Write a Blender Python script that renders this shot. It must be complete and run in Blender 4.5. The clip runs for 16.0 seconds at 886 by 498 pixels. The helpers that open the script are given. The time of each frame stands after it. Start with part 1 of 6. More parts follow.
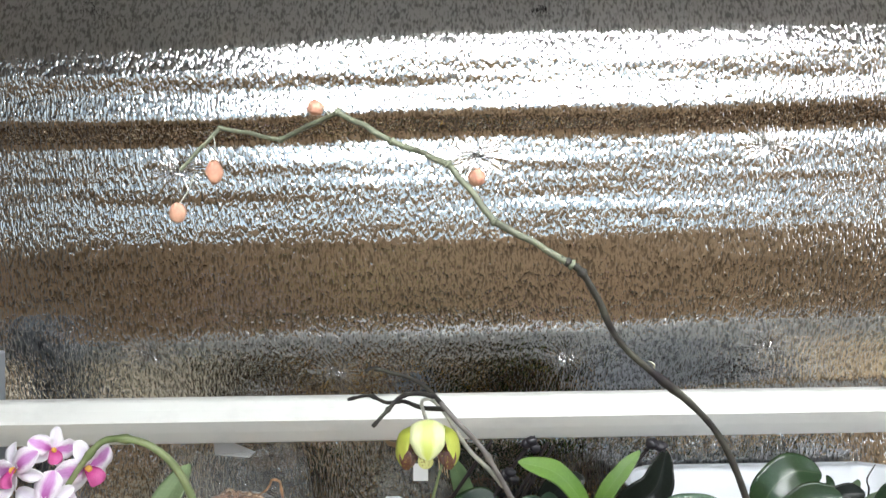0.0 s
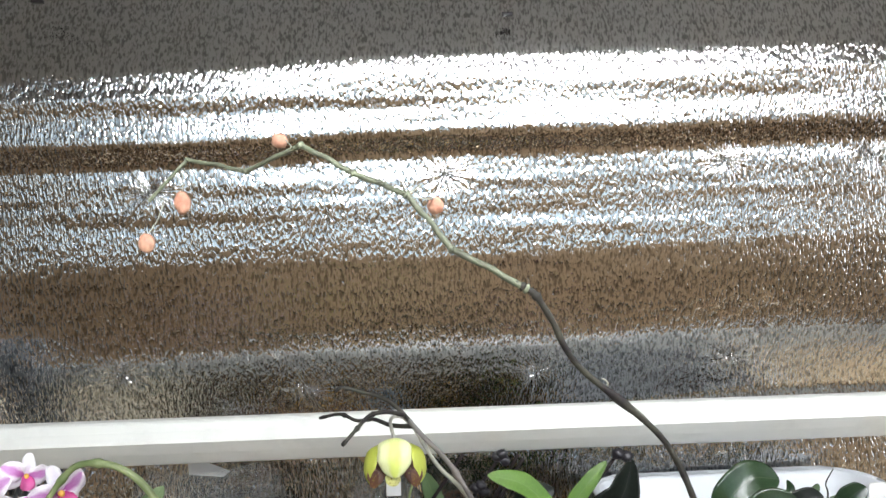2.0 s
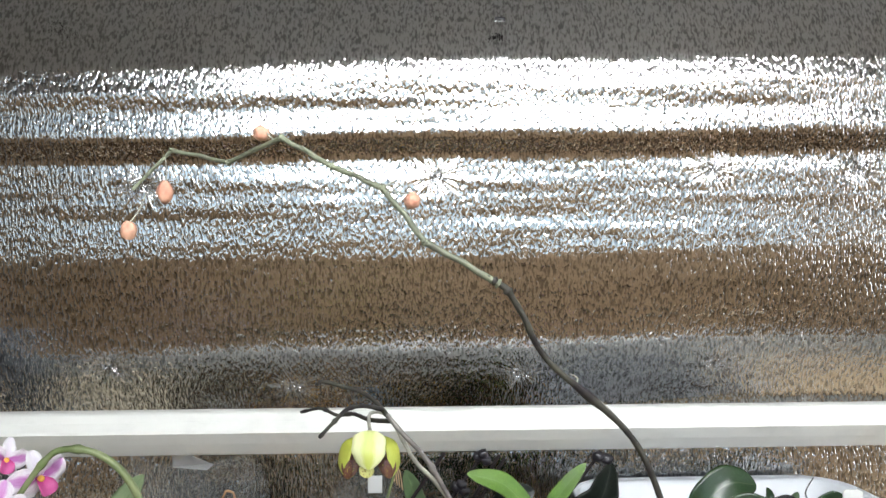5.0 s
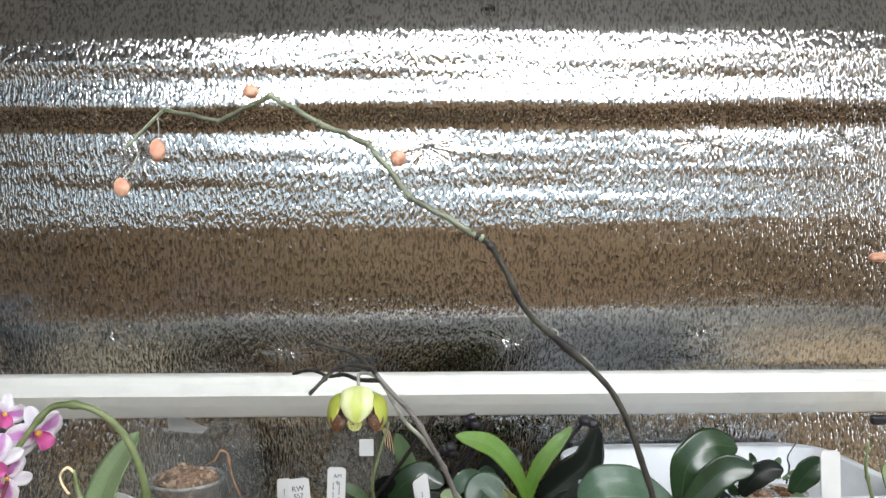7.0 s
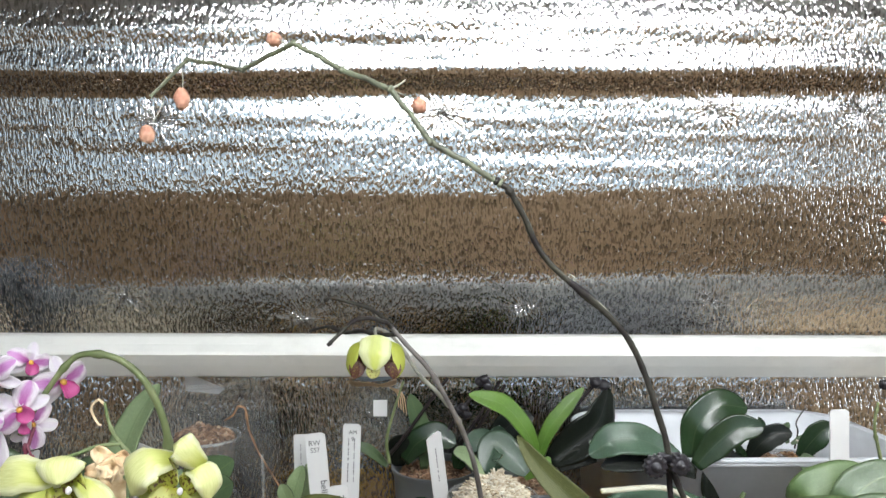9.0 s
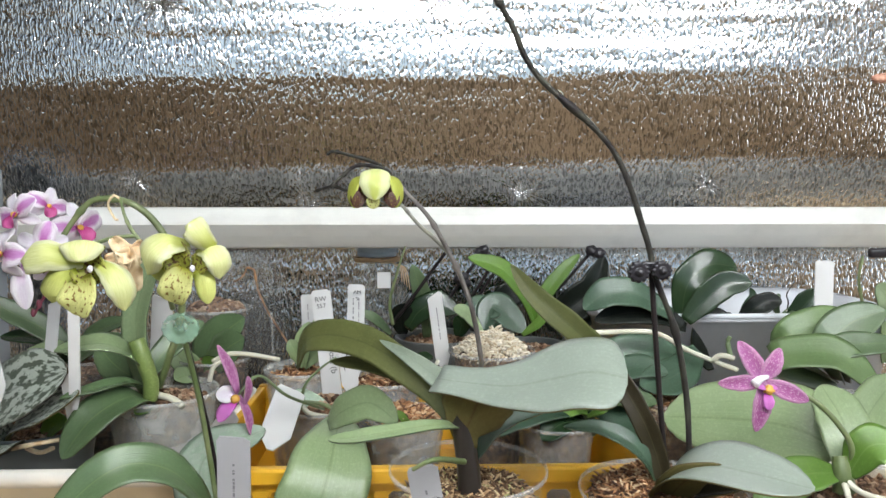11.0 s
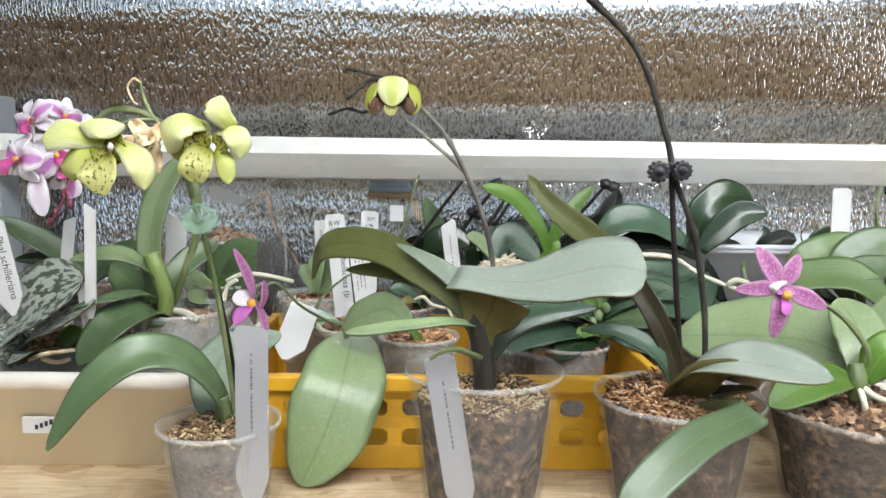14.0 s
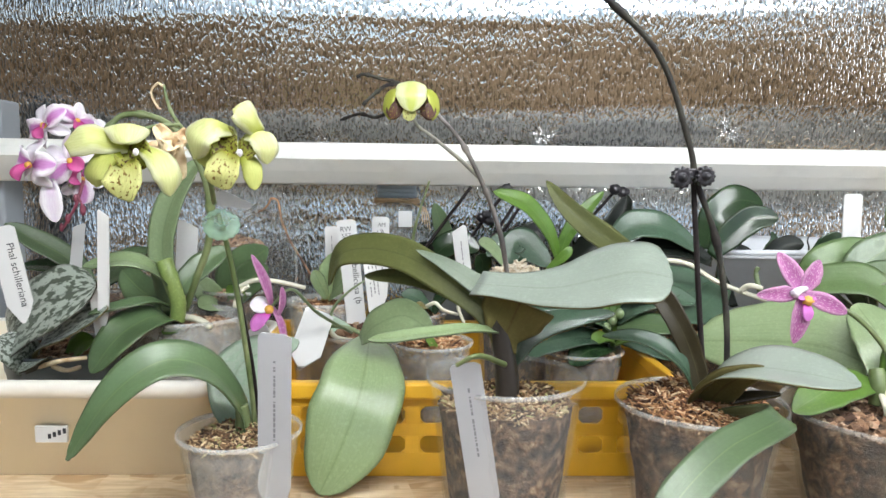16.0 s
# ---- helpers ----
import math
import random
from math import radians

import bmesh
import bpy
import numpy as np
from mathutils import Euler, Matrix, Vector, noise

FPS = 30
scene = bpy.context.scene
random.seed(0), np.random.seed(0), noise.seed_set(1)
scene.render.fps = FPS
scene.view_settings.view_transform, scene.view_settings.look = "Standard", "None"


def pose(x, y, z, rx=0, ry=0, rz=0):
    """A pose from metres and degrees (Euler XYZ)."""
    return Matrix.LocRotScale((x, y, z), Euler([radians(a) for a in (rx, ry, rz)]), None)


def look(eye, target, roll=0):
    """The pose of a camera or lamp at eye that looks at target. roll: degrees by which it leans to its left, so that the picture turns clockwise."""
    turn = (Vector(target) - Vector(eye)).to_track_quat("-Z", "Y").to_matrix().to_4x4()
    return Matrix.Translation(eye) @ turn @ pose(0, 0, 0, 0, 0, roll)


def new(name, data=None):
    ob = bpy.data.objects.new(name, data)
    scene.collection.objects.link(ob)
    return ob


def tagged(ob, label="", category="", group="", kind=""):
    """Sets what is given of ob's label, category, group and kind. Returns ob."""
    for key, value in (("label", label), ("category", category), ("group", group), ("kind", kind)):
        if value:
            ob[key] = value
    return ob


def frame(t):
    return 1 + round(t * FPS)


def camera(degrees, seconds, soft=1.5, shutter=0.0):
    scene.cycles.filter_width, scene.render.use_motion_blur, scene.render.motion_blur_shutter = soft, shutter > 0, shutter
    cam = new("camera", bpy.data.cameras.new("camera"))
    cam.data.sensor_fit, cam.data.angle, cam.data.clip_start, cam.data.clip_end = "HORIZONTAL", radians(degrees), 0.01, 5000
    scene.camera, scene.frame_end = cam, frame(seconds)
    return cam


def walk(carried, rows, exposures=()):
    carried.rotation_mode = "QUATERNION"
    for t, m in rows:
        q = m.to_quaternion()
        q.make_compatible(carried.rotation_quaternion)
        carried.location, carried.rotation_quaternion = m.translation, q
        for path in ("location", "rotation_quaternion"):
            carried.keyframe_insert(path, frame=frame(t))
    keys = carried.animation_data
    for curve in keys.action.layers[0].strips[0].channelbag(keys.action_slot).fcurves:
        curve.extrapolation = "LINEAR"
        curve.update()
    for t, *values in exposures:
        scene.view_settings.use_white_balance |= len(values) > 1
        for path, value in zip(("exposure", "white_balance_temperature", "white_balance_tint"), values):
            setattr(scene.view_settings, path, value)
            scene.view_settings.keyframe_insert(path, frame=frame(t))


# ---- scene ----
cam = camera(64.0, 16.0)
PATH = [
    (0, (0.079, 0.167, 0.427), (0.111, 2.166, 0.439), -0.7),
    (0.5, (0.08, 0.165, 0.429), (0.147, 2.164, 0.474), -1.2),
    (1, (0.08, 0.165, 0.43), (0.173, 2.162, 0.465), -1.3),
    (1.5, (0.08, 0.155, 0.432), (0.178, 2.153, 0.462), -1.4),
    (2, (0.089, 0.15, 0.436), (0.181, 2.148, 0.473), -1.6),
    (2.5, (0.096, 0.146, 0.432), (0.192, 2.143, 0.49), -1.4),
    (3, (0.099, 0.146, 0.431), (0.2, 2.143, 0.495), -1.4),
    (3.5, (0.092, 0.15, 0.43), (0.193, 2.147, 0.495), -1.2),
    (6, (0.11, 0.138, 0.423), (0.198, 2.136, 0.454), 0.3),
    (6.5, (0.11, 0.139, 0.418), (0.212, 2.136, 0.416), 0.1),
    (7, (0.111, 0.131, 0.412), (0.204, 2.129, 0.423), 0.1),
    (7.5, (0.11, 0.13, 0.399), (0.196, 2.128, 0.397), 0.2),
    (8, (0.11, 0.129, 0.393), (0.189, 2.127, 0.378), 0.6),
    (8.2, (0.105, 0.129, 0.392), (0.188, 2.127, 0.374), 0.6),
    (10.3, (0.103, 0.101, 0.352), (0.15, 2.097, 0.242), 0.0),
    (10.5, (0.107, 0.098, 0.34), (0.155, 2.093, 0.201), -0.1),
    (11, (0.112, 0.096, 0.301), (0.161, 2.089, 0.146), 0.0),
    (11.5, (0.109, 0.093, 0.279), (0.15, 2.086, 0.115), 0.1),
    (12, (0.103, 0.095, 0.269), (0.133, 2.085, 0.076), 0.2),
    (12.5, (0.1, 0.094, 0.27), (0.125, 2.085, 0.074), 0.3),
    (13, (0.102, 0.095, 0.263), (0.125, 2.086, 0.067), 0.4),
    (13.5, (0.1, 0.092, 0.249), (0.127, 2.081, 0.038), 0.7),
    (14, (0.104, 0.093, 0.247), (0.138, 2.082, 0.041), 0.7),
    (14.5, (0.096, 0.096, 0.248), (0.151, 2.086, 0.058), 0.9),
    (15, (0.091, 0.098, 0.245), (0.155, 2.087, 0.043), 0.8),
    (15.5, (0.086, 0.095, 0.247), (0.148, 2.082, 0.033), 0.9),
    (16, (0.083, 0.096, 0.247), (0.145, 2.086, 0.056), 0.7),
]
EXPOSURES = [(0, 0.22), (3.5, 0.20), (8, 0.02), (10.5, 0.0), (12.5, 0.07), (14.5, 0.20), (16, 0.24)]
walk(cam, [(t, look(eye, target, roll)) for t, eye, target, roll in PATH], EXPOSURES)

# ---------------------------------------------------------------- light
world = bpy.data.worlds.new("room_daylight")
scene.world = world
world.use_nodes = True
wn = world.node_tree.nodes
sky = wn.new("ShaderNodeTexSky")
sky.sky_type = "NISHITA"
sky.sun_disc = False
sky.sun_elevation, sky.sun_rotation = radians(40), radians(20)
sky.dust_density, sky.ozone_density = 0.4, 2.0
wn["Background"].inputs["Strength"].default_value = 0.05
world.node_tree.links.new(sky.outputs[0], wn["Background"].inputs["Color"])

TUBE_POWER = 58.0
UNSEEN_WINDOW_POWER = 10.5
SIDE_FILL_POWER = 18.0
# unseen window assumed from bluish foil reflections, sized to fill the front
win = bpy.data.lights.new("unseen_window_daylight", "AREA")
win.shape, win.size, win.size_y, win.energy, win.color = "RECTANGLE", 3.6, 1.16, UNSEEN_WINDOW_POWER, (0.72, 0.86, 1.0)
win_ob = new("unseen_window_daylight", win)
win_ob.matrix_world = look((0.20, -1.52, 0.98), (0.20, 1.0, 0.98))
# added side fill without a known source, brightens the brown wall and plants
side = bpy.data.lights.new("added_side_fill", "AREA")
side.shape, side.size, side.size_y, side.energy, side.color = "RECTANGLE", 1.1, 1.3, SIDE_FILL_POWER, (0.88, 0.94, 1.0)
side_ob = new("added_side_fill", side)
side_ob.matrix_world = look((3.02, -0.30, 0.55), (-3.0, -0.30, 0.55))

# ---------------------------------------------------------------- materials


def mat(name, color, rough=0.5, metal=0.0, **more):
    m = bpy.data.materials.new(name)
    m.use_nodes = True
    b = m.node_tree.nodes["Principled BSDF"]
    b.inputs["Base Color"].default_value = (*color, 1)
    b.inputs["Roughness"].default_value = rough
    b.inputs["Metallic"].default_value = metal
    for key, value in more.items():
        b.inputs[key.replace("_", " ")].default_value = value
    return m


def nodes_of(m):
    nt = m.node_tree
    return nt, nt.nodes, nt.links, nt.nodes["Principled BSDF"]


def coords(m, scale=(1, 1, 1), space="Object"):
    nt, nd, ln, b = nodes_of(m)
    tc, mp = nd.new("ShaderNodeTexCoord"), nd.new("ShaderNodeMapping")
    mp.inputs["Scale"].default_value = scale
    ln.new(tc.outputs[space], mp.inputs["Vector"])
    return mp.outputs[0]


def noise_tex(m, vec, scale, detail=4.0, rough=0.55, distort=0.0):
    nt, nd, ln, b = nodes_of(m)
    n = nd.new("ShaderNodeTexNoise")
    n.inputs["Scale"].default_value, n.inputs["Detail"].default_value = scale, detail
    n.inputs["Roughness"].default_value, n.inputs["Distortion"].default_value = rough, distort
    ln.new(vec, n.inputs["Vector"])
    return n.outputs["Fac"]


def ramp(m, fac, stops):
    nt, nd, ln, b = nodes_of(m)
    r = nd.new("ShaderNodeValToRGB")
    el = r.color_ramp.elements
    while len(el) < len(stops):
        el.new(0.5)
    for e, (p, c) in zip(el, stops):
        e.position, e.color = p, (*c, 1)
    ln.new(fac, r.inputs["Fac"])
    return r.outputs["Color"]


def mix_color(m, fac, a, b2, mode="MIX"):
    nt, nd, ln, b = nodes_of(m)
    x = nd.new("ShaderNodeMix")
    x.data_type, x.blend_type = "RGBA", mode
    for sock, v in ((x.inputs["Factor"], fac), (x.inputs["A"], a), (x.inputs["B"], b2)):
        if isinstance(v, (int, float)):
            sock.default_value = v
        elif isinstance(v, tuple):
            sock.default_value = (*v, 1)
        else:
            ln.new(v, sock)
    return x.outputs["Result"]


def bump(m, height, strength, dist, prev=None):
    nt, nd, ln, b = nodes_of(m)
    u = nd.new("ShaderNodeBump")
    u.inputs["Strength"].default_value, u.inputs["Distance"].default_value = strength, dist
    ln.new(height, u.inputs["Height"])
    if prev is not None:
        ln.new(prev, u.inputs["Normal"])
    ln.new(u.outputs[0], b.inputs["Normal"])
    return u.outputs[0]


def color_in(m, c):
    nt, nd, ln, b = nodes_of(m)
    ln.new(c, b.inputs["Base Color"])


def leaf_mat(name, dark, light, rough=0.33, vein=(0.16, 0.22, 0.08), mottle=None, through_light=0.10, coat=0.28):
    """Leaf skin: streaks along the blade (u), a paler midrib, cloudy tone, a little light coming through."""
    m = mat(name, dark, rough, Specular_IOR_Level=0.42, Coat_Weight=coat, Coat_Roughness=0.2 if rough < 0.27 else 0.3)
    nt, nd, ln, b = nodes_of(m)
    uv = coords(m, (1, 1, 1), "UV")
    streak = noise_tex(m, coords(m, (3, 46, 1), "UV"), 1.0, 3)
    cloud = noise_tex(m, coords(m, (1, 1, 1)), 38, 3)
    c = mix_color(m, cloud, dark, light)
    c = mix_color(m, ramp(m, streak, [(0.35, (0, 0, 0)), (0.75, (0.6, 0.6, 0.6))]), c, light)
    if mottle is not None:
        spots = noise_tex(m, coords(m, (15, 10, 1), "UV"), 1.0, 2.5, 0.6)
        c = mix_color(m, ramp(m, spots, [(0.46, (0, 0, 0)), (0.52, (1, 1, 1))]), c, mottle)
    sep = nd.new("ShaderNodeSeparateXYZ")
    ln.new(uv, sep.inputs[0])
    d = nd.new("ShaderNodeMath")
    d.operation = "SUBTRACT"
    ln.new(sep.outputs["Y"], d.inputs[0])
    d.inputs[1].default_value = 0.5
    a = nd.new("ShaderNodeMath")
    a.operation = "ABSOLUTE"
    ln.new(d.outputs[0], a.inputs[0])
    rib = ramp(m, a.outputs[0], [(0.0, (0.55, 0.55, 0.55)), (0.03, (0, 0, 0))])
    c = mix_color(m, rib, c, vein)
    margin = ramp(m, a.outputs[0], [(0.462, (0, 0, 0)), (0.497, (0.55, 0.55, 0.55))])
    c = mix_color(m, margin, c, tuple(0.5 * v + 0.22 * w for v, w in zip(dark, (0.10, 0.06, 0.02))))
    dust = noise_tex(m, coords(m), 420, 3, 0.7)
    c = mix_color(m, ramp(m, dust, [(0.5, (0, 0, 0)), (0.75, (0.22, 0.22, 0.22))]), c, tuple(1.7 * v + 0.004 for v in light))
    info = nd.new("ShaderNodeObjectInfo")
    hs = nd.new("ShaderNodeHueSaturation")
    mr = nd.new("ShaderNodeMapRange")
    mr.inputs["To Min"].default_value, mr.inputs["To Max"].default_value = 0.82, 1.18
    ln.new(info.outputs["Random"], mr.inputs["Value"])
    ln.new(mr.outputs[0], hs.inputs["Value"])
    ln.new(c, hs.inputs["Color"])
    color_in(m, hs.outputs[0])
    bump(m, cloud, 0.3, 0.003, bump(m, streak, 0.35, 0.0008))
    tr, mx = nd.new("ShaderNodeBsdfTranslucent"), nd.new("ShaderNodeMixShader")
    ln.new(hs.outputs[0], tr.inputs["Color"])
    mx.inputs[0].default_value = through_light
    ln.new(b.outputs[0], mx.inputs[1])
    ln.new(tr.outputs[0], mx.inputs[2])
    ln.new(mx.outputs[0], nd["Material Output"].inputs["Surface"])
    return m


def petal_mat(name, base, tip, spot=None, spot_scale=26, spot_at=0.6, tr_fac=0.3, edge=None, until=0.5, edge_from=0.26):
    """Petal skin: colour from claw to tip, fine veins along it, optional speckles, optional pale margin."""
    m = mat(name, base, 0.5)
    nt, nd, ln, b = nodes_of(m)
    uv = coords(m, (1, 1, 1), "UV")
    sep = nd.new("ShaderNodeSeparateXYZ")
    ln.new(uv, sep.inputs[0])
    c = ramp(m, sep.outputs["X"], [(0.05, base), (until, tip)])
    if edge is not None:
        d, a = nd.new("ShaderNodeMath"), nd.new("ShaderNodeMath")
        d.operation, a.operation = "SUBTRACT", "ABSOLUTE"
        ln.new(sep.outputs["Y"], d.inputs[0])
        d.inputs[1].default_value = 0.5
        ln.new(d.outputs[0], a.inputs[0])
        wob = nd.new("ShaderNodeMath")
        wob.operation = "MULTIPLY_ADD"
        ln.new(noise_tex(m, uv, 7.0, 2), wob.inputs[0])
        wob.inputs[1].default_value = 0.16
        ln.new(a.outputs[0], wob.inputs[2])
        c = mix_color(m, ramp(m, wob.outputs[0], [(edge_from + 0.08, (0, 0, 0)), (edge_from + 0.24, (1, 1, 1))]), c, edge)
    vein = noise_tex(m, coords(m, (5, 34, 1), "UV"), 1.0, 2)
    c = mix_color(m, ramp(m, vein, [(0.4, (0, 0, 0)), (0.8, (0.4, 0.4, 0.4))]), c, tuple(0.7 * v for v in base))
    if spot is not None:
        sp = noise_tex(m, coords(m, (1, 1, 1), "UV"), spot_scale, 1.5)
        c = mix_color(m, ramp(m, sp, [(spot_at, (0, 0, 0)), (spot_at + 0.05, (1, 1, 1))]), c, spot)
    color_in(m, c)
    bump(m, vein, 0.3, 0.0004)
    tr, mx = nd.new("ShaderNodeBsdfTranslucent"), nd.new("ShaderNodeMixShader")
    ln.new(c, tr.inputs["Color"])
    mx.inputs[0].default_value = tr_fac
    ln.new(b.outputs[0], mx.inputs[1])
    ln.new(tr.outputs[0], mx.inputs[2])
    ln.new(mx.outputs[0], nd["Material Output"].inputs["Surface"])
    return m


def clear_plastic(name, tint, solid, rough):
    """Clear or milky thin plastic: part see-through, part glossy skin."""
    m = mat(name, tint, rough)
    nt, nd, ln, b = nodes_of(m)
    haze = noise_tex(m, coords(m), 42, 4)
    tr, mx = nd.new("ShaderNodeBsdfTransparent"), nd.new("ShaderNodeMixShader")
    tr.inputs["Color"].default_value = (0.99, 0.99, 0.985, 1)
    mr = nd.new("ShaderNodeMapRange")
    mr.inputs["From Min"].default_value, mr.inputs["From Max"].default_value = 0.3, 0.7
    mr.inputs["To Min"].default_value, mr.inputs["To Max"].default_value = solid * 0.6, solid * 1.5
    ln.new(haze, mr.inputs["Value"])
    ln.new(mr.outputs[0], mx.inputs[0])
    ln.new(tr.outputs[0], mx.inputs[1])
    ln.new(b.outputs[0], mx.inputs[2])
    ln.new(mx.outputs[0], nd["Material Output"].inputs["Surface"])
    return m


# embossed aluminium foil
FOIL = mat("embossed_foil", (0.66, 0.66, 0.66), 0.055, 1.0)
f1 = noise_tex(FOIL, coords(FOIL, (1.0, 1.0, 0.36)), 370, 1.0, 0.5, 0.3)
f2 = noise_tex(FOIL, coords(FOIL, (0.16, 1.0, 1.0)), 30, 2)
f3 = noise_tex(FOIL, coords(FOIL, (1.0, 1.0, 0.5)), 900, 0.0)
nb = bump(FOIL, f2, 0.16, 0.003)
nb = bump(FOIL, f3, 1.0, 0.00008, nb)
nb = bump(FOIL, f1, 1.0, 0.00098, nb)
# hollows of the embossing drawn darker, fine shade put into the foil colour
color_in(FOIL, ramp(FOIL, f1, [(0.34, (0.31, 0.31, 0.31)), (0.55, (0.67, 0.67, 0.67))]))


def pucker_rays(centres):
    """Fine creases that fan out from each fastener of the foil, as relief."""
    nt, nd, ln, b = nodes_of(FOIL)
    geo = nd.new("ShaderNodeNewGeometry")
    total = None
    for px, py, pz in centres:
        sub, sep, sq = nd.new("ShaderNodeVectorMath"), nd.new("ShaderNodeSeparateXYZ"), nd.new("ShaderNodeVectorMath")
        sub.operation, sq.operation = "SUBTRACT", "MULTIPLY"
        ln.new(geo.outputs["Position"], sub.inputs[0])
        sub.inputs[1].default_value = (px, 0.0, pz)
        ln.new(sub.outputs[0], sq.inputs[0])
        sq.inputs[1].default_value = (1, 0, 1)
        ln.new(sq.outputs[0], sep.inputs[0])
        length = nd.new("ShaderNodeVectorMath")
        length.operation = "LENGTH"
        ln.new(sq.outputs[0], length.inputs[0])
        ang = nd.new("ShaderNodeMath")
        ang.operation = "ARCTAN2"
        ln.new(sep.outputs["Z"], ang.inputs[0])
        ln.new(sep.outputs["X"], ang.inputs[1])
        wv = nd.new("ShaderNodeCombineXYZ")
        ln.new(ang.outputs[0], wv.inputs[0])
        wv.inputs[1].default_value = px * 7
        ray = noise_tex(FOIL, wv.outputs[0], 9.0, 1.0)
        fall = nd.new("ShaderNodeMapRange")
        fall.interpolation_type = "SMOOTHSTEP"
        fall.inputs["From Min"].default_value, fall.inputs["From Max"].default_value = 0.044, 0.006
        ln.new(length.outputs["Value"], fall.inputs["Value"])
        mul = nd.new("ShaderNodeMath")
        mul.operation = "MULTIPLY_ADD"
        ln.new(ray, mul.inputs[0])
        ln.new(fall.outputs[0], mul.inputs[1])
        if total is None:
            mul.inputs[2].default_value = 0.0
        else:
            ln.new(total, mul.inputs[2])
        total = mul.outputs[0]
    bump(FOIL, total, 1.0, 0.0010, nb)


# oriented strand board
OSB = mat("strand_board", (0.5, 0.36, 0.2), 0.6)
ov = coords(OSB, (9, 26, 9))
oa = noise_tex(OSB, ov, 1.6, 1, 0.5, 1.2)
ob_ = noise_tex(OSB, coords(OSB, (30, 9, 9)), 1.5, 1, 0.5, 1.0)
og = noise_tex(OSB, coords(OSB, (30, 240, 30)), 1.0, 3)
oc = ramp(OSB, oa, [(0.36, (0.44, 0.29, 0.15)), (0.44, (0.70, 0.54, 0.35)), (0.55, (0.62, 0.45, 0.26)), (0.62, (0.78, 0.64, 0.44))])
oc = mix_color(OSB, ramp(OSB, ob_, [(0.5, (0, 0, 0)), (0.54, (0.8, 0.8, 0.8))]), oc, (0.74, 0.59, 0.39))
oc = mix_color(OSB, ramp(OSB, og, [(0.35, (0.5, 0.5, 0.5)), (0.65, (0, 0, 0))]), oc, (0.38, 0.25, 0.13))
color_in(OSB, oc)
bump(OSB, oa, 0.4, 0.002)


def plain_plastic(name, color, rough, grime=0.12):
    m = mat(name, color, rough)
    s = noise_tex(m, coords(m), 18, 5, 0.65)
    f = noise_tex(m, coords(m), 240, 2)
    color_in(m, mix_color(m, ramp(m, s, [(0.5, (0, 0, 0)), (0.85, (grime * 4,) * 3)]), color, tuple(v * 0.62 for v in color)))
    bump(m, f, 0.08, 0.0004)
    return m


WHITE_PLASTIC = plain_plastic("white_rail_plastic", (0.76, 0.76, 0.72), 0.28)
CREAM = plain_plastic("cream_tray_plastic", (0.93, 0.84, 0.66), 0.35, 0.04)
CREAM_RIM = plain_plastic("tray_rim_plastic", (0.86, 0.82, 0.74), 0.32)
YELLOW = plain_plastic("yellow_crate_plastic", (0.80, 0.44, 0.03), 0.32)
WHITE_TUB = plain_plastic("white_tub_plastic", (0.62, 0.64, 0.67), 0.3)
TAG_WHITE = plain_plastic("label_plastic", (0.60, 0.60, 0.59), 0.5, 0.05)
PAPER = plain_plastic("white_paper", (0.86, 0.86, 0.86), 0.6, 0.03)
# frosted front labels, colour also darkened for the weaker light they get
TAG_FROST_DIM = plain_plastic("frosted_dim_label_plastic", (0.34, 0.34, 0.35), 0.5, 0.08)
GREY_PLASTIC = plain_plastic("grey_pot_plastic", (0.12, 0.13, 0.13), 0.4)
POST_GREY = plain_plastic("post_plastic", (0.26, 0.28, 0.30), 0.35)
INK = mat("ink", (0.02, 0.02, 0.025), 0.7)
INK_SOFT = mat("faded_ink", (0.16, 0.16, 0.17), 0.7)
BLACK_STICK = plain_plastic("dark_stick", (0.016, 0.012, 0.012), 0.5)
BLACK_STICK.node_tree.nodes["Principled BSDF"].inputs["Specular IOR Level"].default_value = 0.15
BLACK_CLIP = plain_plastic("dark_clip_plastic", (0.016, 0.014, 0.018), 0.4)
GREEN_CLIP = clear_plastic("green_clip_plastic", (0.52, 0.82, 0.62), 0.46, 0.15)
POT_CLEAR = clear_plastic("clear_pot_plastic", (0.72, 0.71, 0.68), 0.06, 0.12)
POT_MILKY = clear_plastic("milky_pot_plastic", (0.78, 0.78, 0.75), 0.17, 0.2)
POT_HALF = clear_plastic("frosted_pot_plastic", (0.76, 0.76, 0.73), 0.15, 0.2)
POT_WHITE = clear_plastic("whitish_pot_plastic", (0.82, 0.83, 0.79), 0.26, 0.2)
POT_RIM = clear_plastic("pot_rim_plastic", (0.80, 0.80, 0.78), 0.24, 0.15)
GLASS = clear_plastic("jar_glass", (0.80, 0.82, 0.81), 0.05, 0.04)
FLASK_BAND = plain_plastic("blue_grey_band", (0.36, 0.45, 0.54), 0.3)
RAFFIA = plain_plastic("raffia", (0.55, 0.38, 0.22), 0.8)
ROOT = plain_plastic("pale_root", (0.58, 0.56, 0.45), 0.6)

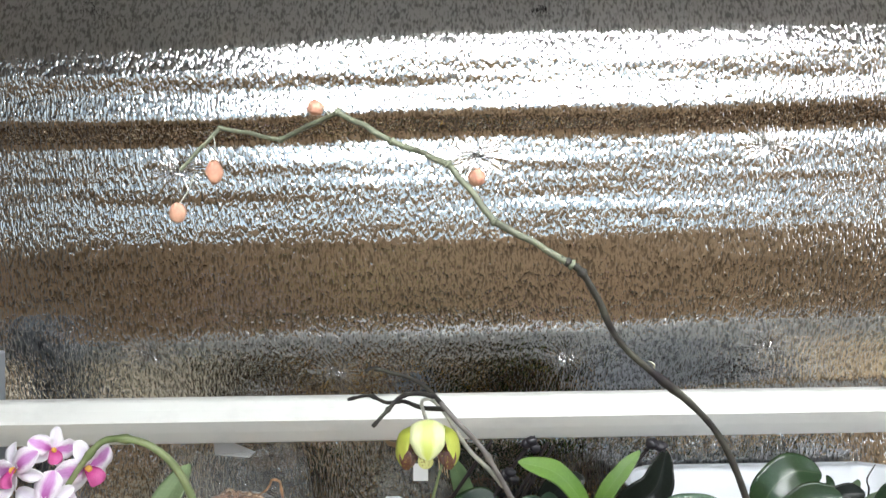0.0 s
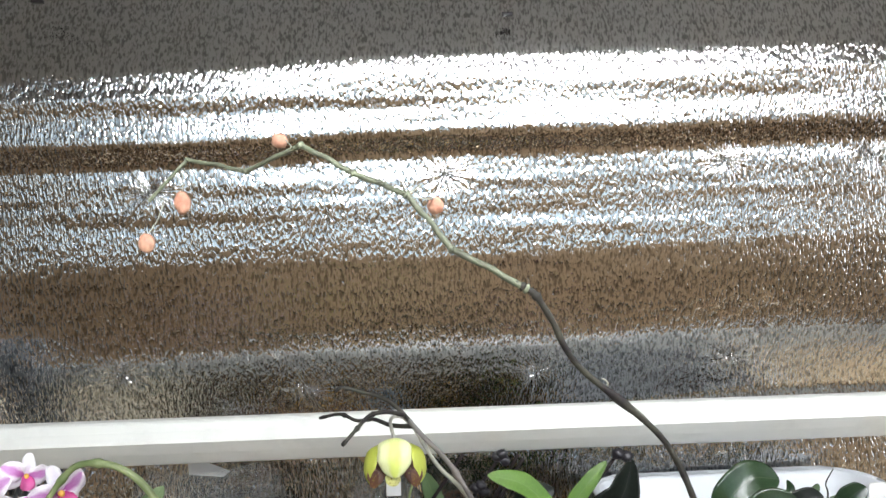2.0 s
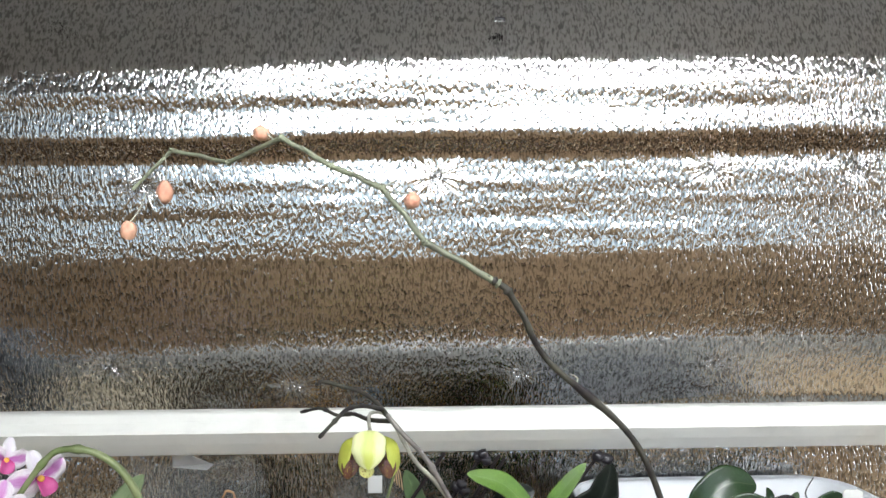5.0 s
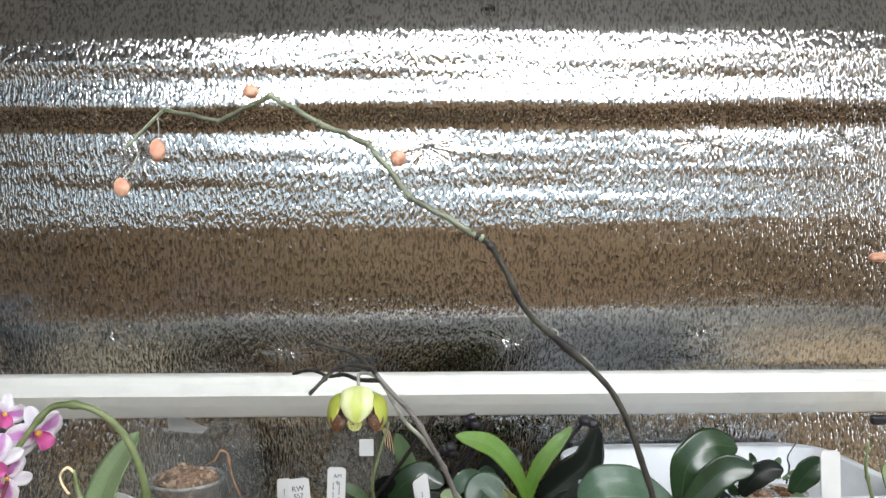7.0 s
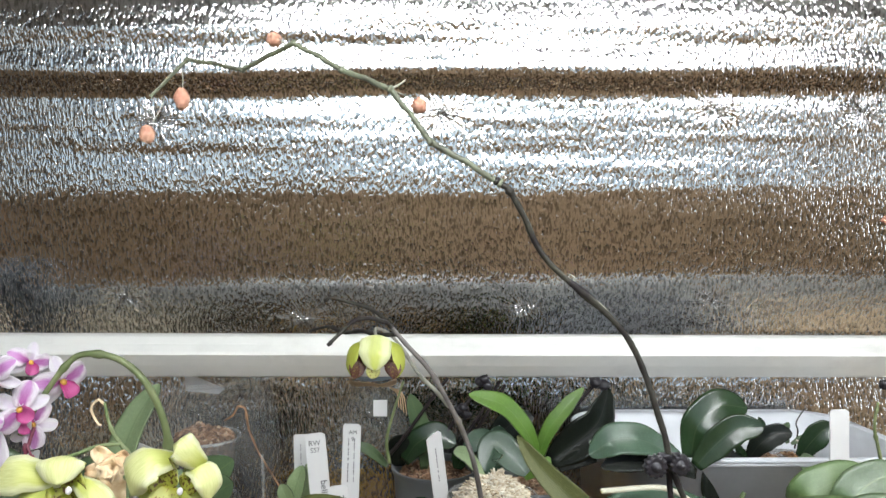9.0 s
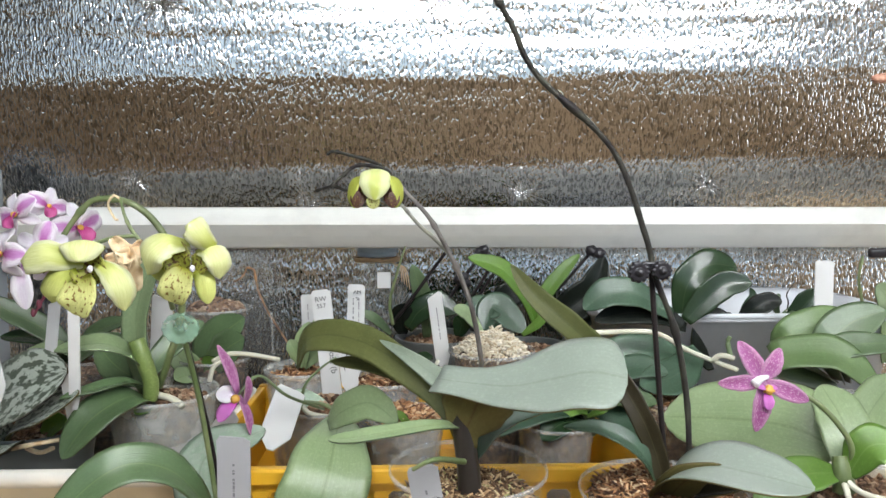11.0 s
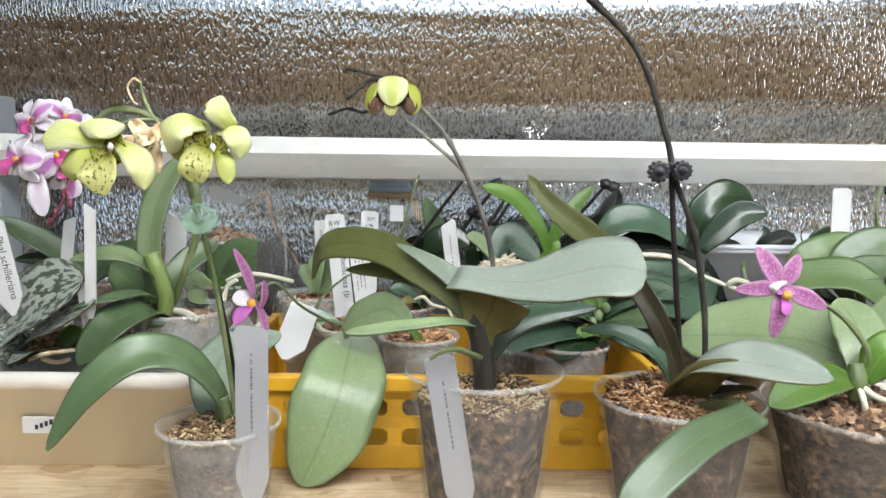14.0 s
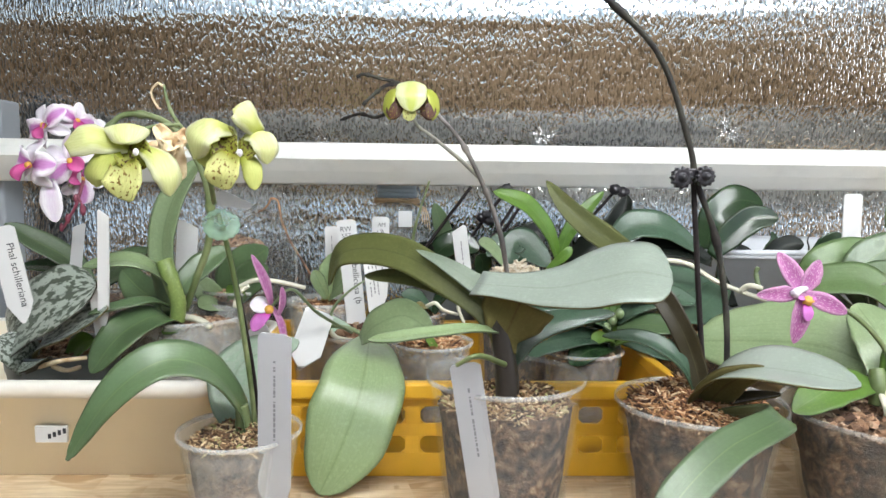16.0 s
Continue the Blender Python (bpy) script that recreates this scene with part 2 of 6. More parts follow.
SPIKE_DARK = mat("dark_spike_skin", (0.05, 0.048, 0.040), 0.5)
color_in(SPIKE_DARK, ramp(SPIKE_DARK, noise_tex(SPIKE_DARK, coords(SPIKE_DARK), 60, 4), [(0.35, (0.016, 0.013, 0.014)), (0.65, (0.050, 0.048, 0.036))]))
SPIKE_DARK.node_tree.nodes["Principled BSDF"].inputs["Specular IOR Level"].default_value = 0.2
SPIKE_GREEN = mat("green_spike_skin", (0.12, 0.15, 0.06), 0.45)
color_in(SPIKE_GREEN, ramp(SPIKE_GREEN, noise_tex(SPIKE_GREEN, coords(SPIKE_GREEN), 50, 4), [(0.35, (0.085, 0.12, 0.04)), (0.65, (0.17, 0.20, 0.09))]))
SPIKE_PALE = mat("pale_spike_skin", (0.16, 0.17, 0.12), 0.5)
color_in(SPIKE_PALE, ramp(SPIKE_PALE, noise_tex(SPIKE_PALE, coords(SPIKE_PALE), 40, 4), [(0.35, (0.075, 0.078, 0.055)), (0.65, (0.16, 0.175, 0.115))]))
SPIKE_GREY = mat("grey_spike_skin", (0.16, 0.16, 0.13), 0.5)
color_in(SPIKE_GREY, ramp(SPIKE_GREY, noise_tex(SPIKE_GREY, coords(SPIKE_GREY), 55, 4), [(0.35, (0.22, 0.21, 0.18)), (0.65, (0.38, 0.38, 0.30))]))
SPIKE_MID = mat("grey_brown_spike_skin", (0.1, 0.09, 0.08), 0.5)
color_in(SPIKE_MID, ramp(SPIKE_MID, noise_tex(SPIKE_MID, coords(SPIKE_MID), 55, 4), [(0.35, (0.075, 0.066, 0.062)), (0.65, (0.17, 0.155, 0.14))]))
STEM_PURPLE = mat("purple_stem_skin", (0.03, 0.024, 0.02), 0.45)
DRY = mat("dry_flower_skin", (0.48, 0.27, 0.13), 0.7)
color_in(DRY, ramp(DRY, noise_tex(DRY, coords(DRY), 90, 4), [(0.3, (0.46, 0.27, 0.13)), (0.6, (0.74, 0.60, 0.40))]))
TWIG = mat("dry_twig_skin", (0.2, 0.1, 0.05), 0.6)
color_in(TWIG, ramp(TWIG, noise_tex(TWIG, coords(TWIG), 75, 4), [(0.35, (0.09, 0.045, 0.025)), (0.65, (0.36, 0.19, 0.09))]))
BUD_RED = mat("dark_red_bud_skin", (0.17, 0.035, 0.06), 0.45)
BUD = mat("orange_bud_skin", (0.56, 0.27, 0.17), 0.55)
color_in(BUD, ramp(BUD, noise_tex(BUD, coords(BUD), 120, 3), [(0.3, (0.40, 0.17, 0.11)), (0.7, (0.60, 0.36, 0.25))]))

LEAF_MID = leaf_mat("leaf_mid_green", (0.050, 0.092, 0.036), (0.10, 0.158, 0.070), 0.34)
LEAF_GREY = leaf_mat("leaf_grey_green", (0.24, 0.29, 0.235), (0.31, 0.36, 0.305), 0.4, (0.17, 0.22, 0.15), None, 0.1, 0.5)
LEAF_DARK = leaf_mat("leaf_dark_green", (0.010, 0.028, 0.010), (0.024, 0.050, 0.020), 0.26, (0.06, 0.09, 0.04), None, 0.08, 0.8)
LEAF_TEAL = leaf_mat("leaf_teal_green", (0.030, 0.064, 0.038), (0.06, 0.105, 0.066), 0.26, (0.07, 0.11, 0.07), None, 0.1)
LEAF_LIGHT = leaf_mat("leaf_light_green", (0.19, 0.28, 0.12), (0.31, 0.40, 0.215), 0.3, (0.14, 0.21, 0.08), None, 0.25)
LEAF_FRESH = leaf_mat("leaf_fresh_green", (0.085, 0.20, 0.024), (0.16, 0.29, 0.05), 0.3, (0.22, 0.34, 0.10), None, 0.35)
LEAF_OLIVE = leaf_mat("leaf_olive_brown", (0.022, 0.018, 0.010), (0.042, 0.034, 0.018), 0.3, (0.09, 0.08, 0.04), None, 0.1, 0.12)
LEAF_BROWN = leaf_mat("leaf_underside_purple", (0.13, 0.105, 0.038), (0.19, 0.165, 0.06), 0.45, (0.10, 0.06, 0.03), None, 0.2, 0.1)
LEAF_UNDER = leaf_mat("leaf_olive_green", (0.062, 0.072, 0.022), (0.102, 0.112, 0.038), 0.42, (0.05, 0.06, 0.02), None, 0.15, 0.1)
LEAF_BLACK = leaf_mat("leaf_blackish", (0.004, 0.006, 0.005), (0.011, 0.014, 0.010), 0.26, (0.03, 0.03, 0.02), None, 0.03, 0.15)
LEAF_MOTTLED = leaf_mat("leaf_mottled_silver", (0.045, 0.062, 0.042), (0.07, 0.09, 0.062), 0.36, (0.05, 0.06, 0.05), (0.36, 0.40, 0.35), 0.06)
for dull in (LEAF_OLIVE, LEAF_BROWN, LEAF_BLACK, LEAF_UNDER, LEAF_DARK):
    dull.node_tree.nodes["Principled BSDF"].inputs["Specular IOR Level"].default_value = 0.14
for glossy in (LEAF_LIGHT, LEAF_MID, LEAF_FRESH):
    glossy.node_tree.nodes["Principled BSDF"].inputs["Specular IOR Level"].default_value = 0.6
# darker copy of LEAF_GREY: dimmer light on one blade put into its colour
LEAF_GREY_DIM = leaf_mat("leaf_grey_green_dim", (0.12, 0.155, 0.115), (0.17, 0.205, 0.155), 0.42, (0.12, 0.16, 0.10))
LEAF_SOFT = leaf_mat("leaf_soft_green", (0.085, 0.150, 0.050), (0.150, 0.225, 0.090), 0.34, (0.15, 0.22, 0.09), None, 0.2)
LEAF_LIME = leaf_mat("leaf_lime_stem", (0.20, 0.30, 0.07), (0.32, 0.42, 0.14), 0.35, (0.24, 0.34, 0.10), None, 0.2)
LEAF_SPECK = leaf_mat("leaf_speckled_pale", (0.20, 0.30, 0.21), (0.30, 0.40, 0.29), 0.42, (0.16, 0.22, 0.14), (0.29, 0.37, 0.28), 0.15)

YELLOW_SEPAL = petal_mat("yellow_green_sepal", (0.34, 0.38, 0.03), (0.60, 0.63, 0.20))
THROAT = petal_mat("olive_throat", (0.13, 0.125, 0.01), (0.34, 0.35, 0.05), (0.10, 0.05, 0.01), 9.0, 0.52)
YELLOW_SPOT = petal_mat("yellow_spotted_petal", (0.26, 0.26, 0.02), (0.66, 0.66, 0.26), (0.20, 0.12, 0.02), 9.0, 0.58)
YELLOW_HOOD = petal_mat("pale_yellow_hood", (0.46, 0.50, 0.07), (0.70, 0.72, 0.34), edge=(0.76, 0.77, 0.50))
NOD_HOOD = petal_mat("green_yellow_hood", (0.66, 0.70, 0.32), (0.54, 0.60, 0.12), edge=(0.74, 0.77, 0.44), edge_from=0.12, until=0.9)
NOD_SIDE = petal_mat("green_yellow_side_petal", (0.26, 0.30, 0.02), (0.46, 0.50, 0.08))
MAROON = petal_mat("maroon_inner_petal", (0.05, 0.012, 0.012), (0.10, 0.035, 0.02), (0.34, 0.34, 0.04), 9, 0.62)
PINK = petal_mat("magenta_sepal", (0.52, 0.20, 0.46), (0.40, 0.11, 0.30), (0.62, 0.38, 0.54), 16, 0.56, edge=(0.56, 0.27, 0.46), edge_from=0.24)
PINK_LIP = petal_mat("magenta_lip", (0.62, 0.06, 0.50), (0.70, 0.24, 0.64))
ORANGE_LIP = petal_mat("orange_callus", (0.85, 0.50, 0.10), (0.80, 0.36, 0.05))
WHITE_PETAL = petal_mat("white_petal", (0.74, 0.52, 0.74), (0.84, 0.80, 0.86), edge=(0.88, 0.87, 0.88), edge_from=0.14)
ROSE_PETAL = petal_mat("rose_white_petal", (0.44, 0.05, 0.34), (0.66, 0.34, 0.66), edge=(0.88, 0.84, 0.88), until=0.8, edge_from=0.13)
DEEP_PINK = petal_mat("deep_pink_lip", (0.55, 0.03, 0.24), (0.62, 0.12, 0.34))

MOSS = mat("dry_moss", (0.5, 0.4, 0.26), 0.9)
mo = noise_tex(MOSS, coords(MOSS), 160, 5, 0.7)
color_in(MOSS, ramp(MOSS, mo, [(0.3, (0.10, 0.055, 0.025)), (0.48, (0.32, 0.21, 0.11)), (0.62, (0.52, 0.42, 0.27)), (0.75, (0.40, 0.38, 0.16))]))
bump(MOSS, mo, 1.0, 0.006)
SUBSTRATE = mat("bark_mix", (0.2, 0.13, 0.08), 0.9)
so = noise_tex(SUBSTRATE, coords(SUBSTRATE), 130, 5, 0.7)
sl = noise_tex(SUBSTRATE, coords(SUBSTRATE, (1, 1, 0.6)), 34, 3, 0.6)
sc = ramp(SUBSTRATE, so, [(0.38, (0.016, 0.010, 0.007)), (0.49, (0.085, 0.048, 0.028)), (0.58, (0.22, 0.125, 0.065)), (0.72, (0.44, 0.33, 0.21))])
sc = mix_color(SUBSTRATE, ramp(SUBSTRATE, sl, [(0.40, (0.5, 0.5, 0.5)), (0.60, (0, 0, 0))]), sc, (0.035, 0.022, 0.016))
color_in(SUBSTRATE, sc)
bump(SUBSTRATE, so, 1.0, 0.006)


def chip_mat(name, stops):
    m = mat(name, (0.3, 0.2, 0.1), 0.85)
    nt, nd, ln, b = nodes_of(m)
    g = nd.new("ShaderNodeNewGeometry")
    color_in(m, ramp(m, g.outputs["Random Per Island"], stops))
    bump(m, noise_tex(m, coords(m), 400, 3), 0.6, 0.002)
    return m


CHIP_MOSS = chip_mat("moss_strands", [(0.0, (0.04, 0.022, 0.012)), (0.35, (0.16, 0.085, 0.04)), (0.65, (0.42, 0.27, 0.14)), (0.88, (0.62, 0.48, 0.30)), (1.0, (0.30, 0.32, 0.10))])
CHIP_BARK = chip_mat("bark_chips", [(0.0, (0.07, 0.035, 0.02)), (0.4, (0.20, 0.11, 0.06)), (0.8, (0.34, 0.20, 0.12)), (1.0, (0.45, 0.33, 0.22))])
CHIP_PALE = chip_mat("pale_moss_strands", [(0.0, (0.45, 0.36, 0.24)), (0.5, (0.66, 0.58, 0.44)), (1.0, (0.74, 0.70, 0.60))])
CHIP_RUST = chip_mat("rusty_moss_strands", [(0.0, (0.05, 0.022, 0.012)), (0.35, (0.22, 0.095, 0.04)), (0.7, (0.48, 0.26, 0.12)), (1.0, (0.66, 0.50, 0.32))])

ROOM_WOOD = mat("room_brown_wood", (0.30, 0.19, 0.11), 0.5)
rw = noise_tex(ROOM_WOOD, coords(ROOM_WOOD, (0.5, 1, 7)), 1.2, 3)
color_in(ROOM_WOOD, ramp(ROOM_WOOD, rw, [(0.32, (0.44, 0.31, 0.19)), (0.5, (0.70, 0.49, 0.29)), (0.68, (0.80, 0.58, 0.37))]))
ROOM_WALL = plain_plastic("room_plaster", (0.55, 0.53, 0.49), 0.8)
ROOM_FLOOR = mat("room_floor", (0.16, 0.10, 0.06), 0.45)
color_in(ROOM_FLOOR, ramp(ROOM_FLOOR, noise_tex(ROOM_FLOOR, coords(ROOM_FLOOR, (1, 14, 1)), 1.5, 4), [(0.3, (0.12, 0.075, 0.04)), (0.7, (0.22, 0.14, 0.085))]))
BOARD_UNDER = mat("upper_board_film", (0.46, 0.46, 0.46), 0.5, 0.0)
bump(BOARD_UNDER, noise_tex(BOARD_UNDER, coords(BOARD_UNDER), 300, 1), 0.6, 0.002)
TUBE = bpy.data.materials.new("lamp_tube_glow")
TUBE.use_nodes = True
em = TUBE.node_tree.nodes.new("ShaderNodeEmission")
em.inputs["Color"].default_value, em.inputs["Strength"].default_value = (0.94, 0.972, 1.0, 1), TUBE_POWER
TUBE.node_tree.links.new(em.outputs[0], TUBE.node_tree.nodes["Material Output"].inputs["Surface"])

# ---------------------------------------------------------------- makers


def finish(name, bm, materials, parent=None, label="", smooth=True):
    me = bpy.data.meshes.new(name)
    bm.normal_update()
    bm.to_mesh(me)
    bm.free()
    for m in materials if isinstance(materials, (list, tuple)) else [materials]:
        me.materials.append(m)
    if smooth:
        me.polygons.foreach_set("use_smooth", [True] * len(me.polygons))
    ob = new(name, me)
    if parent is not None:
        ob.parent = parent
        ob.matrix_parent_inverse = parent.matrix_world.inverted()
    if label:
        ob["label"] = label
    return ob


def scallop_bm(bm, at, rx, rz, teeth, depth, hub, wave=0.09):
    """A flower-edged disc facing the front, with a raised hub."""
    at = Vector(at)
    n = teeth * 6
    edge = [(math.cos(k * math.tau / n), math.sin(k * math.tau / n), 1 + wave * math.cos(teeth * k * math.tau / n)) for k in range(n)]
    rings = []
    for f, d in ((1.0, depth / 2), (1.0, -depth * 0.2), (0.9, -depth / 2), (0.55, -depth * 0.35), (hub + 0.05, -depth * 0.3), (hub, -depth * 1.0), (0.02, -depth * 1.15)):
        rings.append([bm.verts.new(at + Vector((c * rx * f * (w if f > 0.8 else 1), d, s_ * rz * f * (w if f > 0.8 else 1)))) for c, s_, w in edge])
    for a, b in zip(rings, rings[1:]):
        for k in range(n):
            bm.faces.new((a[k], a[(k + 1) % n], b[(k + 1) % n], b[k]))
    bm.faces.new(rings[0][::-1])
    bm.faces.new(rings[-1])
    bmesh.ops.recalc_face_normals(bm, faces=bm.faces)


def part(name, bm, materials, parent, label="", smooth=True):
    return finish(name, bm, materials, parent, label, smooth)


def root(name, at, label, category, group="", kind=""):
    e = new(name)
    e.location = at
    e.empty_display_size = 0.02
    e.matrix_world = Matrix.Translation(at)
    return tagged(e, label, category, group, kind)


def spline(pts, n):
    """Centripetal-like smooth curve through the points: n + 1 samples."""
    p = [Vector(q) for q in pts]
    p = [2 * p[0] - p[1], *p, 2 * p[-1] - p[-2]]
    seg = len(p) - 3
    out = []
    for i in range(n + 1):
        u = min(i / n * seg, seg - 1e-6)
        k, f = int(u), u - int(u)
        a, b, c, d = p[k:k + 4]
        out.append(0.5 * ((2 * b) + (c - a) * f + (2 * a - 5 * b + 4 * c - d) * f * f + (3 * b - a - 3 * c + d) * f ** 3))
    return out


def box_bm(bm, lo, hi, bevel=0.0):
    v = bmesh.ops.create_cube(bm, size=1)["verts"]
    lo, hi = Vector(lo), Vector(hi)
    for q in v:
        q.co = Vector(((lo[i] + hi[i]) / 2 + q.co[i] * (hi[i] - lo[i]) for i in range(3)))
    if bevel:
        e = {x for q in v for x in q.link_edges}
        bmesh.ops.bevel(bm, geom=list(e), offset=bevel, segments=2, affect="EDGES", profile=0.5)


def tube_bm(pts, radii, n=24, sides=8, wobble=0.0, nodes=()):
    """A tapering round stem along a smooth curve; nodes: places along it (0..1) where it swells."""
    bm = bmesh.new()
    c = spline(pts, n)
    rings = []
    up = Vector((0.13, 0.2, 1))
    for i, p in enumerate(c):
        t = (c[min(i + 1, n)] - c[max(i - 1, 0)]).normalized()
        a = t.cross(up)
        a = (a if a.length > 0.05 else t.cross(Vector((1, 0, 0)))).normalized()
        b = t.cross(a)
        f = i / n
        r = radii[0] * (1 - f) + radii[1] * f
        for q in nodes:
            r *= 1 + 0.55 * math.exp(-((f - q) / 0.012) ** 2)
        w = wobble * noise.noise(p * 140)
        rings.append([bm.verts.new(p + (a * math.cos(k * math.tau / sides) + b * math.sin(k * math.tau / sides)) * (r + w)) for k in range(sides)])
    for r0, r1 in zip(rings, rings[1:]):
        for k in range(sides):
            bm.faces.new((r0[k], r0[(k + 1) % sides], r1[(k + 1) % sides], r1[k]))
    bm.faces.new(rings[0])
    bm.faces.new(rings[-1][::-1])
    bmesh.ops.recalc_face_normals(bm, faces=bm.faces)
    return bm


def blade_bm(pts, width, face, fold=0.12, taper=0.55, blunt=2.2, thick=0.0012, n=30, across=10, twist=0.0, wave=0.0, cup=0.0, neck=0.35, swell=0.9):
    """A leaf or petal: a spine, a width that swells to `taper` of the length, folded along its midrib, with real thickness.
    Upper skin is material 0, lower skin and rim material 1."""
    bm = bmesh.new()
    uvl = bm.loops.layers.uv.new("uv")
    c = spline(pts, n)
    face = Vector(face).normalized()
    grid = []
    seed = sum(c[0]) * 91
    fine = spline(pts, 160)
    fs_ = [1 - (1 - i / n) ** 1.7 for i in range(n + 1)]
    c = [fine[min(int(round(f * 160)), 160)] for f in fs_]
    dirs_ = []
    for f in fs_:
        k0 = min(max(int(round(f * 160)), 4), 156)
        dirs_.append((fine[k0 + 4] - fine[k0 - 4]).normalized())
    mid = min(range(n + 1), key=lambda q: abs(fs_[q] - min(taper, 0.6)))
    s0 = dirs_[mid].cross(face)
    s0 = (s0 if s0.length > 0.05 else dirs_[mid].cross(Vector((0.3, -1, 0.2)))).normalized()
    sides = [None] * (n + 1)
    sides[mid] = s0
    for order in (range(mid + 1, n + 1), range(mid - 1, -1, -1)):
        prev = s0
        for q in order:
            prev = (prev - dirs_[q] * prev.dot(dirs_[q])).normalized()
            sides[q] = prev
    for i, p in enumerate(c):
        f = fs_[i]
        t = dirs_[i]
        side = sides[i]
        nor = side.cross(t).normalized()
        if twist:
            q = Matrix.Rotation(radians(twist) * f, 3, t)
            side, nor = q @ side, q @ nor
        g = f / taper if f < taper else 1 + (f - taper) / (1 - taper)
        prof = neck + (1 - neck) * math.sin(min(g, 1) * math.pi / 2) ** swell if g < 1 else max(0.0, 1 - (g - 1) ** blunt) ** 0.62
        row = []
        for k in range(across + 1):
            v = k / across * 2 - 1
            edge = 1 + 0.03 * math.sin(f * 21 + seed + v)
            w = width / 2 * prof * edge
            lift = fold * abs(v) ** 1.3 * w + cup * w * (v * v) - wave * width * math.sin(f * 9 + seed) * abs(v) ** 2
            row.append((p + side * v * w + nor * lift, nor, f, (v + 1) / 2))
        grid.append(row)
    top = [[bm.verts.new(q[0] + q[1] * thick / 2) for q in r] for r in grid]
    low = [[bm.verts.new(q[0] - q[1] * thick / 2) for q in r] for r in grid]
    uv_of = {}
    for r, a, b in zip(grid, top, low):
        for q, x, y in zip(r, a, b):
            uv_of[x] = uv_of[y] = (q[2], q[3])
    fs = []
    for i in range(n):
        for k in range(across):
            fs.append((bm.faces.new((top[i][k], top[i][k + 1], top[i + 1][k + 1], top[i + 1][k])), 0))
            fs.append((bm.faces.new((low[i][k], low[i + 1][k], low[i + 1][k + 1], low[i][k + 1])), 1))
        fs.append((bm.faces.new((top[i][0], top[i + 1][0], low[i + 1][0], low[i][0])), 1))
        fs.append((bm.faces.new((top[i][across], low[i][across], low[i + 1][across], top[i + 1][across])), 1))
    for k in range(across):
        fs.append((bm.faces.new((top[0][k], low[0][k], low[0][k + 1], top[0][k + 1])), 1))
    for fc, mi in fs:
        fc.material_index = mi
        for lp in fc.loops:
            lp[uvl].uv = uv_of[lp.vert]
    bm.normal_update()
    flip = sum((f.normal.dot(grid[0][0][1]) for f, mi in fs if mi == 0 and f.calc_area() > 0 and f.verts[0] in set(top[0] + top[1])), 0.0)
    if flip < 0:
        bmesh.ops.reverse_faces(bm, faces=bm.faces)
    return bm


def leaf(parent, pts, width, face=(0, -0.4, 1), up=None, under=None, name="leaf", label="", **kw):
    up = up or LEAF_MID
    return part(name, blade_bm(pts, width, face, **kw), [up, under or up], parent, label)


def stem(parent, pts, r0, r1, material, name="stem", label="", n=28, sides=8, **kw):
    return part(name, tube_bm(pts, (r0, r1), n, sides, **kw), material, parent, label)


def lathe_bm(profile, sides=40, centre=(0, 0), squash=1.0):
    bm = bmesh.new()
    rings = [[bm.verts.new((centre[0] + r * math.cos(k * math.tau / sides), centre[1] + r * squash * math.sin(k * math.tau / sides), z)) for k in range(sides)] for r, z in profile]
    for a, b in zip(rings, rings[1:]):
        for k in range(sides):
            bm.faces.new((a[k], a[(k + 1) % sides], b[(k + 1) % sides], b[k]))
    bmesh.ops.recalc_face_normals(bm, faces=bm.faces)
    return bm


def chips_bm(cx, cy, z, r, count, size, long, seed, dome=0.0):
    """Loose strands or chips lying on a round patch."""
    rnd = random.Random(seed)
    bm = bmesh.new()
    for _ in range(count):
        a, d = rnd.uniform(0, math.tau), r * math.sqrt(rnd.random())
        q = Euler((rnd.uniform(-0.7, 0.7), rnd.uniform(-0.7, 0.7), rnd.uniform(0, math.tau))).to_matrix()
        s = size * rnd.uniform(0.5, 1.3)
        o = Vector((cx + d * math.cos(a), cy + d * math.sin(a), z + dome * (1 - (d / r) ** 2) + rnd.uniform(-0.3, 0.9) * size))
        o.z += max(0.0, 0.011 * noise.noise(Vector((o.x * 55, o.y * 55, seed)))) * (1.2 - d / r)
        v = [bm.verts.new(o + q @ Vector((x * s * long * rnd.uniform(0.8, 1.2), y * s * rnd.uniform(0.7, 1.2), h * s * 0.7 + 0.3 * s * x * y))) for x, y, h in ((-1, -1, -1), (1, -1, -1), (1, 1, -1), (-1, 1, -1), (-0.8, -0.7, 1), (0.8, -0.8, 1), (0.7, 0.8, 1), (-0.8, 0.7, 1))]
        for f in ((3, 2, 1, 0), (4, 5, 6, 7), (0, 1, 5, 4), (1, 2, 6, 5), (2, 3, 7, 6), (3, 0, 4, 7)):
            bm.faces.new([v[i] for i in f])
    return bm


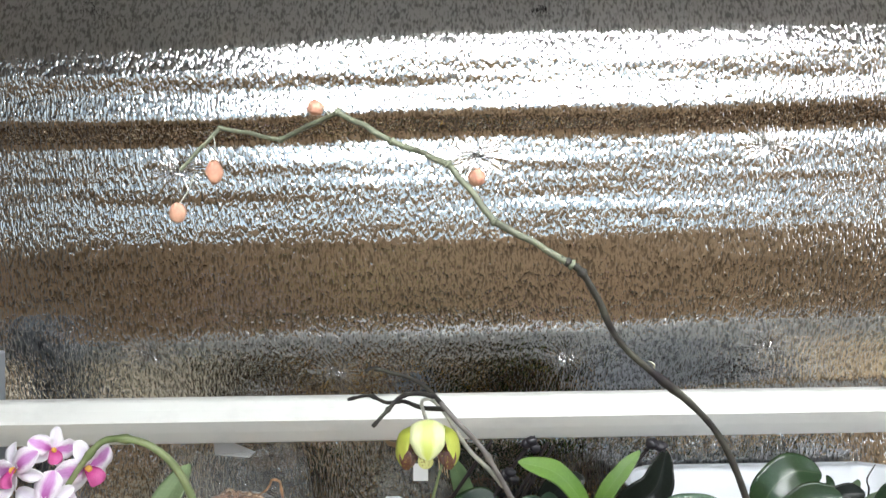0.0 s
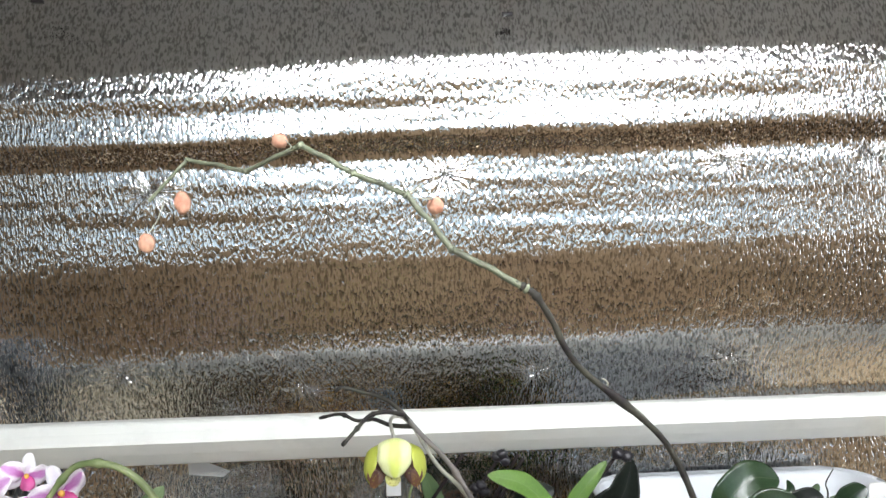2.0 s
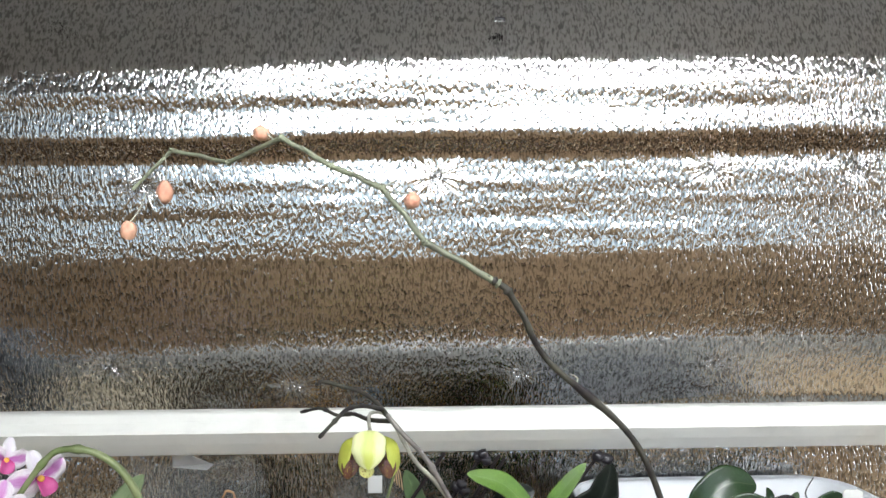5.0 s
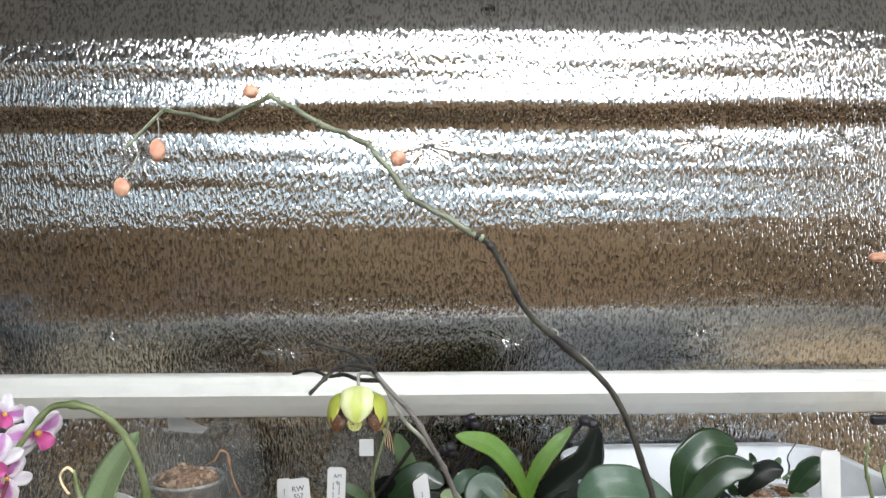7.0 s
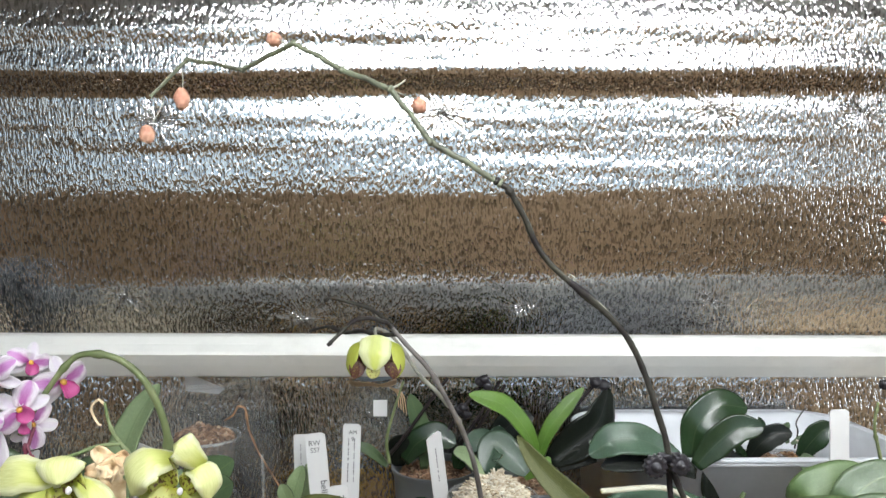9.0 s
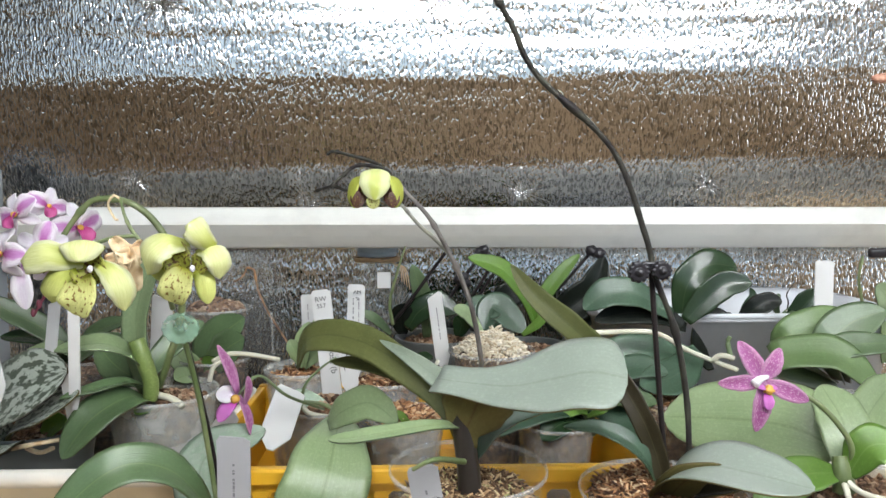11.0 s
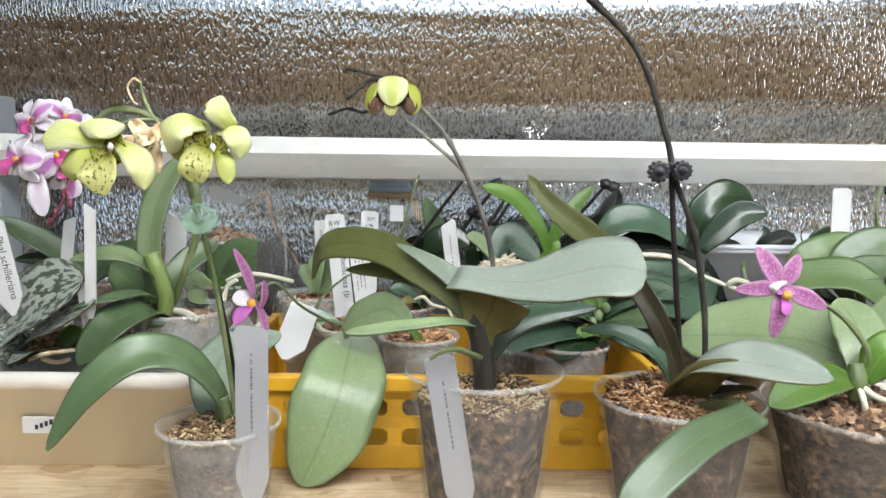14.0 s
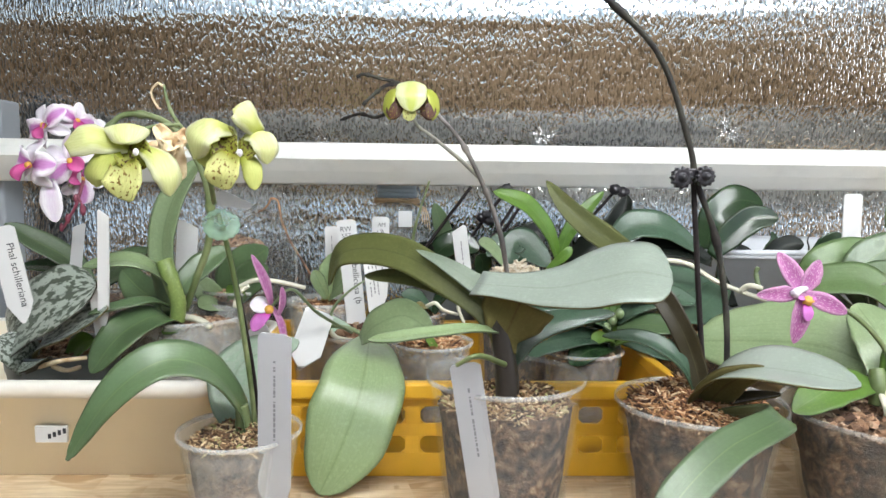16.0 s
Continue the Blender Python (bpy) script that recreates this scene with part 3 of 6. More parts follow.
def pot(parent, cx, cy, z0, z1, r, chips=CHIP_BARK, plastic=None, fill=0.9, count=130, chip=0.0042, long=1.6, seed=1, taper=0.78, dome=0.004):
    """A tapered clear pot with a rolled rim and ridges, its filling, and the loose pieces on top."""
    plastic = plastic or POT_CLEAR
    h = z1 - z0
    rb = r * taper
    prof = []
    for k in range(13):
        f = k / 12
        rr = rb + (r - rb) * f
        prof.append((rr + (0.0006 if k % 4 == 2 else 0), z0 + h * 0.93 * f))
    prof += [(r + 0.0012, z1 - h * 0.05), (r + 0.0022, z1 - 0.002), (r + 0.0014, z1), (r - 0.0006, z1 - 0.0006), (r - 0.0012, z1 - h * 0.05)]
    prof += [(rb + (r - rb) * f - 0.0012, z0 + h * 0.93 * f) for f in (0.9, 0.6, 0.3, 0.02)]
    prof = [(0.001, z0 + 0.0005), (rb - 0.003, z0 + 0.0005)] + prof + [(0.001, z0 + 0.003)]
    part("pot", lathe_bm(prof, 48, (cx, cy)), plastic, parent, "thin plastic pot wall")
    rim = [(r + 0.0017, z1 - 0.0030), (r + 0.0026, z1 - 0.0024), (r + 0.0027, z1 - 0.0004), (r + 0.0020, z1 + 0.0005), (r + 0.0012, z1 - 0.0002), (r + 0.0017, z1 - 0.0030)]
    part("rim", lathe_bm(rim, 48, (cx, cy)), GREY_PLASTIC if plastic is GREY_PLASTIC else POT_RIM, parent, "rolled pale rim of the pot")
    rf = rb + (r - rb) * fill
    fprof = [(rb - 0.003, z0 + 0.004), (rb + (r - rb) * 0.5 - 0.003, z0 + h * 0.5), (rf - 0.003, z0 + h * fill), (rf * 0.6, z0 + h * fill + dome * 0.6), (0.001, z0 + h * fill + dome)]
    bm = lathe_bm([(0.001, z0 + 0.004)] + fprof, 40, (cx, cy))
    bmesh.ops.subdivide_edges(bm, edges=bm.edges, cuts=1)
    for v in bm.verts:
        d = Vector((v.co.x - cx, v.co.y - cy, 0))
        if d.length > 0.002:
            v.co -= d.normalized() * 0.0022 * (0.5 + noise.noise(v.co * 170))
    part("potting_mix", bm, SUBSTRATE, parent, "brown bark and moss potting mix")
    tagged(part("loose_mix", chips_bm(cx, cy, z0 + h * fill, rf - 0.003 - chip * 0.5 * long, int(count * (7 if long > 1.75 else 2.8)), chip * (0.22 if long > 1.75 else 0.5), long * (3.4 if long > 1.75 else 1.0), seed, dome), chips, parent, "", False), kind="stuff")


def label_tag(top, bottom, width, face=(0, -1, 0.1), lines=(), bars=0, label="white plastic plant label", seed=0, ink=None, cut=0.0, skin=None):
    """A flat stake label with a cut top; lines: (text, place along, size, across, turned) lettered on it; bars: unreadable rows."""
    top, bottom = Vector(top), Vector(bottom)
    ax = (bottom - top)
    ln_ = ax.length
    ax.normalize()
    face = Vector(face)
    nor = (face - ax * face.dot(ax)).normalized()
    side = ax.cross(nor).normalized()
    if side.x < 0:
        side = -side
    th = 0.0007
    bm = bmesh.new()
    w = width / 2
    outline = [(-w * 0.82, 0.0), (w * 0.62, cut * width), (w, 0.12 * width + cut * width), (w, ln_ * 0.8), (w * 0.2, ln_), (-w * 0.2, ln_), (-w, ln_ * 0.8), (-w, 0.12 * width)]
    ft = [bm.verts.new(top + side * x + ax * y + nor * th) for x, y in outline]
    bk = [bm.verts.new(top + side * x + ax * y - nor * th) for x, y in outline]
    bm.faces.new(ft)
    bm.faces.new(bk[::-1])
    k = len(outline)
    for i in range(k):
        bm.faces.new((ft[i], bk[i], bk[(i + 1) % k], ft[(i + 1) % k]))
    bmesh.ops.recalc_face_normals(bm, faces=bm.faces)
    thing = tagged(finish("plant_label", bm, skin or TAG_WHITE, None, "", False), label, "plant label", "plant labels")
    m = Matrix((side, -ax, nor)).transposed().to_4x4()
    for text, along, size, across, turned in lines:
        cu = bpy.data.curves.new("lettering", "FONT")
        cu.body, cu.size, cu.align_x, cu.align_y = text, size, "CENTER", "CENTER"
        tmp = bpy.data.objects.new("tmp", cu)
        me = bpy.data.meshes.new_from_object(tmp)
        bpy.data.objects.remove(tmp)
        me.materials.append(ink or INK)
        o = new("lettering", me)
        o.matrix_world = Matrix.Translation(top + ax * along + side * across + nor * (th + 0.0003)) @ m @ pose(0, 0, 0, 0, 0, -90 if turned else 0)
        o.parent = thing
        o["label"] = "printed black lettering"
    if bars:
        rnd = random.Random(seed)
        bm = bmesh.new()
        rows = bars
        for r_ in range(rows):
            x = (r_ + 0.5) / rows * 1.3 * w - 0.65 * w
            y = ln_ * 0.14
            while y < ln_ * 0.55:
                d = rnd.uniform(0.0008, 0.0030)
                c0 = top + side * x + ax * y + nor * (th + 0.0003)
                hw = 0.034 * width
                bm.faces.new([bm.verts.new(c0 + side * a + ax * b) for a, b in ((-hw, 0), (hw, 0), (hw, d), (-hw, d))])
                y += d + (rnd.uniform(0.0005, 0.0009) if rnd.random() < 0.75 else 0.0025)
        part("unreadable_print", bm, INK_SOFT, thing, "rows of dark print", False)
    return thing


def setting(name, bm, material, label, category, smooth=False):
    return tagged(finish(name, bm, material, None, "", smooth), label, category, "", "structure")


# ---------------------------------------------------------------- the shelf and its foil
BOARD = 0.0245
bm = bmesh.new()
box_bm(bm, (-1.0, 0.44, BOARD - 0.018), (1.3, 1.06, BOARD), 0.001)
setting("shelf_board", bm, OSB, "pale strand board shelf under the pots", "shelf")

bm = bmesh.new()
box_bm(bm, (-1.0, -0.22, 0.765), (1.3, 1.06, 0.783), 0.001)
setting("upper_board", bm, BOARD_UNDER, "upper shelf board lined with foil", "shelf")


FOIL_BANDS = ((0.00, 5.5), (0.210, 5.5), (0.240, 3), (0.262, -14), (0.322, -14.5), (0.340, -8.7), (0.420, -8), (0.446, -1.4), (0.476, -1.2), (0.488, -4.6), (0.494, -5.0), (0.504, -1.5), (0.511, -5.2), (0.519, -5.8), (0.530, -2.0), (0.540, -2.6), (0.557, -24), (0.566, -25), (0.581, -2.7), (0.598, -2.2), (0.607, -8.5), (0.621, -8.5), (0.634, -3), (0.652, -2.8), (0.667, 13), (0.76, 17))
FOIL_TOP, FOIL_Y = 0.77, 0.985


def foil_lean(z):
    for (z0, a), (z1, b) in zip(FOIL_BANDS, FOIL_BANDS[1:]):
        if z <= z1:
            f = (z - z0) / (z1 - z0)
            f = f * f * (3 - 2 * f)
            return a + (b - a) * max(f, 0)
    return FOIL_BANDS[-1][1]


PUCKERS = ((-0.200, 0.930, 0.524), (0.131, 0.930, 0.536), (0.458, 0.930, 0.546), (0.635, 0.930, 0.546), (-0.243, 0.975, 0.316), (-0.034, 0.975, 0.292), (0.235, 0.975, 0.303), (0.468, 0.975, 0.314))
pucker_rays(PUCKERS)
FOIL_ROWS = 270
prof, y = [], FOIL_Y
for i in range(FOIL_ROWS + 1):
    z = -0.0 + FOIL_TOP * i / FOIL_ROWS
    prof.append((y, z))
    y += math.tan(radians(foil_lean(z))) * FOIL_TOP / FOIL_ROWS
y_ref = prof[int(0.30 / FOIL_TOP * FOIL_ROWS)][0]
bm = bmesh.new()
cols = 700
grid = []
for i, (yy, z) in enumerate(prof):
    row = []
    for k in range(cols + 1):
        x = -1.0 + 2.3 * k / cols
        zs = z - 0.010 * x - 0.010 * math.sin(2.1 * x + 0.4) - 0.012 * noise.noise(Vector((x * 2.2, z * 3, 1.7)))
        j = min(max(zs / FOIL_TOP * FOIL_ROWS, 0), FOIL_ROWS - 0.001)
        a, f = int(j), j - int(j)
        yv = prof[a][0] * (1 - f) + prof[a + 1][0] * f + FOIL_Y - y_ref
        lively = 1.0 if z > 0.43 else 0.5
        yv += lively * 0.0004 * noise.noise(Vector((x * 3.2, z * 62, 9.0))) + lively * 0.00022 * noise.noise(Vector((x * 7, z * 110, 5.0)))
        yv += 0.0030 * noise.noise(Vector((x * 4, z * 9, 0.3))) + 0.00015 * noise.noise(Vector((x * 19, z * 40, 4.0)))
        for px, py, pz in PUCKERS:
            dx, dz = x - px, z - pz
            d = math.hypot(dx, dz)
            if d < 0.07:
                ang = math.atan2(dz, dx)
                yv += 0.0014 * math.exp(-d / 0.010) + 0.0003 * math.exp(-((d - 0.02) / 0.014) ** 2) * math.sin(ang * 11 + 4 * noise.noise(Vector((ang * 2, px, 0))))
        row.append(bm.verts.new((x, min(yv, 1.04), z)))
    grid.append(row)
for r0, r1 in zip(grid, grid[1:]):
    for k in range(cols):
        bm.faces.new((r0[k], r0[k + 1], r1[k + 1], r1[k]))
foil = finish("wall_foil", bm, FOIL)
tagged(foil, "silver embossed foil hung behind the plants, puckered at its fasteners", "foil lining", "", "structure")
sd = foil.modifiers.new("thickness", "SOLIDIFY")
sd.thickness, sd.offset = 0.0006, 1


def fastener(at, material, label, w=0.012):
    bm = bmesh.new()
    x, y, z = at
    box_bm(bm, (x - w / 2, y - 0.003, z - 0.002), (x + w / 2, y + 0.004, z + 0.002), 0.0008)
    tagged(finish("foil_clip", bm, material), label, "clip", "foil clips")


for p in ((0.203, 0.925, 0.708), (-0.304, 0.925, 0.728)):
    fastener(p, BLACK_CLIP, "small dark clip pinning the silver foil")

# crossbar of the shelf frame
RAIL = [(0.8770, 0.2415), (0.8745, 0.2415), (0.8715, 0.2428), (0.8590, 0.2559), (0.8485, 0.2685), (0.8505, 0.2713), (0.8570, 0.2778), (0.8575, 0.2778), (0.8585, 0.2790), (0.8640, 0.2847), (0.8680, 0.2865), (0.8800, 0.2865), (0.8840, 0.2820), (0.8840, 0.2450), (0.8800, 0.2415)]
bm = bmesh.new()
ra = [bm.verts.new((-0.99, y, z)) for y, z in RAIL]
rb_ = [bm.verts.new((1.29, y, z)) for y, z in RAIL]
for i in range(len(RAIL)):
    j = (i + 1) % len(RAIL)
    bm.faces.new((ra[i], ra[j], rb_[j], rb_[i]))
bm.faces.new(ra)
bm.faces.new(rb_[::-1])
bmesh.ops.recalc_face_normals(bm, faces=bm.faces)
setting("rail", bm, WHITE_PLASTIC, "glossy white plastic crossbar in front of the foil", "rail")

# left post of the shelf frame, seen below and above the crossbar
bm = bmesh.new()
box_bm(bm, (-0.425, 0.89, BOARD), (-0.375, 0.93, 0.33), 0.003)
for k in range(10):
    box_bm(bm, (-0.415, 0.886, 0.032 + 0.03 * k), (-0.385, 0.8905, 0.050 + 0.03 * k), 0.001)
setting("shelf_post", bm, POST_GREY, "grey plastic shelf post with square recesses", "post")

# lamps under the upper board
for yl in (-0.06, 0.16):
    lamp = root("tube_lamp", (0.28, yl, 0.74), "white twin-ended tube lamp under the upper board", "lamp", "tube lamps")
    bm = bmesh.new()
    box_bm(bm, (-0.27, yl - 0.022, 0.742), (0.95, yl + 0.022, 0.7645), 0.003)
    part("housing", bm, WHITE_PLASTIC, lamp, "white lamp housing", False)
    part("tube", tube_bm(((-0.25, yl, 0.727), (0.2, yl, 0.727), (0.93, yl, 0.727)), (0.013, 0.013), 8, 16), TUBE, lamp, "glowing white tube")

# unseen room round the shelf; brown wall and openings assumed to suit the foil
ROOM = ((-2.4, 3.0), (-1.5, 1.10), (-0.95, 1.75))
(x0, x1), (y0, y1), (z0, z1) = ROOM
for name, lo, hi, m_, lab in (
        ("floor", (x0, y0, z0 - 0.05), (x1, y1, z0), ROOM_FLOOR, "brown wooden room floor"),
        ("ceiling", (x0, y0, z1), (x1, y1, z1 + 0.05), ROOM_WALL, "plain pale ceiling"),
        ("wall_back", (x0, y1, z0), (x1, y1 + 0.05, z1), ROOM_WALL, "plain wall behind the shelf")):
    bm = bmesh.new()
    box_bm(bm, lo, hi)
    setting(name, bm, m_, lab, name.split("_")[0])
bm = bmesh.new()
box_bm(bm, (x0 - 0.05, y0, z0), (x0, y1, z1))
setting("wall_west", bm, ROOM_WALL, "plain plaster wall", "wall")
# wall out of view, opening assumed for the unseen window
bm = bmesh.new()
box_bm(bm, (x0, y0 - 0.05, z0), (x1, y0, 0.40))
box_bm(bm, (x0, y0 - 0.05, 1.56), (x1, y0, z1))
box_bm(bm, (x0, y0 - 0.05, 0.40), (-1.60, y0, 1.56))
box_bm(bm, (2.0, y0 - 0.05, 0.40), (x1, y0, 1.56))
# east wall, opened only for the added side fill
bm2 = bmesh.new()
for ya, yb, za, zb in ((y0, -0.85, z0, z1), (0.25, y1, z0, z1), (-0.85, 0.25, z0, -0.1), (-0.85, 0.25, 1.2, z1)):
    box_bm(bm2, (x1, ya, za), (x1 + 0.05, yb, zb))
setting("wall_east", bm2, ROOM_WALL, "plain plaster wall with an opening added for the side fill", "wall")
setting("wall_window", bm, ROOM_WOOD, "unseen brown wooden wall with an assumed wide window opening", "wall")

# ---------------------------------------------------------------- tray, crate, tub


def open_tray(bm, lo, hi, wall, slope=0.004, rim=0.006, rim_h=0.012, r=0.022):
    """A rectangular tray: four leaning walls, a floor and a proud rim."""
    (x0, y0, z0), (x1, y1, z1) = lo, hi

    def ring(d, z):
        out = []
        for cx, cy, a0 in ((x1 - r, y1 - r, 0), (x0 + r, y1 - r, 90), (x0 + r, y0 + r, 180), (x1 - r, y0 + r, 270)):
            for k in range(7):
                a = radians(a0 + 15 * k)
                out.append(bm.verts.new((cx + (r + d) * math.cos(a), cy + (r + d) * math.sin(a), z)))
        return out
    seq = [ring(-slope, z0), ring(0, z1 - rim_h), ring(rim, z1 - rim_h), ring(rim + 0.001, z1 - 0.003), ring(rim - 0.002, z1), ring(0.0, z1), ring(-wall, z1 - 0.002), ring(-wall - slope, z0 + 0.004)]
    for a, b in zip(seq, seq[1:]):
        n = len(a)
        for k in range(n):
            bm.faces.new((a[k], a[(k + 1) % n], b[(k + 1) % n], b[k]))
    bm.faces.new(seq[0][::-1])
    bm.faces.new(seq[-1])
    bmesh.ops.recalc_face_normals(bm, faces=bm.faces)


bm = bmesh.new()
open_tray(bm, (-0.62, 0.612, BOARD + 0.0006), (-0.068, 0.84, 0.0985), 0.003)
for f in bm.faces:
    f.material_index = 1 if f.calc_center_median().z > 0.085 and f.calc_center_median().y < 0.9 else 0
tray = tagged(finish("plant_tray", bm, [CREAM, CREAM_RIM]), "cream plastic tray with a pale rounded rim, holding pots", "tray")
bm = bmesh.new()
sx, sy, sz = (-0.187, 0.6095, 0.0585)
box_bm(bm, (sx - 0.0115, sy - 0.0006, sz - 0.0060), (sx + 0.0115, sy + 0.002, sz + 0.0060), 0)
st_ = part("price_sticker", bm, TAG_WHITE, tray, "small pale price sticker with dark scribble", False)
rnd = random.Random(5)
bm = bmesh.new()
for k in range(4):
    xx = sx - 0.002 + 0.0036 * k
    box_bm(bm, (xx, sy - 0.0012, sz - 0.003 + 0.0013 * k), (xx + 0.0022, sy - 0.0007, sz + 0.0005 + 0.0014 * k), 0)
part("unreadable_print", bm, INK, st_, "dark scribbled bars", False)


def crate(x0, x1, y0, y1, z1):
    """Yellow basket with two rows of rounded openings in its front, bars standing proud."""
    thing = root("plant_crate", ((x0 + x1) / 2, y0, BOARD + 0.0006), "yellow plastic crate with rounded openings in its sides", "crate")
    th = 0.003
    rows = ((0.0435, 0.0565), (0.0660, 0.0790))
    pitch, hole = 0.0298, 0.0184
    n = int((x1 - x0 - 0.02) / pitch)
    xs = [x0 + 0.0263 + pitch * k for k in range(n + 1)]

    def wall_with_holes(yw):
        bm = bmesh.new()
        zc = [BOARD + 0.0006]
        for a, b in rows:
            zc += [a, b]
        zc.append(z1 - 0.0126)
        for i in range(0, len(zc) - 1):
            if i % 2 == 0:
                box_bm(bm, (x0, yw, zc[i]), (x1, yw + th, zc[i + 1]), 0.0006)
            else:
                for k in range(n):
                    a = xs[k] + hole
                    b = xs[k + 1]
                    box_bm(bm, (a, yw, zc[i] - 0.0004), (b, yw + th, zc[i + 1] + 0.0004), 0.0006)
                box_bm(bm, (x0, yw, zc[i] - 0.0004), (xs[0], yw + th, zc[i + 1] + 0.0004), 0.0006)
                box_bm(bm, (xs[n] , yw, zc[i] - 0.0004), (x1, yw + th, zc[i + 1] + 0.0004), 0.0006)
                # rounded corners of the openings
                for k in range(n):
                    for xx, s in ((xs[k], 1), (xs[k] + hole, -1)):
                        for zz, t in ((zc[i], 1), (zc[i + 1], -1)):
                            c = 0.0034
                            p0 = [(xx, zz), (xx + s * c, zz), (xx + s * c * 0.45, zz + t * c * 0.45), (xx, zz + t * c)]
                            f = [bm.verts.new((px, yw + 0.0003, pz)) for px, pz in p0]
                            g = [bm.verts.new((px, yw + th - 0.0003, pz)) for px, pz in p0]
                            bm.faces.new(f)
                            bm.faces.new(g[::-1])
                            for q in range(4):
                                bm.faces.new((f[q], g[q], g[(q + 1) % 4], f[(q + 1) % 4]))
        bmesh.ops.recalc_face_normals(bm, faces=bm.faces)
        return bm
    part("front_panel", wall_with_holes(y0), YELLOW, thing, "", False)
    bm = bmesh.new()
    box_bm(bm, (x0, y1 - th, BOARD + 0.0006), (x1, y1, z1 - 0.0126), 0.0006)
    part("back_panel", bm, YELLOW, thing, "", False)
    for xx in (x0, x1 - th):
        bm = bmesh.new()
        box_bm(bm, (xx, y0 + th, BOARD + 0.0006), (xx + th, y1 - th, z1 - 0.0126), 0.0006)
        part("side_panel", bm, YELLOW, thing, "", False)
    bm = bmesh.new()
    for lo, hi in (((x0 - 0.004, y0 - 0.006, z1 - 0.0126), (x1 + 0.004, y0 + 0.004, z1)), ((x0 - 0.004, y1 - 0.004, z1 - 0.0126), (x1 + 0.004, y1 + 0.006, z1)), ((x0 - 0.004, y0 + 0.004, z1 - 0.013), (x0 + 0.004, y1 - 0.004, z1 - 0.001)), ((x1 - 0.004, y0 + 0.004, z1 - 0.013), (x1 + 0.004, y1 - 0.004, z1 - 0.001))):
        box_bm(bm, lo, hi, 0.002)
    part("rim", bm, YELLOW, thing, "proud yellow rim", False)
    bm = bmesh.new()
    box_bm(bm, (x0 + th, y0 + th, BOARD + 0.0006), (x1 - th, y1 - th, BOARD + 0.003), 0)
    part("floor_panel", bm, YELLOW, thing, "", False)


crate(-0.0618, 0.2816, 0.612, 0.842, 0.0985)

bm = bmesh.new()
open_tray(bm, (0.392, 0.655, BOARD + 0.0006), (0.72, 0.768, 0.085), 0.003)
tagged(finish("plant_tray", bm, CREAM_RIM), "off-white plastic tray holding green-leaved orchids", "tray")

# white tub at the back
tb = bmesh.new()
open_tray(tb, (0.288, 0.785, BOARD + 0.0006), (0.597, 0.968, 0.182), 0.002, 0.012, 0.004, 0.008, 0.048)
tub = root("plant_tub", (0.43, 0.92, BOARD + 0.0006), "white plastic tub with a rolled rim holding seedlings", "tub")
part("tub_body", tb, WHITE_TUB, tub)
loop = [(cx + 0.052 * math.cos(radians(a)), cy + 0.052 * math.sin(radians(a)), 0.1805) for cx, cy, a0 in ((0.549, 0.920, 0), (0.336, 0.920, 90), (0.336, 0.833, 180), (0.549, 0.833, 270)) for a in range(a0, a0 + 91, 15)]
loop.append(loop[0])
part("tub_rim", tube_bm(loop, (0.0028, 0.0028), 84, 8), WHITE_TUB, tub, "rolled rim of the tub")

# ---------------------------------------------------------------- pieces of flowers


def petal(parent, c, d, length, width, face, material, under=None, name="petal", curl=0.25, **kw):
    """A petal from c along d, bending back or forth along its face."""
    c, d, face = Vector(c), Vector(d).normalized(), Vector(face).normalized()
    pts = [c, c + d * length * 0.45 + face * curl * length * 0.12, c + d * length * 0.97 - face * curl * length * 0.25]
    kw.setdefault("thick", 0.0007)
    kw.setdefault("n", 10)
    kw.setdefault("across", 6)
    return part(name, blade_bm(pts, width, face, **kw), [material, under or material], parent)


def ball_bm(c, r, squash=(1, 1, 1), seg=14, rough=0.0):
    bm = bmesh.new()
    bmesh.ops.create_uvsphere(bm, u_segments=seg, v_segments=seg // 2 + 2, radius=1)
    for v in bm.verts:
        k = 1 + rough * noise.noise(v.co * 2.3 + Vector(c) * 50)
        v.co = Vector(c) + Vector((v.co[i] * r * squash[i] * k for i in range(3)))
    return bm


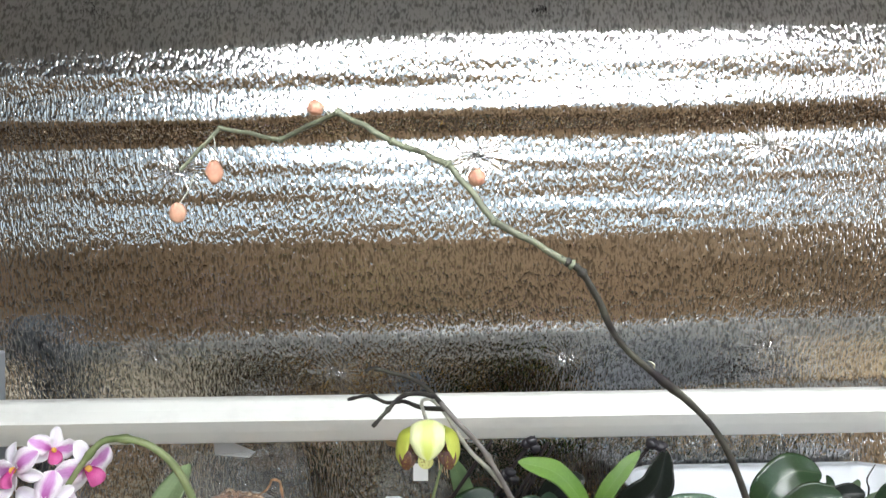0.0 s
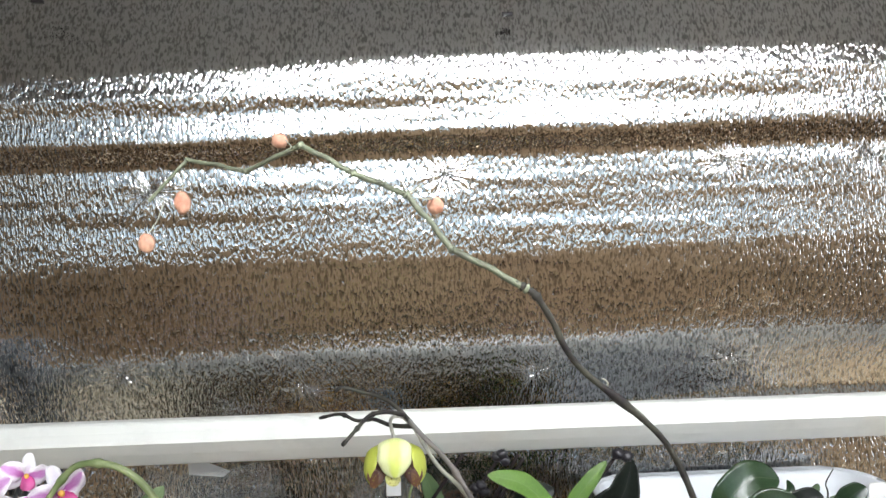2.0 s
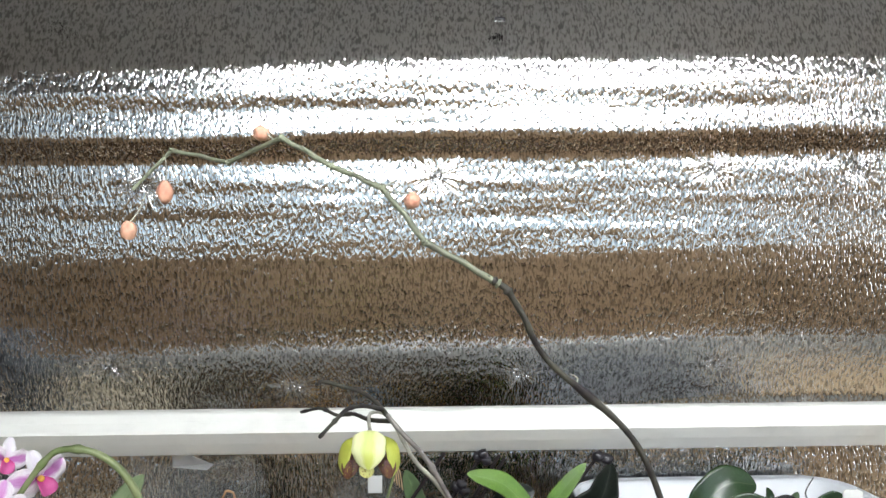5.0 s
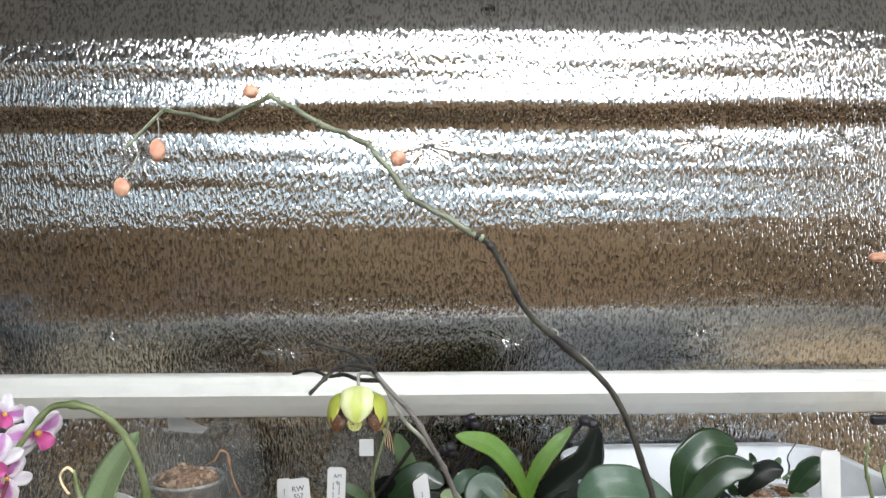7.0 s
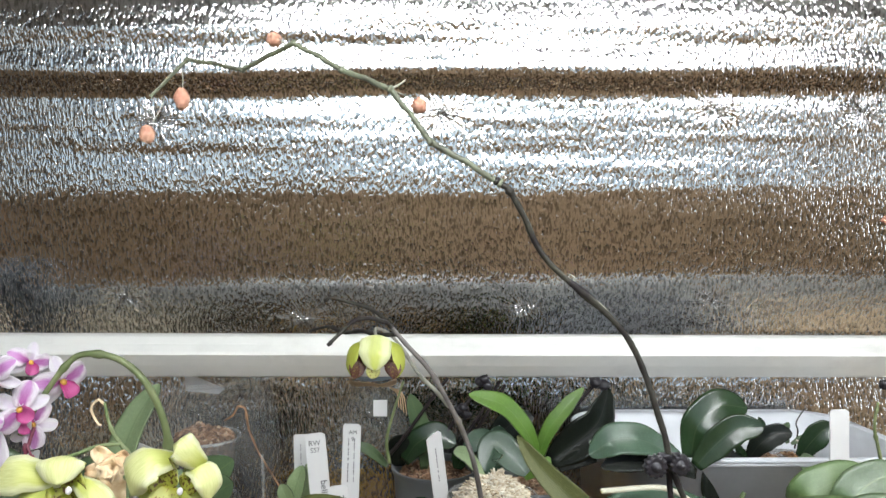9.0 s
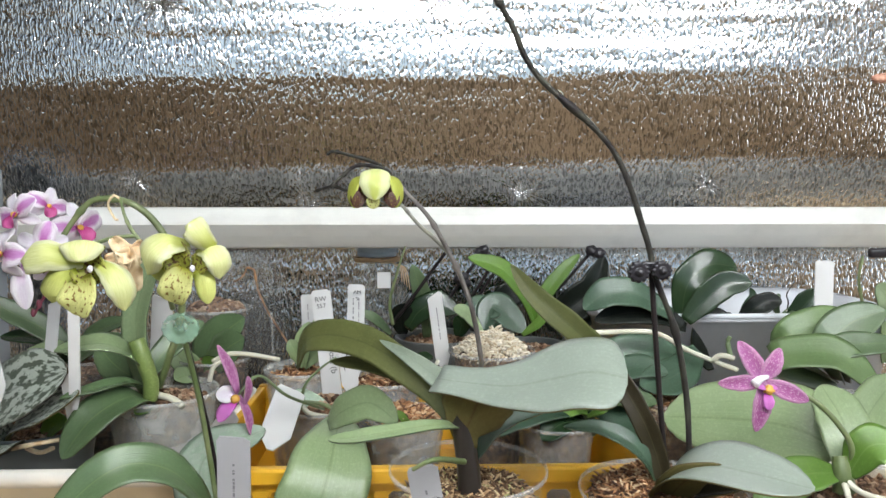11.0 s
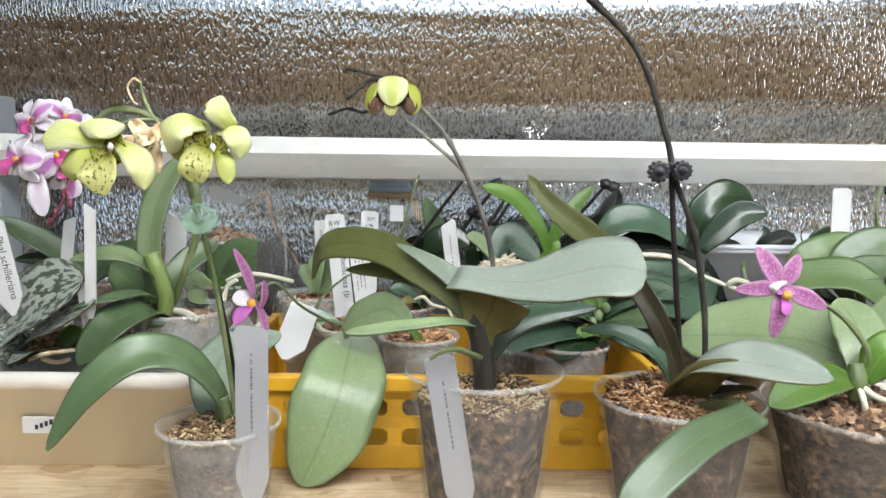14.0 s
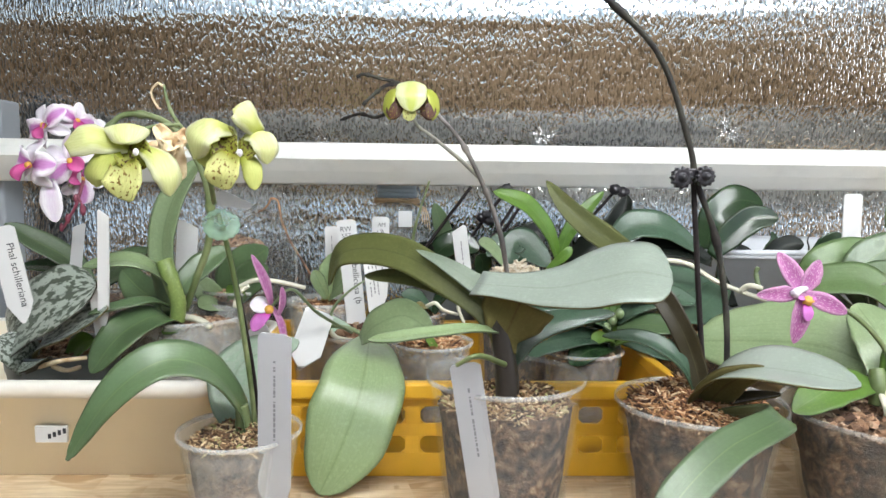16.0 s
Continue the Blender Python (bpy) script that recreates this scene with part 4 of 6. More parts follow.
def star_flower(parent, c, dirs, size, face):
    """Five-pointed magenta flower with a lip and a yellow callus."""
    fl = root("flower", c, "", "")
    fl.parent = parent
    fl.matrix_parent_inverse = parent.matrix_world.inverted()
    fl["label"] = "magenta star-shaped flower with pale veins"
    f = Vector(face)
    for k, (d, ln_, w) in enumerate(dirs):
        petal(fl, Vector(c) + f * 0.0004 * k, d, size * ln_, size * w, face, PINK, None, "sepal" if k in (0, 2, 4) else "petal", 0.35, taper=0.5, blunt=1.7, fold=0.18, neck=0.25)
    c = Vector(c)
    part("column", tube_bm((c + f * 0.001 + Vector((0.003, 0, 0.003)), c + f * 0.004 + Vector((-0.003, 0, 0.002)), c + f * 0.006 + Vector((-0.008, 0, -0.001))), (0.0016, 0.0032), 10, 10), WHITE_PETAL, fl, "white column")
    part("callus", ball_bm(c + f * 0.006 + Vector((0.002, 0, -0.005)), 0.0030, (1.1, 1, 1.0), 14, 0.5), ORANGE_LIP, fl, "orange callus")
    for sx_ in (-1, 1):
        petal(fl, c + f * 0.004 + Vector((0.001, 0, -0.004)), (sx_, -0.6, 0.15), size * 0.24, size * 0.13, (0, -0.6, 0.8), PINK_LIP, None, "lip_lobe", 0.5)
    petal(fl, c + f * 0.005 + Vector((0.001, 0, -0.007)), (0.05, -0.35, -1), size * 0.38, size * 0.24, (0, -1, 0.3), PINK_LIP, None, "lip", 0.5, taper=0.6, blunt=2.5)
    return fl


def yellow_flower(parent, c, unit, petals, column):
    """Large drooping yellow-green flower; petals: name, skin, width and the (across, out, up) points of the spine."""
    c = Vector(c)
    fl = root("flower", c, "", "")
    fl.parent = parent
    fl.matrix_parent_inverse = parent.matrix_world.inverted()
    fl["label"] = "yellow-green flower with brown speckled throat"
    for name, skin, width, spine, kw in petals:
        pts = [c + Vector((x, -y, z)) * unit for x, y, z in spine]
        kw = dict(dict(fold=0.0, cup=-0.35, taper=0.55, blunt=2.6, neck=0.5, wave=0.06, thick=0.0007, n=16, across=8), **kw)
        face = kw.pop("face", (0, -1, 0.35))
        part(name, blade_bm(pts, width * unit, face, **kw), [skin, YELLOW_SEPAL], fl)
    x, y, z = column
    part("column", ball_bm(c + Vector((x, -y, z)) * unit, unit * 0.055, (0.9, 1, 1.2)), WHITE_PETAL, fl, "short white column")
    return fl


def rose_flower(parent, c, s, turn, tilt):
    """White moth-type flower flushed rose, with a deep pink lip."""
    c = Vector(c)
    q = Matrix.Rotation(radians(turn), 3, "Z") @ Matrix.Rotation(radians(tilt), 3, "Y")
    fl = root("flower", c, "", "")
    fl.parent = parent
    fl.matrix_parent_inverse = parent.matrix_world.inverted()
    fl["label"] = "white flower flushed rose with a deep pink lip"
    front = q @ Vector((0, -1, 0.05))
    for d, ln_, w, m_, nm in (((0, 0.1, 1), 0.9, 0.62, WHITE_PETAL, "sepal"), ((-0.8, 0.1, -0.65), 0.9, 0.55, WHITE_PETAL, "sepal"), ((0.8, 0.1, -0.65), 0.9, 0.55, WHITE_PETAL, "sepal"), ((-1, -0.05, 0.25), 1.0, 0.9, ROSE_PETAL, "petal"), ((1, -0.05, 0.25), 1.0, 0.9, ROSE_PETAL, "petal")):
        petal(fl, c, q @ Vector(d), s * ln_ * 0.9, s * w * 0.78, front, m_, WHITE_PETAL, nm, 0.7, taper=0.58, blunt=2.2, neck=0.22, wave=0.09, fold=0.15)
    petal(fl, c + front * s * 0.08, q @ Vector((0, -0.7, -0.8)), s * 0.62, s * 0.5, front, DEEP_PINK, None, "lip", 0.8, taper=0.6, cup=0.4)
    part("column", ball_bm(c + front * s * 0.14, s * 0.1), ORANGE_LIP, fl, "yellow column")
    return fl


# ---------------------------------------------------------------- front row of pots
# orchid with two big grey-green leaves
o = root("potted_orchid", (0.140, 0.555, 0.0251), "orchid with broad grey-green leaves and purple undersides in a clear pot", "orchid", "potted orchids")
pot(o, 0.140, 0.555, 0.0251, 0.120, 0.0503, CHIP_MOSS, None, 0.80, 210, 0.0030, 2.2, 3)
stem(o, ((0.141, 0.550, 0.101), (0.140, 0.550, 0.120), (0.136, 0.550, 0.146), (0.133, 0.550, 0.161)), 0.0082, 0.0065, STEM_PURPLE, "trunk", "dark purple crown")
leaf(o, ((0.1370, 0.5500, 0.1420), (0.1290, 0.5550, 0.1580), (0.1160, 0.5650, 0.1700), (0.0940, 0.5800, 0.1840), (0.0720, 0.5950, 0.1940), (0.0440, 0.6150, 0.1970), (0.0220, 0.6300, 0.1900), (0.0120, 0.6420, 0.1660)), 0.0245, (0.2, -1, 0.25), LEAF_UNDER, LEAF_UNDER, fold=0.10, taper=0.72, neck=0.45, blunt=2.6)
leaf(o, ((0.1320, 0.5480, 0.1740), (0.1180, 0.5570, 0.1810), (0.1000, 0.5700, 0.1910), (0.0800, 0.5860, 0.1990)), 0.0150, (0.10, -1.0, 0.35), LEAF_GREY_DIM, LEAF_UNDER, fold=0.1, taper=0.18, neck=0.85, blunt=1.2)

leaf(o, ((0.1380, 0.5560, 0.1370), (0.1280, 0.5620, 0.1560), (0.1040, 0.5800, 0.1710), (0.0760, 0.6000, 0.1780), (0.0410, 0.6200, 0.1760)), 0.0125, (0.1, -1, 0.1), LEAF_UNDER, LEAF_OLIVE, fold=0.15, taper=0.7)
leaf(o, ((0.1190, 0.5480, 0.1810), (0.1430, 0.5360, 0.1810), (0.1660, 0.5260, 0.1820), (0.1890, 0.5190, 0.1880), (0.2110, 0.5120, 0.1940), (0.2320, 0.5080, 0.1910)), 0.064, (0.04, -0.52, 1), LEAF_GREY, LEAF_BROWN, fold=0.06, taper=0.76, neck=0.40, blunt=4.5, swell=2.6)
leaf(o, ((0.1390, 0.5480, 0.1350), (0.1380, 0.5460, 0.1460), (0.1410, 0.5420, 0.1570), (0.1460, 0.5380, 0.1710)), 0.046, (-0.05, -1, 0.1), LEAF_BROWN, LEAF_BROWN, name="leaf_base", label="olive-brown folded leaf base", fold=-0.12, taper=0.97, neck=0.28, blunt=3.5, swell=1.9)
leaf(o, ((0.1340, 0.5480, 0.1500), (0.1150, 0.5360, 0.1540), (0.0900, 0.5280, 0.1530), (0.0660, 0.5260, 0.1500), (0.0510, 0.5300, 0.1480)), 0.013, (0.0, -0.35, 1), LEAF_LIGHT, LEAF_MID, fold=0.2, taper=0.6, neck=0.5)
leaf(o, ((0.143, 0.555, 0.126), (0.158, 0.580, 0.140), (0.187, 0.600, 0.147), (0.228, 0.615, 0.150)), 0.026, (0.0, -0.5, 1), LEAF_TEAL, LEAF_DARK, fold=0.2)
stem(o, ((0.136, 0.530, 0.133), (0.117, 0.500, 0.146), (0.104, 0.500, 0.140)), 0.002, 0.0012, SPIKE_GREEN, "aerial_root")
label_tag((0.1095, 0.507, 0.1395), (0.127, 0.516, 0.032), 0.0185, (0, -1, 0.08), (), 1, "white plastic plant label with dark handwriting, leaning in a pot", seed=2, skin=TAG_FROST_DIM)

# orchid with the tall bare spike
o = root("potted_orchid", (0.271, 0.555, 0.0251), "orchid with a tall bare dark spike in a clear pot", "orchid", "potted orchids")
pot(o, 0.271, 0.555, 0.0251, 0.103, 0.0533, CHIP_RUST, None, 0.94, 260, 0.0030, 2.4, 7, dome=0.012)
leaf(o, ((0.2390, 0.5720, 0.1850), (0.2280, 0.5840, 0.1960), (0.2140, 0.6000, 0.2080), (0.1930, 0.6150, 0.2260), (0.1760, 0.6250, 0.2480)), 0.0185, (-0.35, -0.85, 0.4), LEAF_UNDER, LEAF_OLIVE, fold=0.3, taper=0.5, neck=0.75, blunt=1.8)
leaf(o, ((0.2690, 0.5480, 0.1120), (0.2640, 0.5520, 0.1320), (0.2550, 0.5560, 0.1540), (0.2380, 0.5730, 0.1860)), 0.0150, (-0.35, -0.85, 0.3), LEAF_OLIVE, LEAF_OLIVE, name="leaf_stalk", label="dark purple leaf stalk", fold=0.25, taper=0.7, neck=0.8, blunt=5)
leaf(o, ((0.272, 0.550, 0.100), (0.268, 0.535, 0.118), (0.280, 0.515, 0.135), (0.302, 0.490, 0.139), (0.329, 0.475, 0.136)), 0.046, (0, -0.42, 1), LEAF_GREY, LEAF_BROWN, fold=0.18, taper=0.6, neck=0.3, blunt=2.5)
leaf(o, ((0.269, 0.535, 0.099), (0.282, 0.500, 0.112), (0.285, 0.475, 0.117), (0.243, 0.445, 0.112), (0.212, 0.425, 0.097), (0.197, 0.415, 0.079)), 0.021, (-0.35, -0.8, 0.6), LEAF_MID, LEAF_MID, fold=0.1, taper=0.75, blunt=2.4)
leaf(o, ((0.268, 0.550, 0.105), (0.255, 0.550, 0.130), (0.232, 0.555, 0.144), (0.205, 0.560, 0.145)), 0.014, (-0.3, -0.6, 1), LEAF_TEAL, LEAF_MID, fold=0.3, taper=0.5, blunt=1.6)
leaf(o, ((0.272, 0.545, 0.098), (0.286, 0.530, 0.110), (0.308, 0.520, 0.117)), 0.010, (0, -0.5, 1), LEAF_OLIVE, LEAF_BROWN, fold=0.4)
leaf(o, ((0.269, 0.545, 0.094), (0.269, 0.532, 0.110), (0.275, 0.518, 0.126), (0.291, 0.505, 0.138)), 0.024, (-0.1, -1, 0.2), LEAF_BROWN, LEAF_BROWN, name="leaf_base", label="brown-purple folded leaf base", fold=-0.1, taper=0.5, neck=0.4, blunt=1.6)
stem(o, ((0.272, 0.550, 0.109), (0.267, 0.552, 0.162), (0.261, 0.556, 0.242), (0.260, 0.557, 0.260)), 0.0019, 0.0018, BLACK_STICK, "support_stick", "dark brown support stick")
stem(o, ((0.289, 0.555, 0.112), (0.286, 0.555, 0.162), (0.277, 0.555, 0.210), (0.262, 0.553, 0.247), (0.254, 0.552, 0.276), (0.231, 0.55, 0.330), (0.182, 0.545, 0.375), (0.166, 0.538, 0.402), (0.157, 0.534, 0.416), (0.152, 0.533, 0.420), (0.145, 0.532, 0.424)), 0.0021, 0.0018, SPIKE_DARK, "flower_spike", "tall bare dark flower spike", 110, 8, wobble=0.0003, nodes=(0.2, 0.55, 0.8, 0.94))
kinks = [Vector(p) for p in ((0.152, 0.533, 0.420), (0.111, 0.528, 0.443), (0.088, 0.525, 0.472), (0.059, 0.540, 0.486), (0.029, 0.551, 0.504), (-0.007, 0.574, 0.493), (-0.046, 0.590, 0.503), (-0.069, 0.588, 0.478))]
upper = [kinks[0]]
for a, b in zip(kinks, kinks[1:]):
    upper += [a.lerp(b, 0.06), a.lerp(b, 0.3), a.lerp(b, 0.5) + Vector((0.0004, 0, 0.0006)), a.lerp(b, 0.7), a.lerp(b, 0.94), b]
stem(o, upper, 0.0020, 0.0012, SPIKE_PALE, "spike_top", "zigzag grey-green upper part of the spike", 210, 8, wobble=0.0002, nodes=(0.005, 0.14, 0.29, 0.43, 0.57, 0.71, 0.86))
for a, b, r in (((0.231, 0.55, 0.330), (0.202, 0.548, 0.360), 0.0007), ((0.199, 0.552, 0.361), (0.196, 0.552, 0.367), 0.0006), ((0.088, 0.525, 0.472), (0.096, 0.528, 0.478), 0.0007)):
    a, b = Vector(a), Vector(b)
    stem(o, (a, (a + b) / 2 + Vector((0.002, 0, 0.001)), b), r, r * 0.6, SPIKE_GREY, "side_twig", "", 8, 6)
for at, hook, sq in (((0.104, 0.551, 0.468), (0.088, 0.525, 0.472), 1.05), ((-0.066, 0.575, 0.452), (-0.060, 0.588, 0.477), 1.25), ((-0.047, 0.582, 0.476), (-0.050, 0.590, 0.500), 1.5), ((0.016, 0.558, 0.508), (0.024, 0.552, 0.503), 0.95)):
    at, hook = Vector(at), Vector(hook)
    b_ = part("bud", ball_bm(at, 0.0047, (1, 1, sq), 16, 0.18), BUD, o, "small dried orange flower bud")
    part("pedicel", tube_bm((at + Vector((0, 0, 0.004)), (at + hook) / 2 + Vector((0.001, 0, 0.001)), hook), (0.00045, 0.0004), 8, 5), SPIKE_GREY, b_)

# dark flower-shaped clip
cl = root("spike_clip", (0.254, 0.548, 0.252), "dark plastic flower-shaped clip holding the spike to its stick", "clip")
for at, r in (((0.249, 0.546, 0.251), 0.0068), ((0.264, 0.546, 0.252), 0.0062)):
    bm = bmesh.new()
    scallop_bm(bm, at, r, r, 12, 0.005, 0.34)
    part("clip_half", bm, BLACK_CLIP, cl)
bm = bmesh.new()
box_bm(bm, Vector((0.253, 0.553, 0.254)) - Vector((0, 0.003, 0.003)), Vector((0.268, 0.553, 0.254)) + Vector((0, 0.003, 0.003)), 0.001)
part("hinge", bm, BLACK_CLIP, cl, "", False)

# small orchid with an arching leaf
o = root("potted_orchid", (-0.033, 0.545, 0.0251), "small orchid with an arching leaf and yellow-green flowers", "orchid", "potted orchids")
pot(o, -0.033, 0.545, 0.0251, 0.0865, 0.0372, CHIP_MOSS, POT_HALF, 0.88, 120, 0.0030, 2.0, 11)
leaf(o, ((-0.030, 0.550, 0.079), (-0.034, 0.545, 0.103), (-0.048, 0.530, 0.129), (-0.070, 0.515, 0.138), (-0.096, 0.505, 0.120), (-0.121, 0.500, 0.083)), 0.027, (0.15, -0.75, 0.75), LEAF_MID, LEAF_MID, fold=0.22, taper=0.62, neck=0.4, blunt=1.7)
leaf(o, ((-0.029, 0.555, 0.079), (-0.043, 0.570, 0.101), (-0.039, 0.585, 0.120), (-0.004, 0.600, 0.131)), 0.036, (0.0, -0.9, 0.5), LEAF_SPECK, LEAF_MID, fold=0.1, taper=0.5, neck=0.5)
stem(o, ((-0.032, 0.550, 0.081), (-0.032, 0.550, 0.090), (-0.033, 0.550, 0.100)), 0.006, 0.0045, SPIKE_GREEN, "crown_stem")
stem(o, ((-0.024, 0.550, 0.079), (-0.026, 0.548, 0.111), (-0.031, 0.540, 0.168), (-0.036, 0.530, 0.210), (-0.040, 0.528, 0.226)), 0.0017, 0.0017, SPIKE_GREEN, "flower_spike", "thin dark green spike")
stem(o, ((-0.021, 0.552, 0.077), (-0.026, 0.550, 0.130), (-0.033, 0.542, 0.182), (-0.038, 0.532, 0.219)), 0.0012, 0.0012, BLACK_STICK, "support_wire", "thin dark support wire")
stem(o, ((-0.040, 0.522, 0.232), (-0.041, 0.512, 0.251), (-0.049, 0.508, 0.269), (-0.057, 0.508, 0.280), (-0.061, 0.508, 0.289), (-0.063, 0.508, 0.299)), 0.0016, 0.0008, SPIKE_GREEN, "spike_tip", "green upper spike", 24, 7, nodes=(0.45, 0.7))
stem(o, ((-0.063, 0.508, 0.298), (-0.067, 0.509, 0.300), (-0.071, 0.510, 0.295), (-0.068, 0.511, 0.287), (-0.066, 0.511, 0.286)), 0.0008, 0.0007, DRY, "withered_tip", "curled dry brown tip", 14, 6)
stem(o, ((-0.054, 0.508, 0.277), (-0.066, 0.505, 0.276), (-0.075, 0.502, 0.273), (-0.085, 0.500, 0.270)), 0.0013, 0.0012, SPIKE_GREEN, "pedicel", "", 12, 6)
stem(o, ((-0.045, 0.510, 0.259), (-0.038, 0.508, 0.265), (-0.031, 0.504, 0.268)), 0.0013, 0.0012, SPIKE_GREEN, "pedicel", "", 10, 6)
yellow_flower(o, (-0.080, 0.492, 0.2555), 0.031, (
    ("throat", THROAT, 0.62, ((0.05, -0.05, 0.35), (0.22, 0.05, 0.12), (0.30, 0.0, -0.15)), dict(cup=0.5, taper=0.5)),
    ("sepal", YELLOW_HOOD, 0.66, ((0.10, 0.0, 0.28), (-0.42, 0.25, 0.44), (-0.82, 0.15, 0.36), (-1.0, 0.05, 0.28)), dict(face=(-0.1, -0.9, 0.55), blunt=1.9)),
    ("sepal", YELLOW_HOOD, 0.74, ((0.12, -0.15, 0.30), (0.14, 0.0, 0.62), (0.16, 0.25, 0.60), (0.20, 0.42, 0.30)), dict(face=(0.1, -0.6, 0.8), taper=0.6)),
    ("petal", YELLOW_SEPAL, 0.58, ((-0.02, 0.1, 0.18), (-0.30, 0.22, 0.05), (-0.46, 0.22, -0.25), (-0.42, 0.15, -0.46)), dict(face=(-0.4, -0.9, 0.1))),
    ("petal", YELLOW_HOOD, 0.50, ((0.36, 0.05, 0.24), (0.66, 0.2, 0.10), (0.86, 0.25, -0.25), (0.86, 0.2, -0.60)), dict(face=(0.5, -0.85, 0.1), blunt=2.0)),
    ("lip", YELLOW_SPOT, 0.66, ((0.10, 0.1, 0.02), (0.12, 0.26, -0.20), (0.08, 0.30, -0.44), (-0.02, 0.25, -0.64)), dict(cup=0.2))), (0.33, 0.3, 0.16))
yellow_flower(o, (-0.0203, 0.490, 0.2625), 0.030, (
    ("throat", THROAT, 0.55, ((-0.18, 0.0, 0.36), (-0.14, 0.12, 0.12), (-0.02, 0.1, -0.14)), dict(cup=0.4, taper=0.5)),
    ("throat", THROAT, 0.40, ((0.46, 0.0, 0.22), (0.36, 0.12, 0.05), (0.18, 0.1, -0.12)), dict(cup=0.4, taper=0.5)),
    ("sepal", YELLOW_HOOD, 0.80, ((0.02, -0.1, 0.36), (-0.30, 0.2, 0.50), (-0.60, 0.3, 0.22), (-0.64, 0.2, -0.18)), dict(face=(-0.4, -0.8, 0.5), taper=0.6)),
    ("sepal", YELLOW_HOOD, 0.50, ((0.54, 0.1, 0.30), (0.40, 0.3, 0.52), (0.22, 0.35, 0.74), (0.08, 0.25, 0.70)), dict(face=(0.3, -0.9, 0.5))),
    ("petal", YELLOW_HOOD, 0.48, ((0.22, 0.0, 0.26), (0.50, 0.2, 0.30), (0.68, 0.25, 0.05), (0.66, 0.2, -0.26)), dict(face=(0.5, -0.85, 0.2))),
    ("petal", YELLOW_SEPAL, 0.36, ((0.22, 0.1, -0.10), (0.38, 0.22, -0.30), (0.44, 0.2, -0.72)), dict(face=(0.2, -1, 0.0))),
    ("petal", YELLOW_SEPAL, 0.62, ((-0.10, 0.02, 0.10), (-0.36, 0.1, -0.06), (-0.42, 0.1, -0.34)), dict(face=(-0.2, -1, 0.1))),
    ("lip", YELLOW_SPOT, 0.60, ((0.02, 0.1, -0.06), (-0.06, 0.28, -0.26), (-0.12, 0.32, -0.46), (-0.20, 0.2, -0.68)), dict(cup=0.2))), (0.21, 0.32, -0.06))
wf = part("withered_flower", ball_bm((-0.058, 0.509, 0.262), 0.0062, (0.72, 0.6, 1.2), 22, 0.6), DRY, o, "crumpled dry cream and brown flower")
for d, l_, w_ in (((-0.5, -0.3, 0.8), 0.012, 0.011), ((0.6, -0.3, 0.6), 0.012, 0.010), ((0.35, -0.4, -0.9), 0.017, 0.011), ((-0.35, -0.4, -0.9), 0.015, 0.009), ((-0.9, -0.4, 0.0), 0.010, 0.010), ((0.0, -0.9, 0.2), 0.009, 0.012)):
    petal(wf, (-0.058, 0.506, 0.264), d, l_, w_, (0.2, -1, 0.3), DRY, None, "dry_petal", 1.4, wave=0.5, fold=0.5, neck=0.5, n=14, across=8)
label_tag((-0.004, 0.516, 0.1555), (-0.0068, 0.523, 0.032), 0.0200, (0, -1, 0.1), (), 1, "white plastic plant label with vertical dark print in the small pot", seed=8, cut=0.05, skin=TAG_FROST_DIM)

# side-on pink flower over that label
fl = root("flower_stalk", (-0.017, 0.603, 0.149), "small magenta flower seen from its side on a pale stalk", "flower")
c0 = Vector((-0.024, 0.603, 0.156))
petal(fl, c0, (-0.3, -0.1, 1), 0.041, 0.012, (1, -0.35, 0.25), PINK, None, "sepal", 0.2, blunt=1.4)
petal(fl, c0 + Vector((0.004, 0, -0.008)), (0.25, -0.1, 0.95), 0.024, 0.008, (0.9, -0.4, 0.1), PINK, None, "petal", 0.4)
petal(fl, c0, (0.35, -0.2, -0.75), 0.032, 0.011, (1, -0.25, 0.25), PINK, None, "sepal", 0.3)
petal(fl, c0, (-0.6, -0.3, 0.1), 0.016, 0.013, (0.3, -0.8, 0.5), WHITE_PETAL, None, "petal", 0.3)
petal(fl, c0 + Vector((-0.001, -0.004, -0.004)), (-0.6, -0.6, -0.6), 0.018, 0.013, (-0.2, -0.6, 0.8), PINK_LIP, None, "lip", 0.5)
part("callus", ball_bm(c0 + Vector((-0.001, -0.004, -0.002)), 0.0034), ORANGE_LIP, fl, "orange callus")
stem(fl, (c0, (-0.012, 0.618, 0.166), (0.003, 0.645, 0.143), (0.025, 0.690, 0.118)), 0.0011, 0.0013, LEAF_LIGHT, "stalk", "pale green stalk", 16, 6)

# large orchid with the magenta flower
o = root("potted_orchid", (0.404, 0.550, 0.0251), "large light green orchid with one magenta flower in a clear pot", "orchid", "potted orchids")
pot(o, 0.404, 0.550, 0.0251, 0.0985, 0.0700, CHIP_BARK, None, 0.90, 190, 0.0040, 1.7, 13)
leaf(o, ((0.4070, 0.5850, 0.1180), (0.3860, 0.6050, 0.1270), (0.3560, 0.6300, 0.1260), (0.3070, 0.6600, 0.1190)), 0.074, (0.0, -0.85, 0.62), LEAF_LIGHT, LEAF_MID, fold=0.08, taper=0.52, neck=0.35, blunt=2.6)
leaf(o, ((0.390, 0.555, 0.113), (0.358, 0.545, 0.115), (0.321, 0.530, 0.103)), 0.026, (0.2, -0.7, 0.7), LEAF_FRESH, LEAF_MID, fold=0.2)
